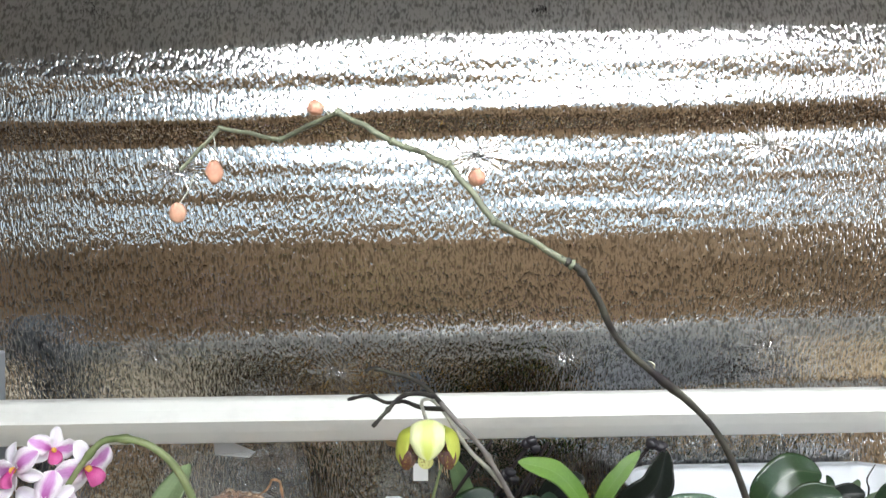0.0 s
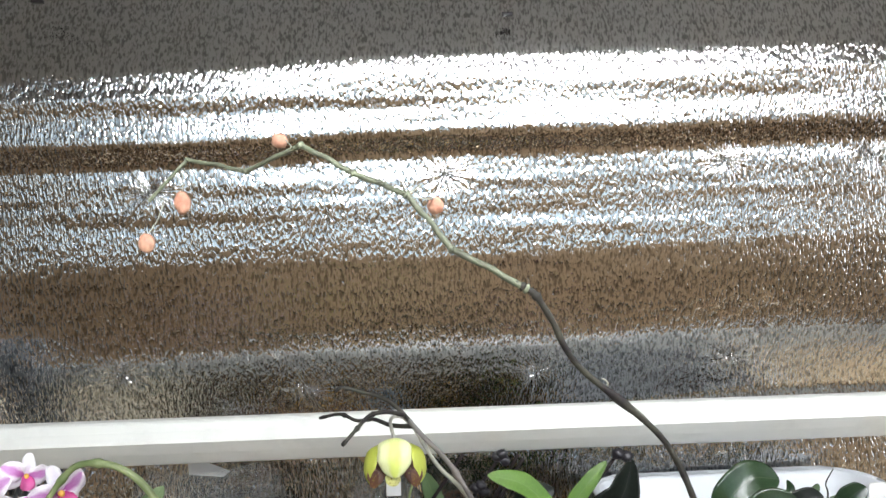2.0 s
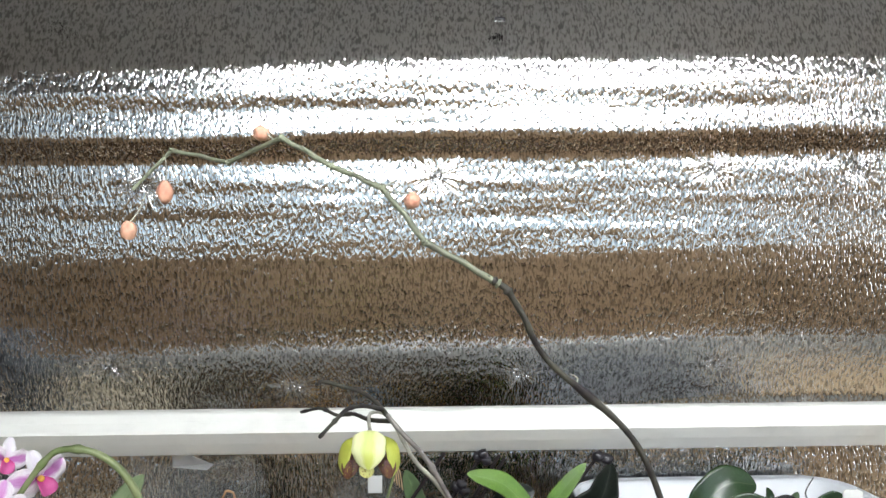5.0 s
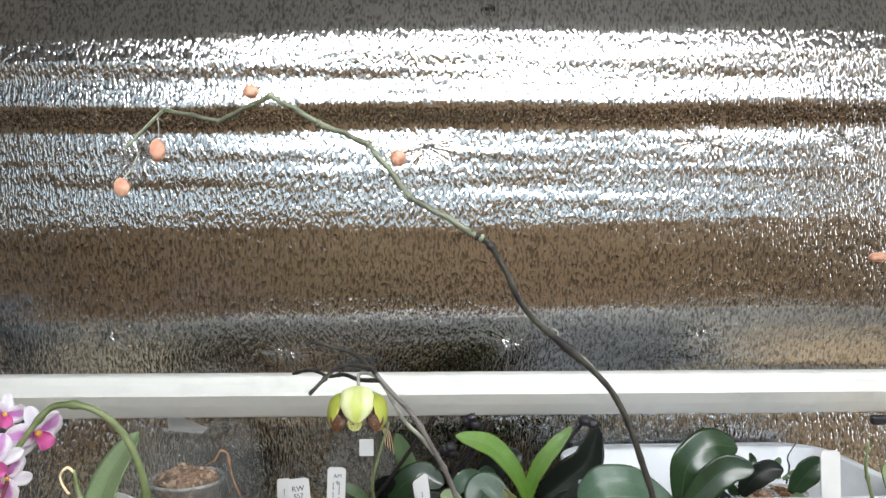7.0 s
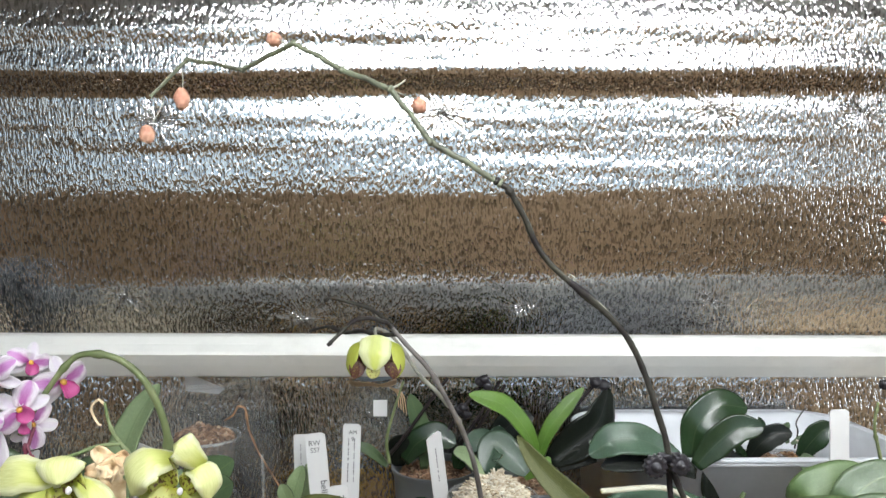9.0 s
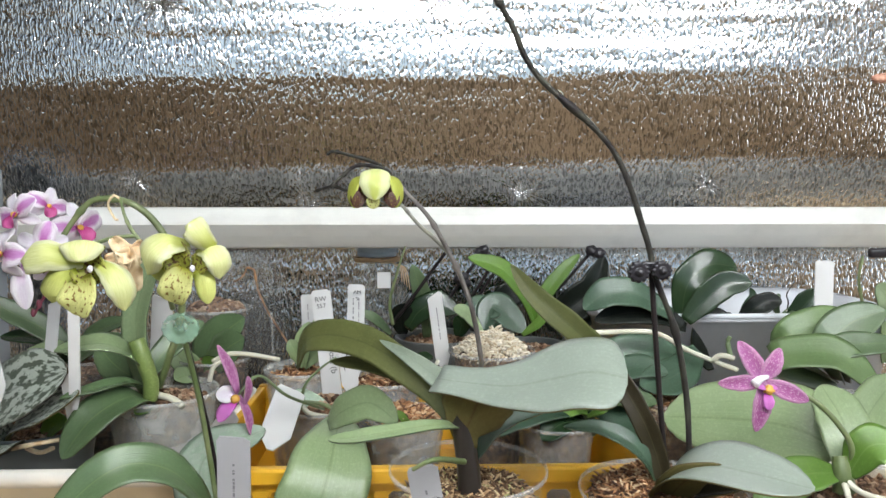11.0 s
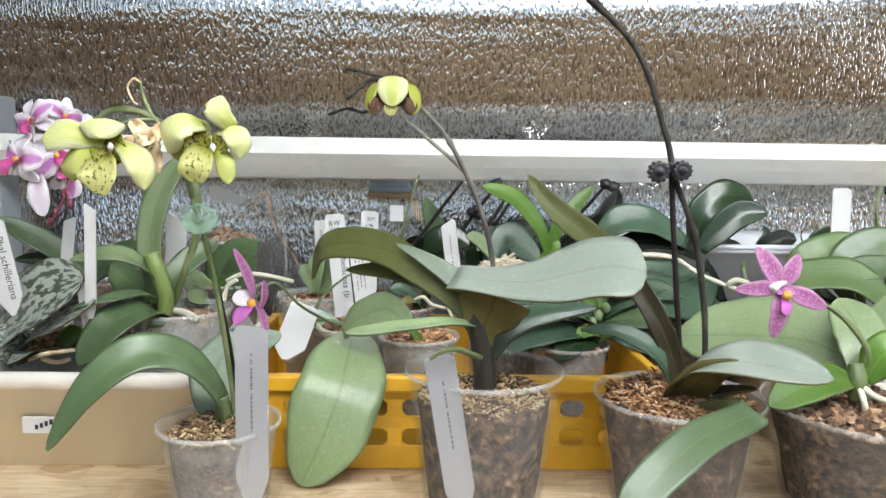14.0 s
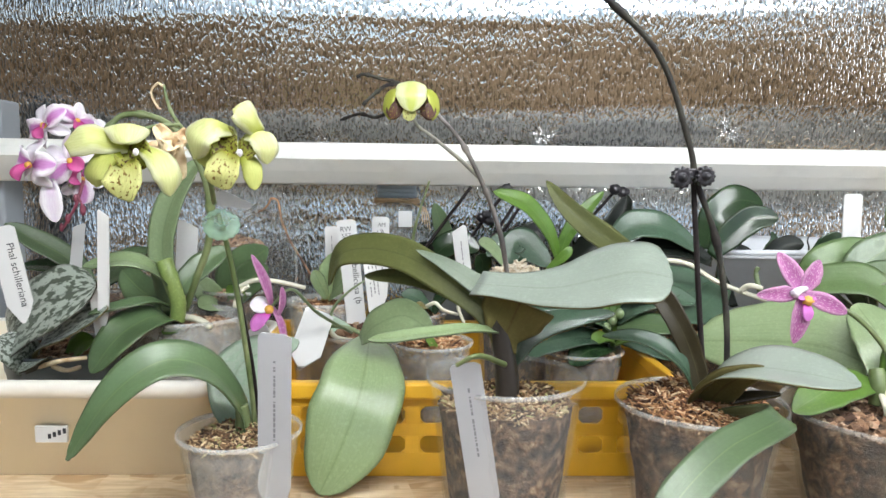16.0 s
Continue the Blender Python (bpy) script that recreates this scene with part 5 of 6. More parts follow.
leaf(o, ((0.397, 0.560, 0.115), (0.405, 0.575, 0.139), (0.402, 0.600, 0.161)), 0.034, (-0.3, -0.9, 0.3), LEAF_LIGHT, LEAF_MID, fold=0.12)
leaf(o, ((0.395, 0.550, 0.114), (0.405, 0.545, 0.135), (0.424, 0.540, 0.136)), 0.03, (0, -0.6, 0.8), LEAF_FRESH, LEAF_MID)
leaf(o, ((0.410, 0.570, 0.112), (0.438, 0.600, 0.138), (0.478, 0.630, 0.158)), 0.035, (0.1, -0.9, 0.4), LEAF_LIGHT, LEAF_MID)
stem(o, ((0.394, 0.553, 0.102), (0.392, 0.553, 0.113), (0.392, 0.557, 0.124)), 0.008, 0.005, SPIKE_GREEN, "crown_stem")
stem(o, ((0.397, 0.555, 0.109), (0.397, 0.552, 0.131), (0.389, 0.556, 0.147), (0.377, 0.563, 0.160), (0.363, 0.567, 0.166), (0.343, 0.566, 0.172)), 0.0022, 0.0014, SPIKE_GREEN, "flower_spike", "green flower stalk", 30, 8, nodes=(0.55,))
star_flower(o, (0.339, 0.561, 0.175), (((-0.5, 0, 0.85), 1.05, 0.44), ((0.42, 0.0, 0.75), 0.85, 0.40), ((-1, 0.0, -0.06), 0.98, 0.36), ((1, -0.1, -0.42), 1.15, 0.40), ((-0.12, -0.1, -1), 1.15, 0.42)), 0.031, (0, -1, 0.1))
for pts in (((0.391, 0.553, 0.113), (0.397, 0.540, 0.106), (0.412, 0.530, 0.104)), ((0.391, 0.550, 0.110), (0.389, 0.540, 0.102), (0.394, 0.545, 0.089))):
    stem(o, pts, 0.0022, 0.0018, ROOT, "root", "pale root", 12, 7)

# ---------------------------------------------------------------- plants in the tray
# yellow-flowered orchid
o = root("potted_orchid", (-0.122, 0.722, 0.0305), "orchid with an arching spike of rose and white flowers", "orchid", "potted orchids")
pot(o, -0.122, 0.722, 0.0305, 0.127, 0.0455, CHIP_BARK, POT_WHITE, 0.88, 130, 0.0042, 1.5, 21)
stem(o, ((-0.1230, 0.6950, 0.1260), (-0.1210, 0.6920, 0.1430), (-0.1260, 0.6900, 0.1630), (-0.1320, 0.6920, 0.1780)), 0.0065, 0.0070, LEAF_LIME, "crown_stem", "pale green leafy stem")
leaf(o, ((-0.131, 0.708, 0.128), (-0.135, 0.706, 0.158), (-0.139, 0.712, 0.196), (-0.130, 0.720, 0.233), (-0.113, 0.730, 0.263)), 0.029, (-0.35, -0.9, 0.25), LEAF_LIGHT, LEAF_MID, fold=0.22, taper=0.6, neck=0.45, blunt=2.6)
leaf(o, ((-0.131, 0.706, 0.138), (-0.134, 0.690, 0.164), (-0.152, 0.672, 0.179), (-0.184, 0.660, 0.176)), 0.026, (0.1, -0.45, 1), LEAF_LIGHT, LEAF_MID, fold=0.2, taper=0.6)
leaf(o, ((-0.128, 0.702, 0.135), (-0.138, 0.680, 0.145), (-0.155, 0.660, 0.144), (-0.176, 0.650, 0.140)), 0.016, (0.1, -0.25, 1), LEAF_MID, LEAF_MID, fold=0.3, taper=0.5)
leaf(o, ((-0.125, 0.700, 0.122), (-0.132, 0.675, 0.134), (-0.151, 0.650, 0.124), (-0.171, 0.640, 0.096)), 0.036, (-0.2, -0.8, 0.65), LEAF_MID, LEAF_OLIVE, fold=0.18, taper=0.6, neck=0.4)
leaf(o, ((-0.129, 0.712, 0.142), (-0.123, 0.725, 0.158), (-0.109, 0.735, 0.172), (-0.092, 0.745, 0.184)), 0.024, (0.1, -0.8, 0.6), LEAF_MID, LEAF_MID, fold=0.2)
leaf(o, ((-0.135, 0.715, 0.136), (-0.163, 0.730, 0.144), (-0.189, 0.745, 0.162)), 0.028, (-0.2, -0.9, 0.5), LEAF_MID, LEAF_DARK, fold=0.2)
leaf(o, ((-0.123, 0.700, 0.115), (-0.122, 0.685, 0.123), (-0.128, 0.675, 0.119)), 0.016, (0, -0.8, 0.6), LEAF_FRESH, LEAF_MID, fold=0.2)
stem(o, ((-0.120, 0.700, 0.129), (-0.103, 0.690, 0.128), (-0.092, 0.685, 0.123)), 0.003, 0.0028, ROOT, "root", "stubby silver root", 10, 7)
stem(o, ((-0.121, 0.710, 0.133), (-0.106, 0.700, 0.166), (-0.095, 0.695, 0.196), (-0.092, 0.685, 0.236), (-0.105, 0.680, 0.273), (-0.126, 0.678, 0.293), (-0.152, 0.678, 0.297), (-0.165, 0.675, 0.288), (-0.183, 0.670, 0.260), (-0.191, 0.660, 0.239)), 0.0034, 0.0020, SPIKE_GREEN, "flower_spike", "arching olive green flower spike", 70, 8, nodes=(0.3, 0.62, 0.78))
stem(o, ((-0.183, 0.665, 0.244), (-0.187, 0.660, 0.225), (-0.194, 0.660, 0.213), (-0.198, 0.660, 0.206)), 0.0014, 0.001, BUD_RED, "spike_tip", "purple budding tip", 14, 7, nodes=(0.3, 0.6, 0.9))
stem(o, ((-0.186, 0.660, 0.233), (-0.182, 0.658, 0.226), (-0.181, 0.658, 0.220)), 0.0009, 0.0009, BUD_RED, "bud_stalk", "", 8, 6)
for at, r in (((-0.181, 0.658, 0.221), 0.0032), ((-0.194, 0.660, 0.214), 0.0028), ((-0.199, 0.660, 0.207), 0.0024), ((-0.187, 0.660, 0.230), 0.0026)):
    part('bud', ball_bm(at, r, (0.75, 0.75, 1.4), 10, 0.2), BUD_RED, o, 'small dark red bud')
for at, s, tr, tl in (((-0.202, 0.650, 0.285), 0.0235, -20, -25), ((-0.192, 0.675, 0.291), 0.0200, 50, 20), ((-0.211, 0.645, 0.255), 0.0270, -30, 12), ((-0.190, 0.660, 0.259), 0.0245, 20, -60), ((-0.176, 0.690, 0.273), 0.0265, 60, -10), ((-0.187, 0.670, 0.245), 0.0225, 30, 100)):
    rose_flower(o, at, s, tr, tl)
petal(o, (-0.200, 0.648, 0.245), (0.1, -0.1, -1), 0.034, 0.017, (0, -1, 0.2), WHITE_PETAL, ROSE_PETAL, 'hanging_sepal', 0.3, blunt=2.0)
bmx = Vector((-0.038, 0.528, 0.219))
gc = root("spike_clip", bmx, "translucent pale green round spike clip", "clip")
bm = bmesh.new()
scallop_bm(bm, bmx, 0.0112, 0.0095, 14, 0.004, 0.22, 0.03)
part("clip_disc", bm, GREEN_CLIP, gc)

# orchid with mottled leaves
o = root("potted_orchid", (-0.214, 0.722, 0.0305), "orchid with silver-mottled dark leaves in a grey pot", "orchid", "potted orchids")
pot(o, -0.232, 0.722, 0.0305, 0.098, 0.047, CHIP_BARK, GREY_PLASTIC, 0.92, 150, 0.0046, 2.0, 23)
leaf(o, ((-0.255, 0.700, 0.089), (-0.254, 0.680, 0.118), (-0.212, 0.660, 0.148), (-0.169, 0.650, 0.163)), 0.056, (0.15, -0.85, 0.6), LEAF_MOTTLED, LEAF_OLIVE, fold=0.06, taper=0.62, neck=0.3, blunt=2.3)
leaf(o, ((-0.243, 0.700, 0.086), (-0.227, 0.680, 0.113), (-0.191, 0.660, 0.131), (-0.161, 0.650, 0.145)), 0.034, (-0.1, -0.7, 0.8), LEAF_MOTTLED, LEAF_BROWN, fold=0.12, taper=0.6)
leaf(o, ((-0.245, 0.690, 0.082), (-0.240, 0.670, 0.104), (-0.253, 0.660, 0.118)), 0.030, (0.2, -0.8, 0.6), LEAF_MOTTLED, LEAF_OLIVE)
leaf(o, ((-0.240, 0.685, 0.079), (-0.225, 0.665, 0.098), (-0.231, 0.650, 0.093)), 0.022, (0, -0.9, 0.6), LEAF_MOTTLED, LEAF_OLIVE)
leaf(o, ((-0.219, 0.700, 0.089), (-0.202, 0.690, 0.106), (-0.188, 0.685, 0.112)), 0.020, (0.1, -0.8, 0.6), LEAF_FRESH, LEAF_MID, fold=0.3, taper=0.4)
for pts in (((-0.235, 0.680, 0.089), (-0.205, 0.660, 0.100), (-0.187, 0.668, 0.101)), ((-0.235, 0.690, 0.092), (-0.206, 0.670, 0.090), (-0.198, 0.680, 0.090))):
    stem(o, pts, 0.0022, 0.0018, DRY, "root", "brown dry root", 12, 6)

# plants at the back of the tray
o = root("potted_orchid", (-0.24, 0.802, 0.0305), "orchid with long strappy green leaves in a clear pot", "orchid", "potted orchids")
pot(o, -0.225, 0.802, 0.0305, 0.14, 0.034, CHIP_BARK, POT_CLEAR, 0.88, 90, 0.0042, 1.6, 27)
for pts, w, m_ in ((((-0.239, 0.800, 0.132), (-0.257, 0.795, 0.163), (-0.287, 0.790, 0.183), (-0.315, 0.785, 0.201)), 0.026, LEAF_MID), (((-0.239, 0.800, 0.132), (-0.268, 0.805, 0.156), (-0.315, 0.810, 0.158)), 0.022, LEAF_DARK), (((-0.239, 0.800, 0.132), (-0.218, 0.805, 0.162), (-0.186, 0.810, 0.175)), 0.022, LEAF_MID), (((-0.233, 0.790, 0.133), (-0.210, 0.785, 0.151), (-0.180, 0.780, 0.163)), 0.024, LEAF_MID), (((-0.239, 0.800, 0.132), (-0.245, 0.785, 0.151), (-0.272, 0.770, 0.147)), 0.02, LEAF_LIGHT)):
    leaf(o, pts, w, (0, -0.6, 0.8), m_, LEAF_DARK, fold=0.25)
o = root("potted_orchid", (-0.10, 0.80, 0.0305), "young orchid with broad green leaves at the back of the tray", "orchid", "potted orchids")
pot(o, -0.100, 0.805, 0.0305, 0.138, 0.033, CHIP_BARK, POT_CLEAR, 0.9, 90, 0.0042, 1.6, 29)
for pts, w, m_ in ((((-0.107, 0.800, 0.119), (-0.101, 0.795, 0.151), (-0.066, 0.790, 0.180)), 0.040, LEAF_MID), (((-0.107, 0.800, 0.119), (-0.085, 0.785, 0.147), (-0.064, 0.780, 0.162)), 0.036, LEAF_MID), (((-0.107, 0.800, 0.122), (-0.125, 0.790, 0.135), (-0.136, 0.785, 0.152)), 0.024, LEAF_LIGHT), (((-0.104, 0.790, 0.121), (-0.093, 0.775, 0.135), (-0.100, 0.770, 0.146)), 0.018, LEAF_FRESH), (((-0.107, 0.795, 0.117), (-0.116, 0.770, 0.127), (-0.124, 0.755, 0.127)), 0.022, LEAF_LIGHT)):
    leaf(o, pts, w, (0, -0.85, 0.55), m_, LEAF_DARK, fold=0.2)

# ---------------------------------------------------------------- plants in the crate
# light green plant with a drooping leaf
o = root("potted_orchid", (0.020, 0.735, 0.0285), "light green orchid with a wide drooping leaf in a clear pot", "orchid", "potted orchids")
pot(o, 0.018, 0.735, 0.0285, 0.112, 0.042, CHIP_BARK, POT_WHITE, 0.9, 110, 0.006, 1.5, 31)
leaf(o, ((0.041, 0.672, 0.119), (0.043, 0.622, 0.114), (0.039, 0.592, 0.090), (0.027, 0.581, 0.057), (0.013, 0.578, 0.0268)), 0.064, (-0.05, -1, 0.25), LEAF_LIGHT, LEAF_MID, fold=0.16, cup=-0.12, taper=0.52, neck=0.16, blunt=2.0)
leaf(o, ((0.0390, 0.6200, 0.1270), (0.0510, 0.6100, 0.1410), (0.0720, 0.6000, 0.1500), (0.0920, 0.5850, 0.1410)), 0.026, (0.1, -0.85, 0.6), LEAF_LIGHT, LEAF_LIGHT, fold=0.12, taper=0.5, neck=0.3)
leaf(o, ((0.029, 0.720, 0.104), (0.002, 0.720, 0.117), (-0.025, 0.715, 0.111)), 0.020, (0, -0.8, 0.6), LEAF_SPECK, LEAF_LIGHT, fold=0.12)
stem(o, ((0.043, 0.710, 0.103), (0.024, 0.700, 0.119), (-0.003, 0.700, 0.123), (-0.017, 0.700, 0.131)), 0.0020, 0.0016, LEAF_LIGHT, "stalk", "pale green stalk", 18, 7)
stem(o, ((0.005, 0.690, 0.118), (0.009, 0.690, 0.138), (0.021, 0.690, 0.152), (0.036, 0.690, 0.163)), 0.0016, 0.0008, LEAF_LIGHT, "stalk", "pale green stalk", 18, 7)
for pts in (((-0.083, 0.740, 0.148), (-0.068, 0.740, 0.155), (-0.047, 0.740, 0.154), (-0.024, 0.750, 0.147)), ((-0.085, 0.735, 0.131), (-0.081, 0.735, 0.144), (-0.072, 0.735, 0.151)), ((0.005, 0.700, 0.117), (0.012, 0.700, 0.111), (0.029, 0.700, 0.108))):
    stem(o, pts, 0.0024, 0.0020, ROOT, "root", "pale silvery root", 16, 7)

# pot with a tiny plant behind it
o = root("potted_orchid", (0.072, 0.795, 0.0285), "small plant with narrow leaves in a clear pot with bark", "orchid", "potted orchids")
pot(o, 0.072, 0.797, 0.0285, 0.118, 0.036, CHIP_RUST, POT_MILKY, 0.92, 120, 0.0045, 1.9, 33)
for pts, w, m_ in ((((0.094, 0.790, 0.114), (0.080, 0.785, 0.132), (0.064, 0.780, 0.136)), 0.016, LEAF_TEAL), (((0.096, 0.790, 0.114), (0.105, 0.785, 0.135), (0.119, 0.780, 0.142)), 0.016, LEAF_DARK), (((0.094, 0.785, 0.115), (0.086, 0.770, 0.126), (0.078, 0.760, 0.125)), 0.012, LEAF_BROWN)):
    leaf(o, pts, w, (0, -0.7, 0.8), m_, LEAF_DARK, fold=0.3)
for pts in (((0.089, 0.770, 0.127), (0.097, 0.765, 0.131), (0.105, 0.765, 0.124), (0.119, 0.770, 0.119)), ((0.124, 0.770, 0.141), (0.119, 0.765, 0.128), (0.125, 0.765, 0.111)), ((0.113, 0.775, 0.134), (0.132, 0.770, 0.130), (0.141, 0.770, 0.113))):
    stem(o, pts, 0.0020, 0.0016, ROOT, "root", "pale looping root", 16, 7)
o = root("plant_pot", (0.090, 0.715, 0.0285), "small clear pot with dry moss and a sprout", "pot", "potted orchids")
pot(o, 0.094, 0.715, 0.0285, 0.106, 0.034, CHIP_RUST, POT_WHITE, 0.94, 110, 0.0045, 1.9, 35, dome=0.008)
leaf(o, ((0.102, 0.700, 0.092), (0.093, 0.690, 0.109), (0.087, 0.688, 0.117)), 0.007, (0, -0.8, 0.5), LEAF_FRESH, LEAF_MID)

# orchid with the nodding green flower
o = root("potted_orchid", (0.140, 0.80, 0.0285), "orchid with one nodding yellow-green flower above pale moss", "orchid", "potted orchids")
pot(o, 0.176, 0.778, 0.0285, 0.150, 0.040, CHIP_PALE, POT_CLEAR, 0.97, 240, 0.0042, 1.9, 37, dome=0.018)
stem(o, ((0.156, 0.735, 0.137), (0.162, 0.725, 0.148), (0.154, 0.715, 0.195), (0.144, 0.710, 0.225), (0.132, 0.700, 0.251), (0.115, 0.695, 0.281), (0.096, 0.695, 0.302), (0.084, 0.700, 0.315)), 0.0024, 0.0018, SPIKE_MID, "flower_spike", "dark grey-brown arching flower spike", 50, 8, nodes=(0.5, 0.68))
stem(o, ((0.1310, 0.7000, 0.2510), (0.1200, 0.7100, 0.2620), (0.1050, 0.7200, 0.2750), (0.0900, 0.7650, 0.2900), (0.0780, 0.7800, 0.3000), (0.0700, 0.7125, 0.3130), (0.0750, 0.6400, 0.3120)), 0.0019, 0.0013, SPIKE_GREY, "side_spike", "", 34, 7, nodes=(0.45,))
for pts in (((0.086, 0.700, 0.313), (0.073, 0.710, 0.325), (0.060, 0.718, 0.331), (0.048, 0.720, 0.334), (0.032, 0.722, 0.338), (0.026, 0.722, 0.335)), ((0.081, 0.700, 0.319), (0.068, 0.690, 0.324), (0.056, 0.680, 0.324), (0.047, 0.670, 0.317), (0.036, 0.665, 0.306)), ((0.088, 0.700, 0.310), (0.070, 0.720, 0.307), (0.055, 0.740, 0.308), (0.040, 0.755, 0.304), (0.025, 0.765, 0.308), (0.006, 0.775, 0.303))):
    stem(o, pts, 0.0020, 0.0013, SPIKE_DARK, "side_twig", "bare dark twig", 24, 7, nodes=(0.45, 0.75, 0.95))
c0 = Vector((0.075, 0.626, 0.304))
fl = root("flower", c0, "", "")
fl.parent = o
fl.matrix_parent_inverse = o.matrix_world.inverted()
fl["label"] = "nodding hooded flower, pale yellow-green with maroon inside"
bm = blade_bm((c0 + 0.83 * Vector((0.002, 0.010, 0.016)), c0 + 0.83 * Vector((0, -0.004, 0.018)), c0 + 0.83 * Vector((0, -0.014, 0.006)), c0 + 0.83 * Vector((0, -0.014, -0.009))), 0.0225, (0, -0.75, 0.65), fold=0.0, cup=-0.28, taper=0.55, blunt=3.0, neck=0.5, thick=0.0008, n=14, across=10)
part("hood_sepal", bm, [NOD_HOOD, YELLOW_SEPAL], fl, "pale domed hood")
for s in (-1, 1):
    bm = blade_bm((c0 + 0.83 * Vector((s * 0.006, 0.006, 0.014)), c0 + 0.83 * Vector((s * 0.017, -0.004, 0.010)), c0 + 0.83 * Vector((s * 0.021, -0.008, -0.004)), c0 + 0.83 * Vector((s * 0.018, -0.010, -0.016))), 0.0125, (s * 0.75, -0.7, 0.25), fold=0.0, cup=-0.2, taper=0.5, neck=0.4, thick=0.0008, n=12, across=6)
    part("side_petal", bm, [NOD_SIDE, MAROON], fl, "yellow-green petal")
    bm = blade_bm((c0 + 0.83 * Vector((s * 0.008, 0.002, 0.004)), c0 + 0.83 * Vector((s * 0.014, -0.005, -0.004)), c0 + 0.83 * Vector((s * 0.0165, -0.0115, -0.016))), 0.0120, (-s * 0.1, -1, 0.1), thick=0.0008, n=10, across=6, taper=0.6)
    part("inner_petal", bm, [MAROON, MAROON], fl, "maroon inner petal")
for s in (-1, 1):
    petal(fl, c0 + Vector((s * 0.0115, -0.0125, -0.001)), (s * 0.22, -0.1, -1), 0.0125, 0.0062, (s * 0.2, -1, 0.1), MAROON, None, "inner_petal", 0.2, taper=0.7, blunt=2.6)
petal(fl, c0 + 0.83 * Vector((-0.001, -0.008, -0.004)), (-0.1, -0.2, -1), 0.011, 0.010, (0, -1, 0.2), YELLOW_SPOT, None, "lip", 0.5)
leaf(o, ((0.169, 0.790, 0.161), (0.152, 0.790, 0.183), (0.139, 0.785, 0.189)), 0.014, (0.2, -0.8, 0.5), LEAF_LIGHT, LEAF_MID)
leaf(o, ((0.208, 0.790, 0.161), (0.223, 0.780, 0.176), (0.229, 0.780, 0.185)), 0.010, (0.2, -0.8, 0.5), LEAF_FRESH, LEAF_MID)
leaf(o, ((0.170, 0.800, 0.162), (0.182, 0.810, 0.187), (0.211, 0.790, 0.164)), 0.03, (0.1, -0.9, 0.4), LEAF_TEAL, LEAF_MID, fold=0.2)

# compact bright plant
o = root("potted_orchid", (0.240, 0.735, 0.0285), "compact fresh green orchid with glossy dark leaves in a clear pot", "orchid", "potted orchids")
pot(o, 0.228, 0.714, 0.0285, 0.100, 0.034, CHIP_BARK, POT_MILKY, 0.9, 90, 0.0045, 1.5, 41)
stem(o, ((0.264, 0.735, 0.079), (0.261, 0.730, 0.107), (0.258, 0.728, 0.128)), 0.006, 0.005, LEAF_FRESH, "crown_stem")
for pts, w, m_ in ((((0.256, 0.720, 0.114), (0.225, 0.700, 0.133), (0.188, 0.685, 0.133), (0.158, 0.675, 0.118)), 0.030, LEAF_TEAL), (((0.255, 0.715, 0.108), (0.219, 0.695, 0.114), (0.183, 0.680, 0.110), (0.164, 0.675, 0.099)), 0.028, LEAF_TEAL), (((0.253, 0.710, 0.101), (0.228, 0.690, 0.103), (0.210, 0.680, 0.093)), 0.024, LEAF_DARK), (((0.260, 0.730, 0.123), (0.247, 0.735, 0.137), (0.233, 0.740, 0.139)), 0.016, LEAF_FRESH), (((0.261, 0.730, 0.128), (0.263, 0.735, 0.143), (0.277, 0.740, 0.154)), 0.014, LEAF_FRESH), (((0.261, 0.725, 0.121), (0.279, 0.720, 0.138), (0.303, 0.715, 0.146), (0.327, 0.710, 0.142)), 0.028, LEAF_TEAL), (((0.260, 0.720, 0.114), (0.281, 0.705, 0.123), (0.311, 0.690, 0.121)), 0.026, LEAF_MID), (((0.259, 0.715, 0.108), (0.280, 0.700, 0.106), (0.304, 0.690, 0.096)), 0.024, LEAF_TEAL), (((0.256, 0.710, 0.106), (0.242, 0.700, 0.113), (0.232, 0.695, 0.109)), 0.014, LEAF_FRESH), (((0.255, 0.705, 0.105), (0.261, 0.695, 0.112), (0.269, 0.690, 0.116)), 0.010, LEAF_FRESH), (((0.257, 0.725, 0.121), (0.232, 0.710, 0.124), (0.212, 0.700, 0.133)), 0.02, LEAF_DARK)):
    leaf(o, pts, w, (0, -0.6, 0.85), m_, m_, fold=0.22)
for at in ((0.255, 0.718, 0.124), (0.249, 0.715, 0.118), (0.262, 0.720, 0.130)):
    part("bud", ball_bm(at, 0.0042, (1, 1, 1.2)), LEAF_LIGHT, o, "small green bud")

# dark plant with black sticks and a blackened leaf behind the crate
o = root("potted_orchid", (0.20, 0.885, 0.0251), "orchid with round dark leaves and dark sticks behind the crate", "orchid", "potted orchids")
pot(o, 0.125, 0.895, 0.0251, 0.140, 0.045, CHIP_BARK, GREY_PLASTIC, 0.92, 100, 0.0045, 1.6, 43)
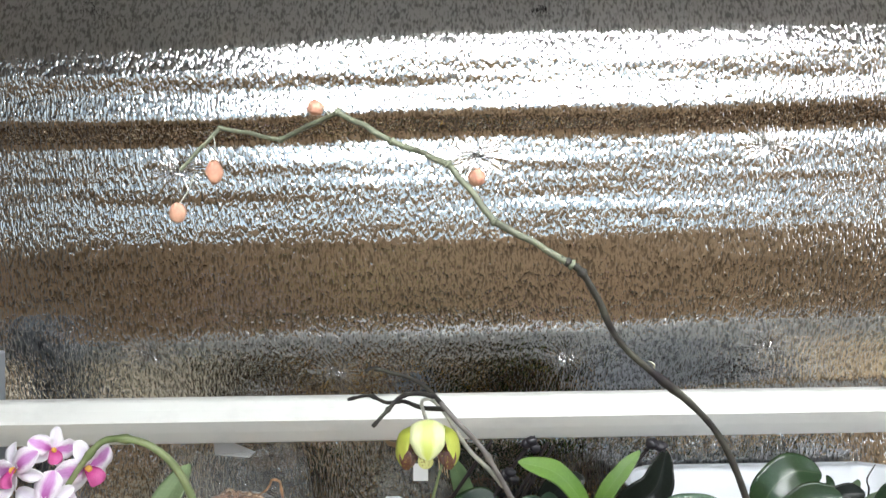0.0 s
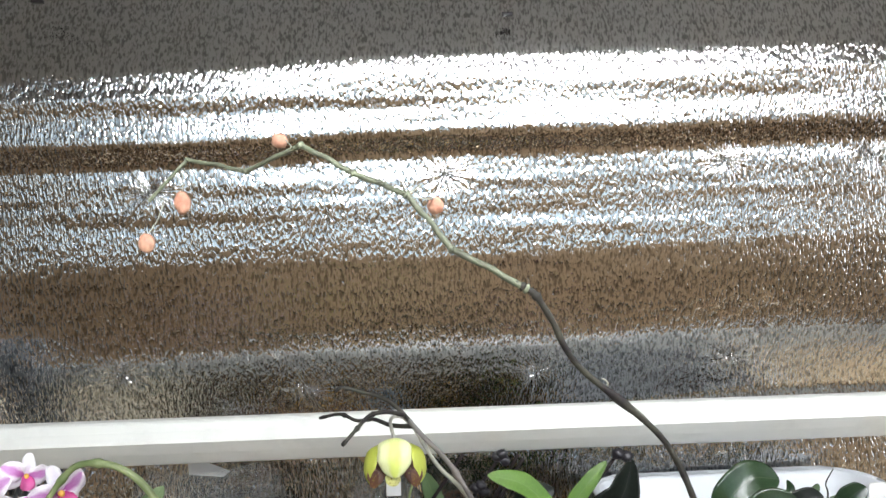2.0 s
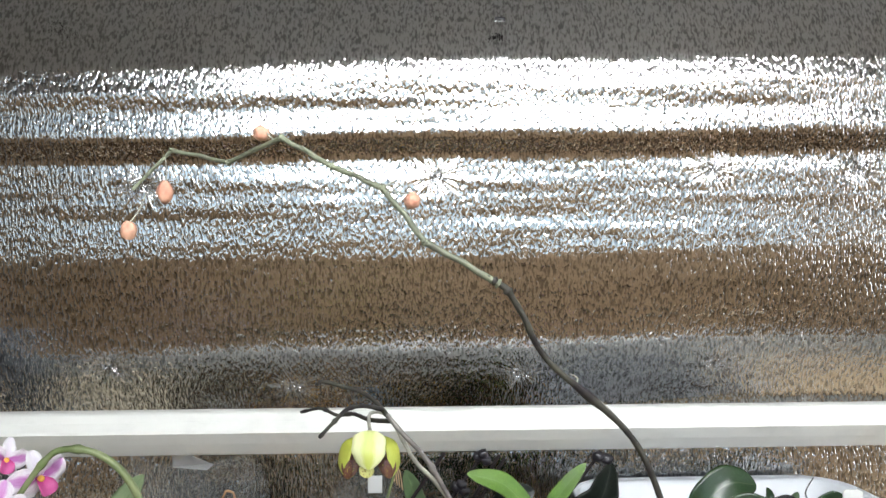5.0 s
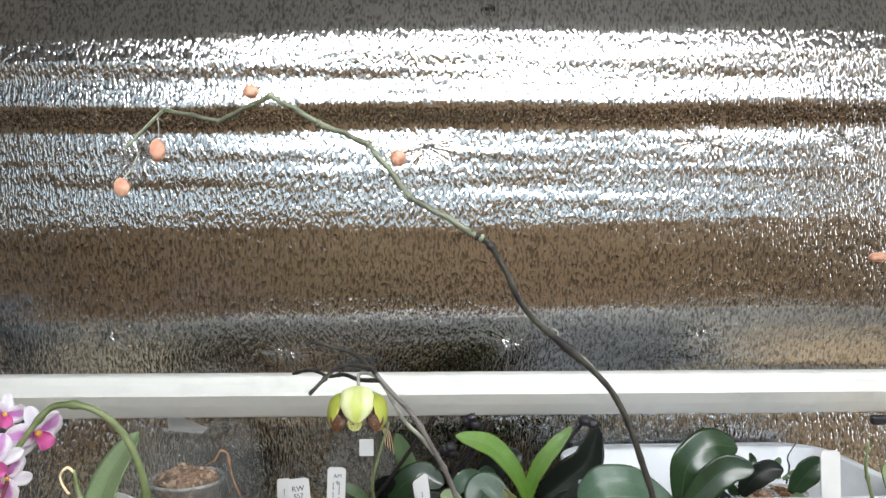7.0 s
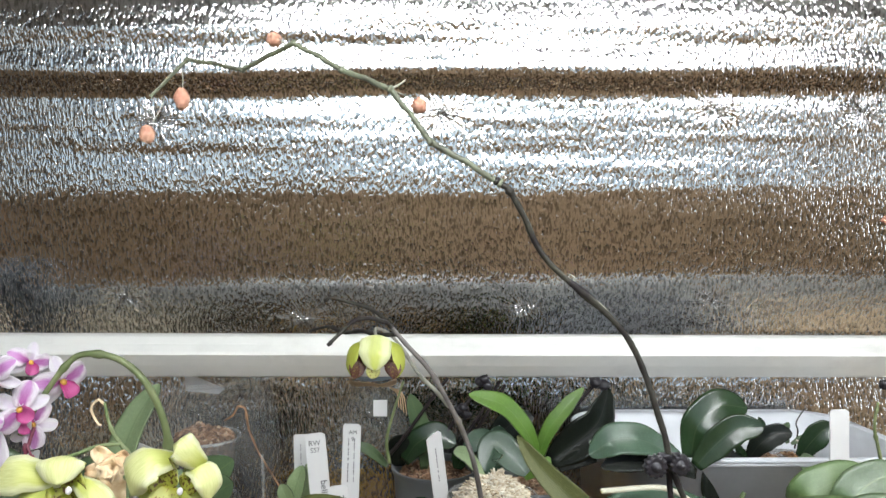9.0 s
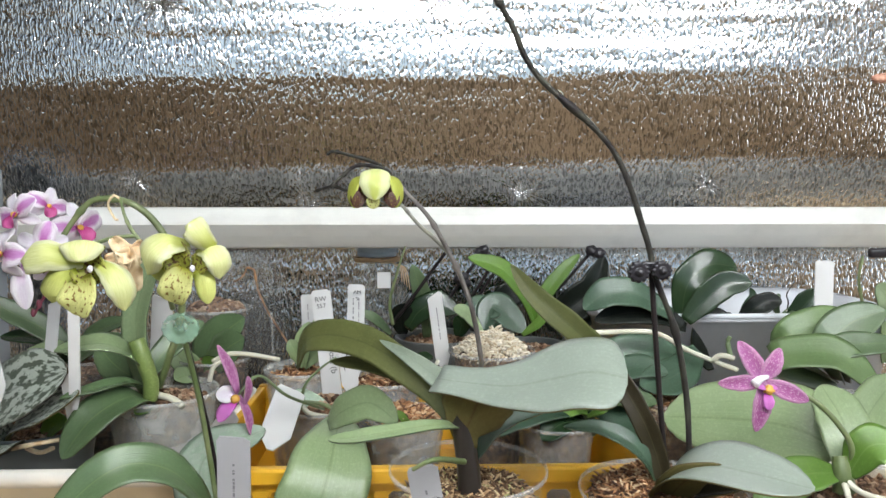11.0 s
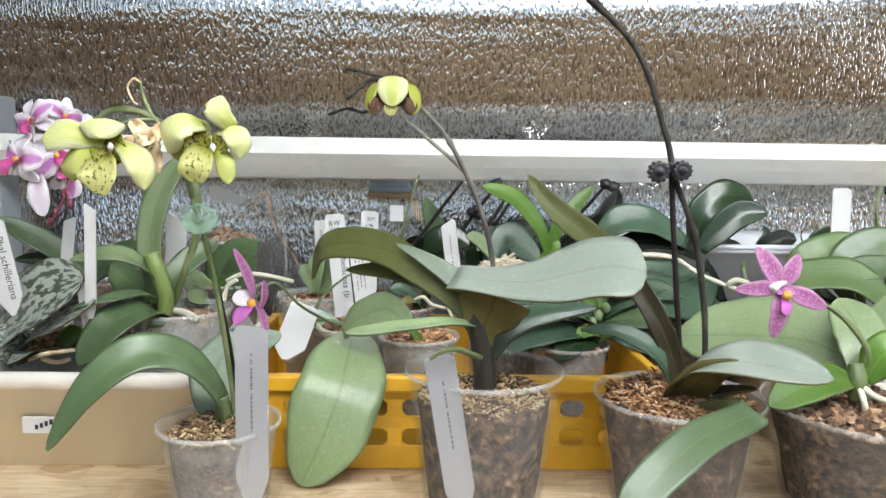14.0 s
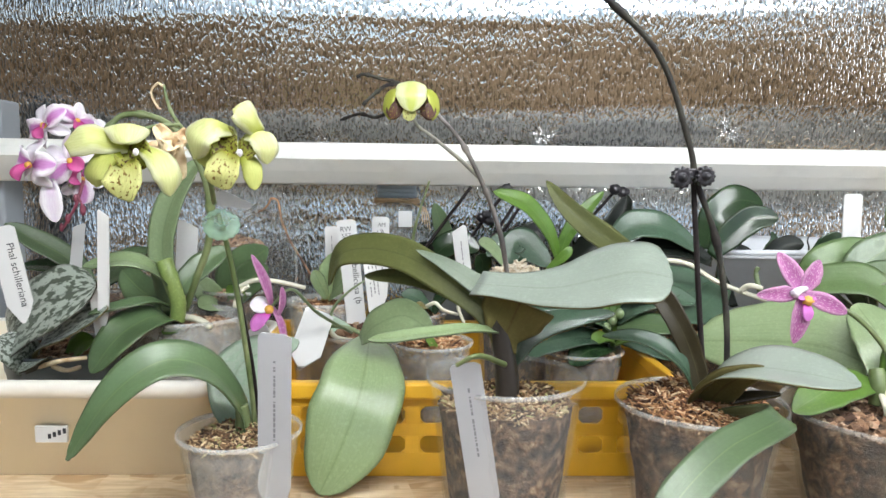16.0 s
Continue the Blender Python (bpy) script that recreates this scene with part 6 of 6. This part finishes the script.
for pts, w, m_, fc in (
        (((0.1130, 0.8850, 0.1400), (0.1130, 0.8800, 0.1720), (0.1050, 0.8780, 0.1990), (0.0970, 0.8760, 0.2230)), 0.02, LEAF_MID, (0.2, -0.95, 0.1)),
        (((0.0920, 0.8720, 0.1520), (0.1050, 0.8680, 0.1720), (0.1250, 0.8660, 0.1810), (0.1460, 0.8640, 0.1720)), 0.03, LEAF_DARK, (0.0, -0.85, 0.5)),
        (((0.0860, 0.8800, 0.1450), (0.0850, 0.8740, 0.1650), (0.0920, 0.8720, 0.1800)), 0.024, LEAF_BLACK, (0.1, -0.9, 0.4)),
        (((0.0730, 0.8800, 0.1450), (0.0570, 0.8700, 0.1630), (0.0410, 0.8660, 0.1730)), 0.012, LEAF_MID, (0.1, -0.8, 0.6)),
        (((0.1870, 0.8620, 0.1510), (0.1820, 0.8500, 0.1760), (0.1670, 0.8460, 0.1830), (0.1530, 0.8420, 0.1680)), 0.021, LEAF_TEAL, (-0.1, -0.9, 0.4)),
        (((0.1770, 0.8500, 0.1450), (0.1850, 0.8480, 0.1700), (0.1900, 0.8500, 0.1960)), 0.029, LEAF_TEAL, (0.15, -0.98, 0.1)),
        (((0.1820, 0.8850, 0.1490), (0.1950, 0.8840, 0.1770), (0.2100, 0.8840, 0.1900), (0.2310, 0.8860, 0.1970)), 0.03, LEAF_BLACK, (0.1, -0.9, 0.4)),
        (((0.1480, 0.8720, 0.1440), (0.1510, 0.8680, 0.1580), (0.1450, 0.8660, 0.1670)), 0.02, LEAF_DARK, (-0.1, -0.9, 0.4))):
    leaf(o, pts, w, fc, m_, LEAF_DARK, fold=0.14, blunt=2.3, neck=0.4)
for pts in (((0.0730, 0.8680, 0.1570), (0.0920, 0.8680, 0.1800), (0.1160, 0.8700, 0.2130), (0.1370, 0.8720, 0.2410)), ((0.1300, 0.8680, 0.1750), (0.1540, 0.8720, 0.2090), (0.1780, 0.8760, 0.2390)), ((0.1510, 0.8720, 0.1710), (0.1740, 0.8760, 0.2040), (0.1940, 0.8800, 0.2360)), ((0.1610, 0.8760, 0.1730), (0.1800, 0.8800, 0.2010), (0.2000, 0.8840, 0.2310))):
    stem(o, pts, 0.0021, 0.0019, BLACK_STICK, "support_stick", "dark support stick", 14, 7)
for pos in ((0.1520, 0.8650, 0.2070), (0.1750, 0.8700, 0.2360)):
    for k, (dx, dz) in enumerate(((-0.004, 0.001), (0.004, -0.003), (0.001, 0.004))):
        part("stick_clip", ball_bm(Vector(pos) + Vector((dx, -0.001 * k, dz)), 0.0056, (1.0, 0.7, 0.9), 12, 0.5), BLACK_CLIP, o, "small dark clip")
stem(o, ((0.0780, 0.8220, 0.1660), (0.0750, 0.8220, 0.1890), (0.0820, 0.8220, 0.2180), (0.0910, 0.8260, 0.2470)), 0.0019, 0.0010, SPIKE_GREEN, "young_spike", "young green spike", 20, 7)

o = root("potted_orchid", (0.255, 0.82, 0.0251), "orchid with two upright fresh green leaves and a blackened curled leaf", "orchid", "potted orchids")
pot(o, 0.222, 0.845, 0.0251, 0.140, 0.040, CHIP_BARK, GREY_PLASTIC, 0.92, 90, 0.0045, 1.6, 45)
leaf(o, ((0.2280, 0.8360, 0.1630), (0.2150, 0.8260, 0.1950), (0.1900, 0.8180, 0.2240), (0.1550, 0.8100, 0.2370)), 0.0215, (0.30, -0.80, 0.50), LEAF_FRESH, LEAF_FRESH, fold=0.2, taper=0.58, neck=0.4, blunt=2.3)
leaf(o, ((0.2280, 0.8360, 0.1630), (0.2370, 0.8340, 0.1930), (0.2550, 0.8340, 0.2180), (0.2740, 0.8360, 0.2380)), 0.0165, (-0.4, -0.85, 0.3), LEAF_FRESH, LEAF_FRESH, fold=0.2, taper=0.5, neck=0.45, blunt=2.0)
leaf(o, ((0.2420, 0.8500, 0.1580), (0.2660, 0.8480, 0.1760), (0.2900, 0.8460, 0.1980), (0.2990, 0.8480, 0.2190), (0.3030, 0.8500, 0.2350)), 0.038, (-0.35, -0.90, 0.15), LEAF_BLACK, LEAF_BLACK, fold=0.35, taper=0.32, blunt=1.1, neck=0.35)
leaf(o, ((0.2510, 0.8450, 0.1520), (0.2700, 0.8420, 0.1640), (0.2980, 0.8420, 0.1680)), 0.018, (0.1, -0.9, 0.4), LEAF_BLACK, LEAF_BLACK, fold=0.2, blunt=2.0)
stem(o, ((0.2220, 0.8460, 0.1730), (0.2580, 0.8520, 0.2020), (0.2920, 0.8580, 0.2390)), 0.0019, 0.0018, BLACK_STICK, "support_stick", "dark support stick", 12, 7)
for dx, dz in ((-0.005, 0.001), (0.004, -0.002)):
    part("stick_clip", ball_bm(Vector((0.2950, 0.8520, 0.2390)) + Vector((dx, 0, dz)), 0.0062, (1.0, 0.8, 0.9), 12, 0.5), BLACK_CLIP, o, "small dark clip")

# glossy dark plant with big oval leaves
o = root("potted_orchid", (0.372, 0.80, 0.0251), "orchid with large glossy dark oval leaves in a clear pot", "orchid", "potted orchids")
pot(o, 0.338, 0.730, 0.0251, 0.118, 0.044, CHIP_RUST, POT_CLEAR, 0.9, 140, 0.0048, 1.9, 47)
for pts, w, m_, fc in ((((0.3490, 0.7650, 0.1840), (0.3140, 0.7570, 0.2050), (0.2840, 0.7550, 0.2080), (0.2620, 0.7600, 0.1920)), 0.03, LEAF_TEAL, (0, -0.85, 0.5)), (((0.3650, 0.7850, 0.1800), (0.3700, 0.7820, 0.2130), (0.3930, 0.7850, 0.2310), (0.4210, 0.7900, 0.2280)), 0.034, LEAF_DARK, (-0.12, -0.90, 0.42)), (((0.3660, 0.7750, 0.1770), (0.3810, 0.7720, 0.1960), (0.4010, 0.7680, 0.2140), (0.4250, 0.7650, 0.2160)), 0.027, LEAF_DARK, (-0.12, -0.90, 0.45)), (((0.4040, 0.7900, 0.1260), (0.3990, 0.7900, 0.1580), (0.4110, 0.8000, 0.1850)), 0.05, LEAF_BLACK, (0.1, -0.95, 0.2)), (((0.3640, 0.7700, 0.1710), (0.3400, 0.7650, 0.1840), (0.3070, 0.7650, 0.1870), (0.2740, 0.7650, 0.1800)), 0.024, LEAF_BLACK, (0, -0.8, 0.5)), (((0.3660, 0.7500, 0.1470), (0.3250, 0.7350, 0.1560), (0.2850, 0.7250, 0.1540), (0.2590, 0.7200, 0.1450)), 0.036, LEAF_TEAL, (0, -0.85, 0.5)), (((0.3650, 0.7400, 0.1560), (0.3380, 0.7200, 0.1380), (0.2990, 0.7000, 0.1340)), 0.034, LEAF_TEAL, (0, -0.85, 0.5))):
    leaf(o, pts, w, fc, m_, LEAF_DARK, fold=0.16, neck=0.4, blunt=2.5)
stem(o, ((0.257, 0.700, 0.181), (0.314, 0.715, 0.178), (0.345, 0.720, 0.162), (0.369, 0.715, 0.152), (0.385, 0.700, 0.147)), 0.0024, 0.0022, ROOT, "root", "long pale aerial root", 30, 7, wobble=0.0003)
stem(o, ((0.369, 0.715, 0.152), (0.374, 0.710, 0.158), (0.384, 0.705, 0.156)), 0.0030, 0.0024, ROOT, "root", "stubby pale root", 10, 7)
stem(o, ((0.384, 0.710, 0.153), (0.382, 0.715, 0.168), (0.384, 0.715, 0.174)), 0.0024, 0.0020, LEAF_LIGHT, "root", "green-tipped root", 10, 7)

# plants before and in the tub
o = root("potted_orchid", (0.475, 0.80, 0.0251), "orchid with broad light green leaves in a clear pot", "orchid", "potted orchids")
pot(o, 0.490, 0.712, 0.0295, 0.115, 0.044, CHIP_BARK, POT_CLEAR, 0.9, 110, 0.0045, 1.6, 49)
for pts, w, m_ in ((((0.4870, 0.7300, 0.1300), (0.4350, 0.7100, 0.1640), (0.4510, 0.7050, 0.1840), (0.4890, 0.7100, 0.1950)), 0.036, LEAF_SOFT), (((0.4870, 0.7200, 0.1240), (0.4120, 0.6900, 0.1570), (0.4370, 0.6750, 0.1690), (0.4600, 0.6650, 0.1640), (0.4830, 0.6550, 0.1380)), 0.034, LEAF_SOFT), (((0.4910, 0.7200, 0.1320), (0.4600, 0.6900, 0.1670), (0.4760, 0.6900, 0.1890), (0.5070, 0.6900, 0.2010)), 0.036, LEAF_MID), (((0.4910, 0.7200, 0.1320), (0.4590, 0.6800, 0.1680), (0.4800, 0.6750, 0.1750), (0.5090, 0.6750, 0.1750)), 0.024, LEAF_MID), (((0.4770, 0.7400, 0.1280), (0.4800, 0.7800, 0.1710), (0.4710, 0.7900, 0.1800)), 0.02, LEAF_MID)):
    leaf(o, pts, w, (0, -0.75, 0.7), m_, LEAF_MID, fold=0.14, blunt=2.4, neck=0.4)
o = root("seedling_pot", (0.485, 0.888, 0.0305), "small dark-leaved seedling in a milky pot inside the white tub", "seedling", "potted orchids")
pot(o, 0.4850, 0.888, 0.0305, 0.1520, 0.0230, CHIP_BARK, POT_MILKY, 0.95, 90, 0.0040, 1.5, 51)
for pts, w, m_ in ((((0.4680, 0.8820, 0.1510), (0.4770, 0.8760, 0.1680), (0.4920, 0.8720, 0.1800), (0.5090, 0.8700, 0.1820)), 0.024, LEAF_BLACK), (((0.4690, 0.8840, 0.1510), (0.4740, 0.8860, 0.1700), (0.4850, 0.8900, 0.1840), (0.4830, 0.8920, 0.1940)), 0.009, LEAF_DARK), (((0.4680, 0.8840, 0.1510), (0.4570, 0.8800, 0.1580), (0.4510, 0.8780, 0.1680)), 0.012, LEAF_DARK)):
    leaf(o, pts, w, (0, -0.85, 0.55), m_, LEAF_DARK, fold=0.2, blunt=2.1)
o = root("seedling_pot", (0.534, 0.915, 0.0305), "small seedling with a bare twig in a milky pot", "seedling", "potted orchids")
pot(o, 0.5340, 0.915, 0.0305, 0.1440, 0.0225, CHIP_RUST, POT_MILKY, 0.95, 90, 0.0040, 1.9, 52)
for pts, w, m_ in ((((0.5230, 0.9050, 0.1610), (0.5160, 0.9000, 0.1750), (0.5210, 0.9000, 0.1860)), 0.01, LEAF_MID), (((0.5270, 0.9050, 0.1600), (0.5380, 0.9000, 0.1680), (0.5490, 0.8960, 0.1720)), 0.008, LEAF_MID), (((0.5230, 0.8800, 0.1530), (0.5300, 0.8720, 0.1700), (0.5400, 0.8680, 0.1840), (0.5520, 0.8660, 0.1920)), 0.025, LEAF_DARK)):
    leaf(o, pts, w, (0, -0.85, 0.55), m_, LEAF_DARK, fold=0.2, blunt=2.1)
stem(o, ((0.5310, 0.9050, 0.1550), (0.5340, 0.9040, 0.1740), (0.5320, 0.9040, 0.1850), (0.5410, 0.9040, 0.2000)), 0.0011, 0.0006, SPIKE_DARK, "twig", "thin bare dark twig", 16, 6, nodes=(0.4, 0.7))
stem(o, ((0.5300, 0.9000, 0.1660), (0.5370, 0.8950, 0.1630), (0.5420, 0.8930, 0.1560)), 0.0009, 0.0006, ROOT, "root", "thin pale root", 10, 6)
o = root("potted_orchid", (0.60, 0.80, 0.0251), "orchid with a thin green spike and hanging leaves", "orchid", "potted orchids")
pot(o, 0.551, 0.838, 0.0305, 0.120, 0.036, CHIP_BARK, POT_CLEAR, 0.9, 80, 0.0045, 1.5, 53)
stem(o, ((0.543, 0.760, 0.147), (0.528, 0.755, 0.196), (0.520, 0.750, 0.221), (0.523, 0.750, 0.243)), 0.0018, 0.0012, SPIKE_GREEN, "young_spike", "thin green spike", 20, 7, nodes=(0.5, 0.9))
stem(o, ((0.587, 0.800, 0.141), (0.599, 0.780, 0.353), (0.576, 0.770, 0.401), (0.542, 0.760, 0.411)), 0.0018, 0.0012, SPIKE_GREEN, "flower_spike", "", 24, 7)
part("bud", ball_bm((0.538, 0.760, 0.409), 0.006, (1.5, 0.8, 0.8), 12, 0.4), BUD, o, "orange-green opening bud")
for pts, w in ((((0.582, 0.800, 0.129), (0.577, 0.790, 0.188), (0.560, 0.785, 0.211)), 0.03), (((0.582, 0.800, 0.129), (0.601, 0.790, 0.172), (0.632, 0.785, 0.173)), 0.04)):
    leaf(o, pts, w, (0, -0.8, 0.6), LEAF_LIGHT, LEAF_MID)
bm = bmesh.new()
box_bm(bm, Vector((0.598, 0.860, 0.237)) - Vector((0, 0.004, 0.006)), Vector((0.635, 0.860, 0.237)) + Vector((0, 0.004, 0.0045)), 0.003)
tagged(finish("rail_clamp", bm, BLACK_CLIP), "dark clamp under the white crossbar", "clamp")

# small mossy pot with a dead twig
o = root("plant_pot", (-0.035, 0.80, 0.0285), "clear pot of moss with a bent dry twig and fleshy leaves", "pot", "potted orchids")
pot(o, -0.012, 0.800, 0.0285, 0.128, 0.036, CHIP_RUST, POT_WHITE, 0.9, 100, 0.0045, 1.9, 55)
stem(o, ((-0.022, 0.800, 0.144), (-0.026, 0.800, 0.152), (-0.040, 0.800, 0.175), (-0.046, 0.800, 0.185), (-0.054, 0.800, 0.204), (-0.055, 0.800, 0.207), (-0.057, 0.800, 0.219), (-0.058, 0.800, 0.225), (-0.060, 0.800, 0.227), (-0.065, 0.800, 0.228), (-0.066, 0.800, 0.226), (-0.070, 0.800, 0.219), (-0.078, 0.800, 0.214)), 0.0011, 0.0009, TWIG, "dry_twig", "bent dry brown twig", 24, 6, nodes=(0.5, 0.7))
stem(o, ((-0.039, 0.790, 0.136), (-0.039, 0.790, 0.164), (-0.040, 0.790, 0.185)), 0.0014, 0.0014, POT_MILKY, "clear_stick", "clear plastic stick", 8, 6)
for pts, w in ((((-0.009, 0.790, 0.130), (-0.008, 0.785, 0.153), (-0.001, 0.785, 0.176)), 0.018), (((-0.009, 0.790, 0.130), (0.008, 0.785, 0.154), (0.006, 0.785, 0.181)), 0.02), (((-0.009, 0.790, 0.130), (-0.016, 0.785, 0.148), (-0.021, 0.785, 0.159)), 0.014)):
    leaf(o, pts, w, (-0.2, -0.9, 0.3), LEAF_LIGHT, LEAF_MID, fold=0.3)

# ---------------------------------------------------------------- glass jars
jx, jy, _ = (-0.128, 0.905, 0.198)
jar = root("glass_jar", (jx, jy, BOARD + 0.0006), "large clear glass jar with a small pot inside", "jar")
R = 0.082
part("jar_wall", lathe_bm([(R * 0.9, BOARD + 0.0006), (R, BOARD + 0.006), (R, 0.15), (R * 0.98, 0.19), (R * 0.86, 0.222), (R * 0.7, 0.234)], 48, (jx, jy)), GLASS, jar, "clear curved glass")
part("jar_rim", lathe_bm([(R * 0.66, 0.2335), (R * 0.69, 0.2325), (R * 0.71, 0.2352), (R * 0.70, 0.2378), (R * 0.67, 0.2380), (R * 0.66, 0.2335)], 48, (jx, jy)), GLASS, jar, "rounded glass rim")
ip = root("plant_pot", (jx, jy, 0.0335), "small milky pot with dark bark inside the glass jar", "pot", "potted orchids")
ix, iy, iz = (-0.125, 0.900, 0.177)
pot(ip, ix, iy - 0.002, 0.0330, iz - 0.004, 0.036, CHIP_BARK, POT_CLEAR, 0.98, 130, 0.0055, 1.5, 57, dome=0.008)
lb2 = [(-0.1550, 0.9250, 0.2310), (-0.1460, 0.9250, 0.2330), (-0.1120, 0.9300, 0.2170), (-0.1190, 0.9300, 0.2110), (-0.1540, 0.9250, 0.2160)]
lb = bmesh.new()
fr = [lb.verts.new(p) for p in lb2]
bk = [lb.verts.new(Vector(p) + Vector((0, 0.0007, 0))) for p in lb2]
lb.faces.new(fr)
lb.faces.new(bk[::-1])
for i in range(5):
    lb.faces.new((fr[i], bk[i], bk[(i + 1) % 5], fr[(i + 1) % 5]))
tagged(finish("paper_scrap", lb, PAPER, None, "", False), "scrap of white plastic hanging under the crossbar", "label")

fx, fy = 0.0535, 0.948
fk = root("glass_flask", (fx, fy, BOARD + 0.0006), "clear glass flask with a blue-grey neck band and raffia", "flask")
part("flask_wall", lathe_bm([(0.047, BOARD + 0.0006), (0.054, BOARD + 0.01), (0.054, 0.10), (0.050, 0.14), (0.036, 0.185), (0.024, 0.205), (0.0222, 0.246)], 44, (fx, fy)), GLASS, fk, "clear glass flask")
part("neck_band", lathe_bm([(0.0226, 0.2265), (0.0236, 0.2272), (0.0236, 0.2312), (0.0230, 0.2319), (0.0236, 0.2326), (0.0236, 0.2366), (0.0230, 0.2373), (0.0236, 0.2380), (0.0236, 0.2425), (0.0226, 0.2432)], 36, (fx, fy)), FLASK_BAND, fk, "blue-grey band round the neck")
bm = bmesh.new()
rnd = random.Random(3)
ring_pts = []
for k in range(9):
    pts = [(fx + (0.0255 + 0.002 * rnd.random()) * math.cos(a), fy + (0.0255 + 0.002 * rnd.random()) * math.sin(a), 0.2205 + 0.005 * rnd.random()) for a in [j * math.tau / 12 + k for j in range(13)]]
    b2 = tube_bm(pts, (0.0008, 0.0008), 36, 5)
    tmp = bpy.data.meshes.new("tmp")
    b2.to_mesh(tmp)
    b2.free()
    bm.from_mesh(tmp)
    bpy.data.meshes.remove(tmp)
tagged(part("raffia_tie", bm, RAFFIA, fk, "pale raffia tie"), kind="stuff")
for k in range(4):
    part("raffia_end", tube_bm(((fx + 0.02, fy - 0.022, 0.220), (fx + 0.029 + 0.002 * k, fy - 0.03, 0.214), (fx + 0.031 + 0.003 * k, fy - 0.032, 0.199 - 0.003 * k)), (0.0008, 0.0006), 10, 5), RAFFIA, fk)
bm = bmesh.new()
p = Vector((0.0650, 0.8920, 0.2040))
box_bm(bm, p - Vector((0.0075, 0.0004, 0.0090)), p + Vector((0.0075, 0.0004, 0.0090)), 0.0003)
part("paper_label", bm, TAG_WHITE, fk, "small white paper label", False)

# ---------------------------------------------------------------- plant labels
label_tag((0.011, 0.775, 0.209), (0.026, 0.765, 0.075), 0.0185, (0, -1, 0.1), (("RW", 0.009, 0.0068, -0.001, False), ("557", 0.0155, 0.0060, -0.001, False), ("bellicosa (b", 0.062, 0.0085, 0.004, True)), 0, "white plant label printed with small black lettering", seed=1)
label_tag((0.043, 0.800, 0.211), (0.041, 0.795, 0.113), 0.0170, (0, -1, 0.1), (("AM", 0.008, 0.0055, 0.001, False), ("9", 0.0145, 0.0055, 0.001, False)), 2, "white plant label with printed rows in the crate", seed=4)
label_tag((0.039, 0.720, 0.180), (0.046, 0.720, 0.120), 0.0150, (0, -1, 0.1), (), 3, "white plant label covered with small print", seed=6)
label_tag((0.121, 0.800, 0.198), (0.131, 0.800, 0.122), 0.0150, (0.2, -1, 0.1), (), 1, "white plant label with a slanted top", cut=-0.35, seed=9)
label_tag((-0.006, 0.800, 0.201), (-0.004, 0.800, 0.134), 0.0130, (0.1, -1, 0.1), (), 1, "grey-white narrow plant label", seed=12)
label_tag((0.478, 0.735, 0.240), (0.480, 0.735, 0.102), 0.0172, (0, -1, 0.1), (), 0, "blank white plant label standing among leaves", seed=13)
label_tag((-0.161, 0.648, 0.222), (-0.167, 0.655, 0.124), 0.0088, (0, -1, 0.1), (), 0, "narrow blank white plant label", cut=0.5)
label_tag((-0.222, 0.737, 0.202), (-0.229, 0.735, 0.137), 0.0098, (0.3, -1, 0.1), (), 0, "narrow blank white plant label with a cut top", cut=-0.4)
label_tag((-0.172, 0.655, 0.157), (-0.169, 0.660, 0.111), 0.0100, (0.2, -1, 0.1), (), 0, "short narrow white plant label", cut=-0.3)
label_tag((-0.128, 0.745, 0.209), (-0.135, 0.750, 0.141), 0.0180, (0.3, -1, 0.1), (), 0, "broad white plant label behind a leaf", cut=0.3)
label_tag((-0.249, 0.665, 0.207), (-0.233, 0.665, 0.130), 0.0200, (0.1, -1, 0.1), (("Phal schilleriana", 0.040, 0.0082, 0.0035, True),), 0, "white plant label printed with a plant name", seed=14)
label_tag((-0.0010, 0.6900, 0.1380), (-0.0090, 0.6350, 0.1030), 0.0250, (0.1, -0.7, 0.7), (), 0, "broad blank white plant label leaning among roots", cut=0.2)
label_tag((-0.031, 0.620, 0.141), (-0.062, 0.630, 0.096), 0.0150, (0.1, -1, 0.35), (), 0, "blank white plant label leaning behind a flower", cut=0.3)
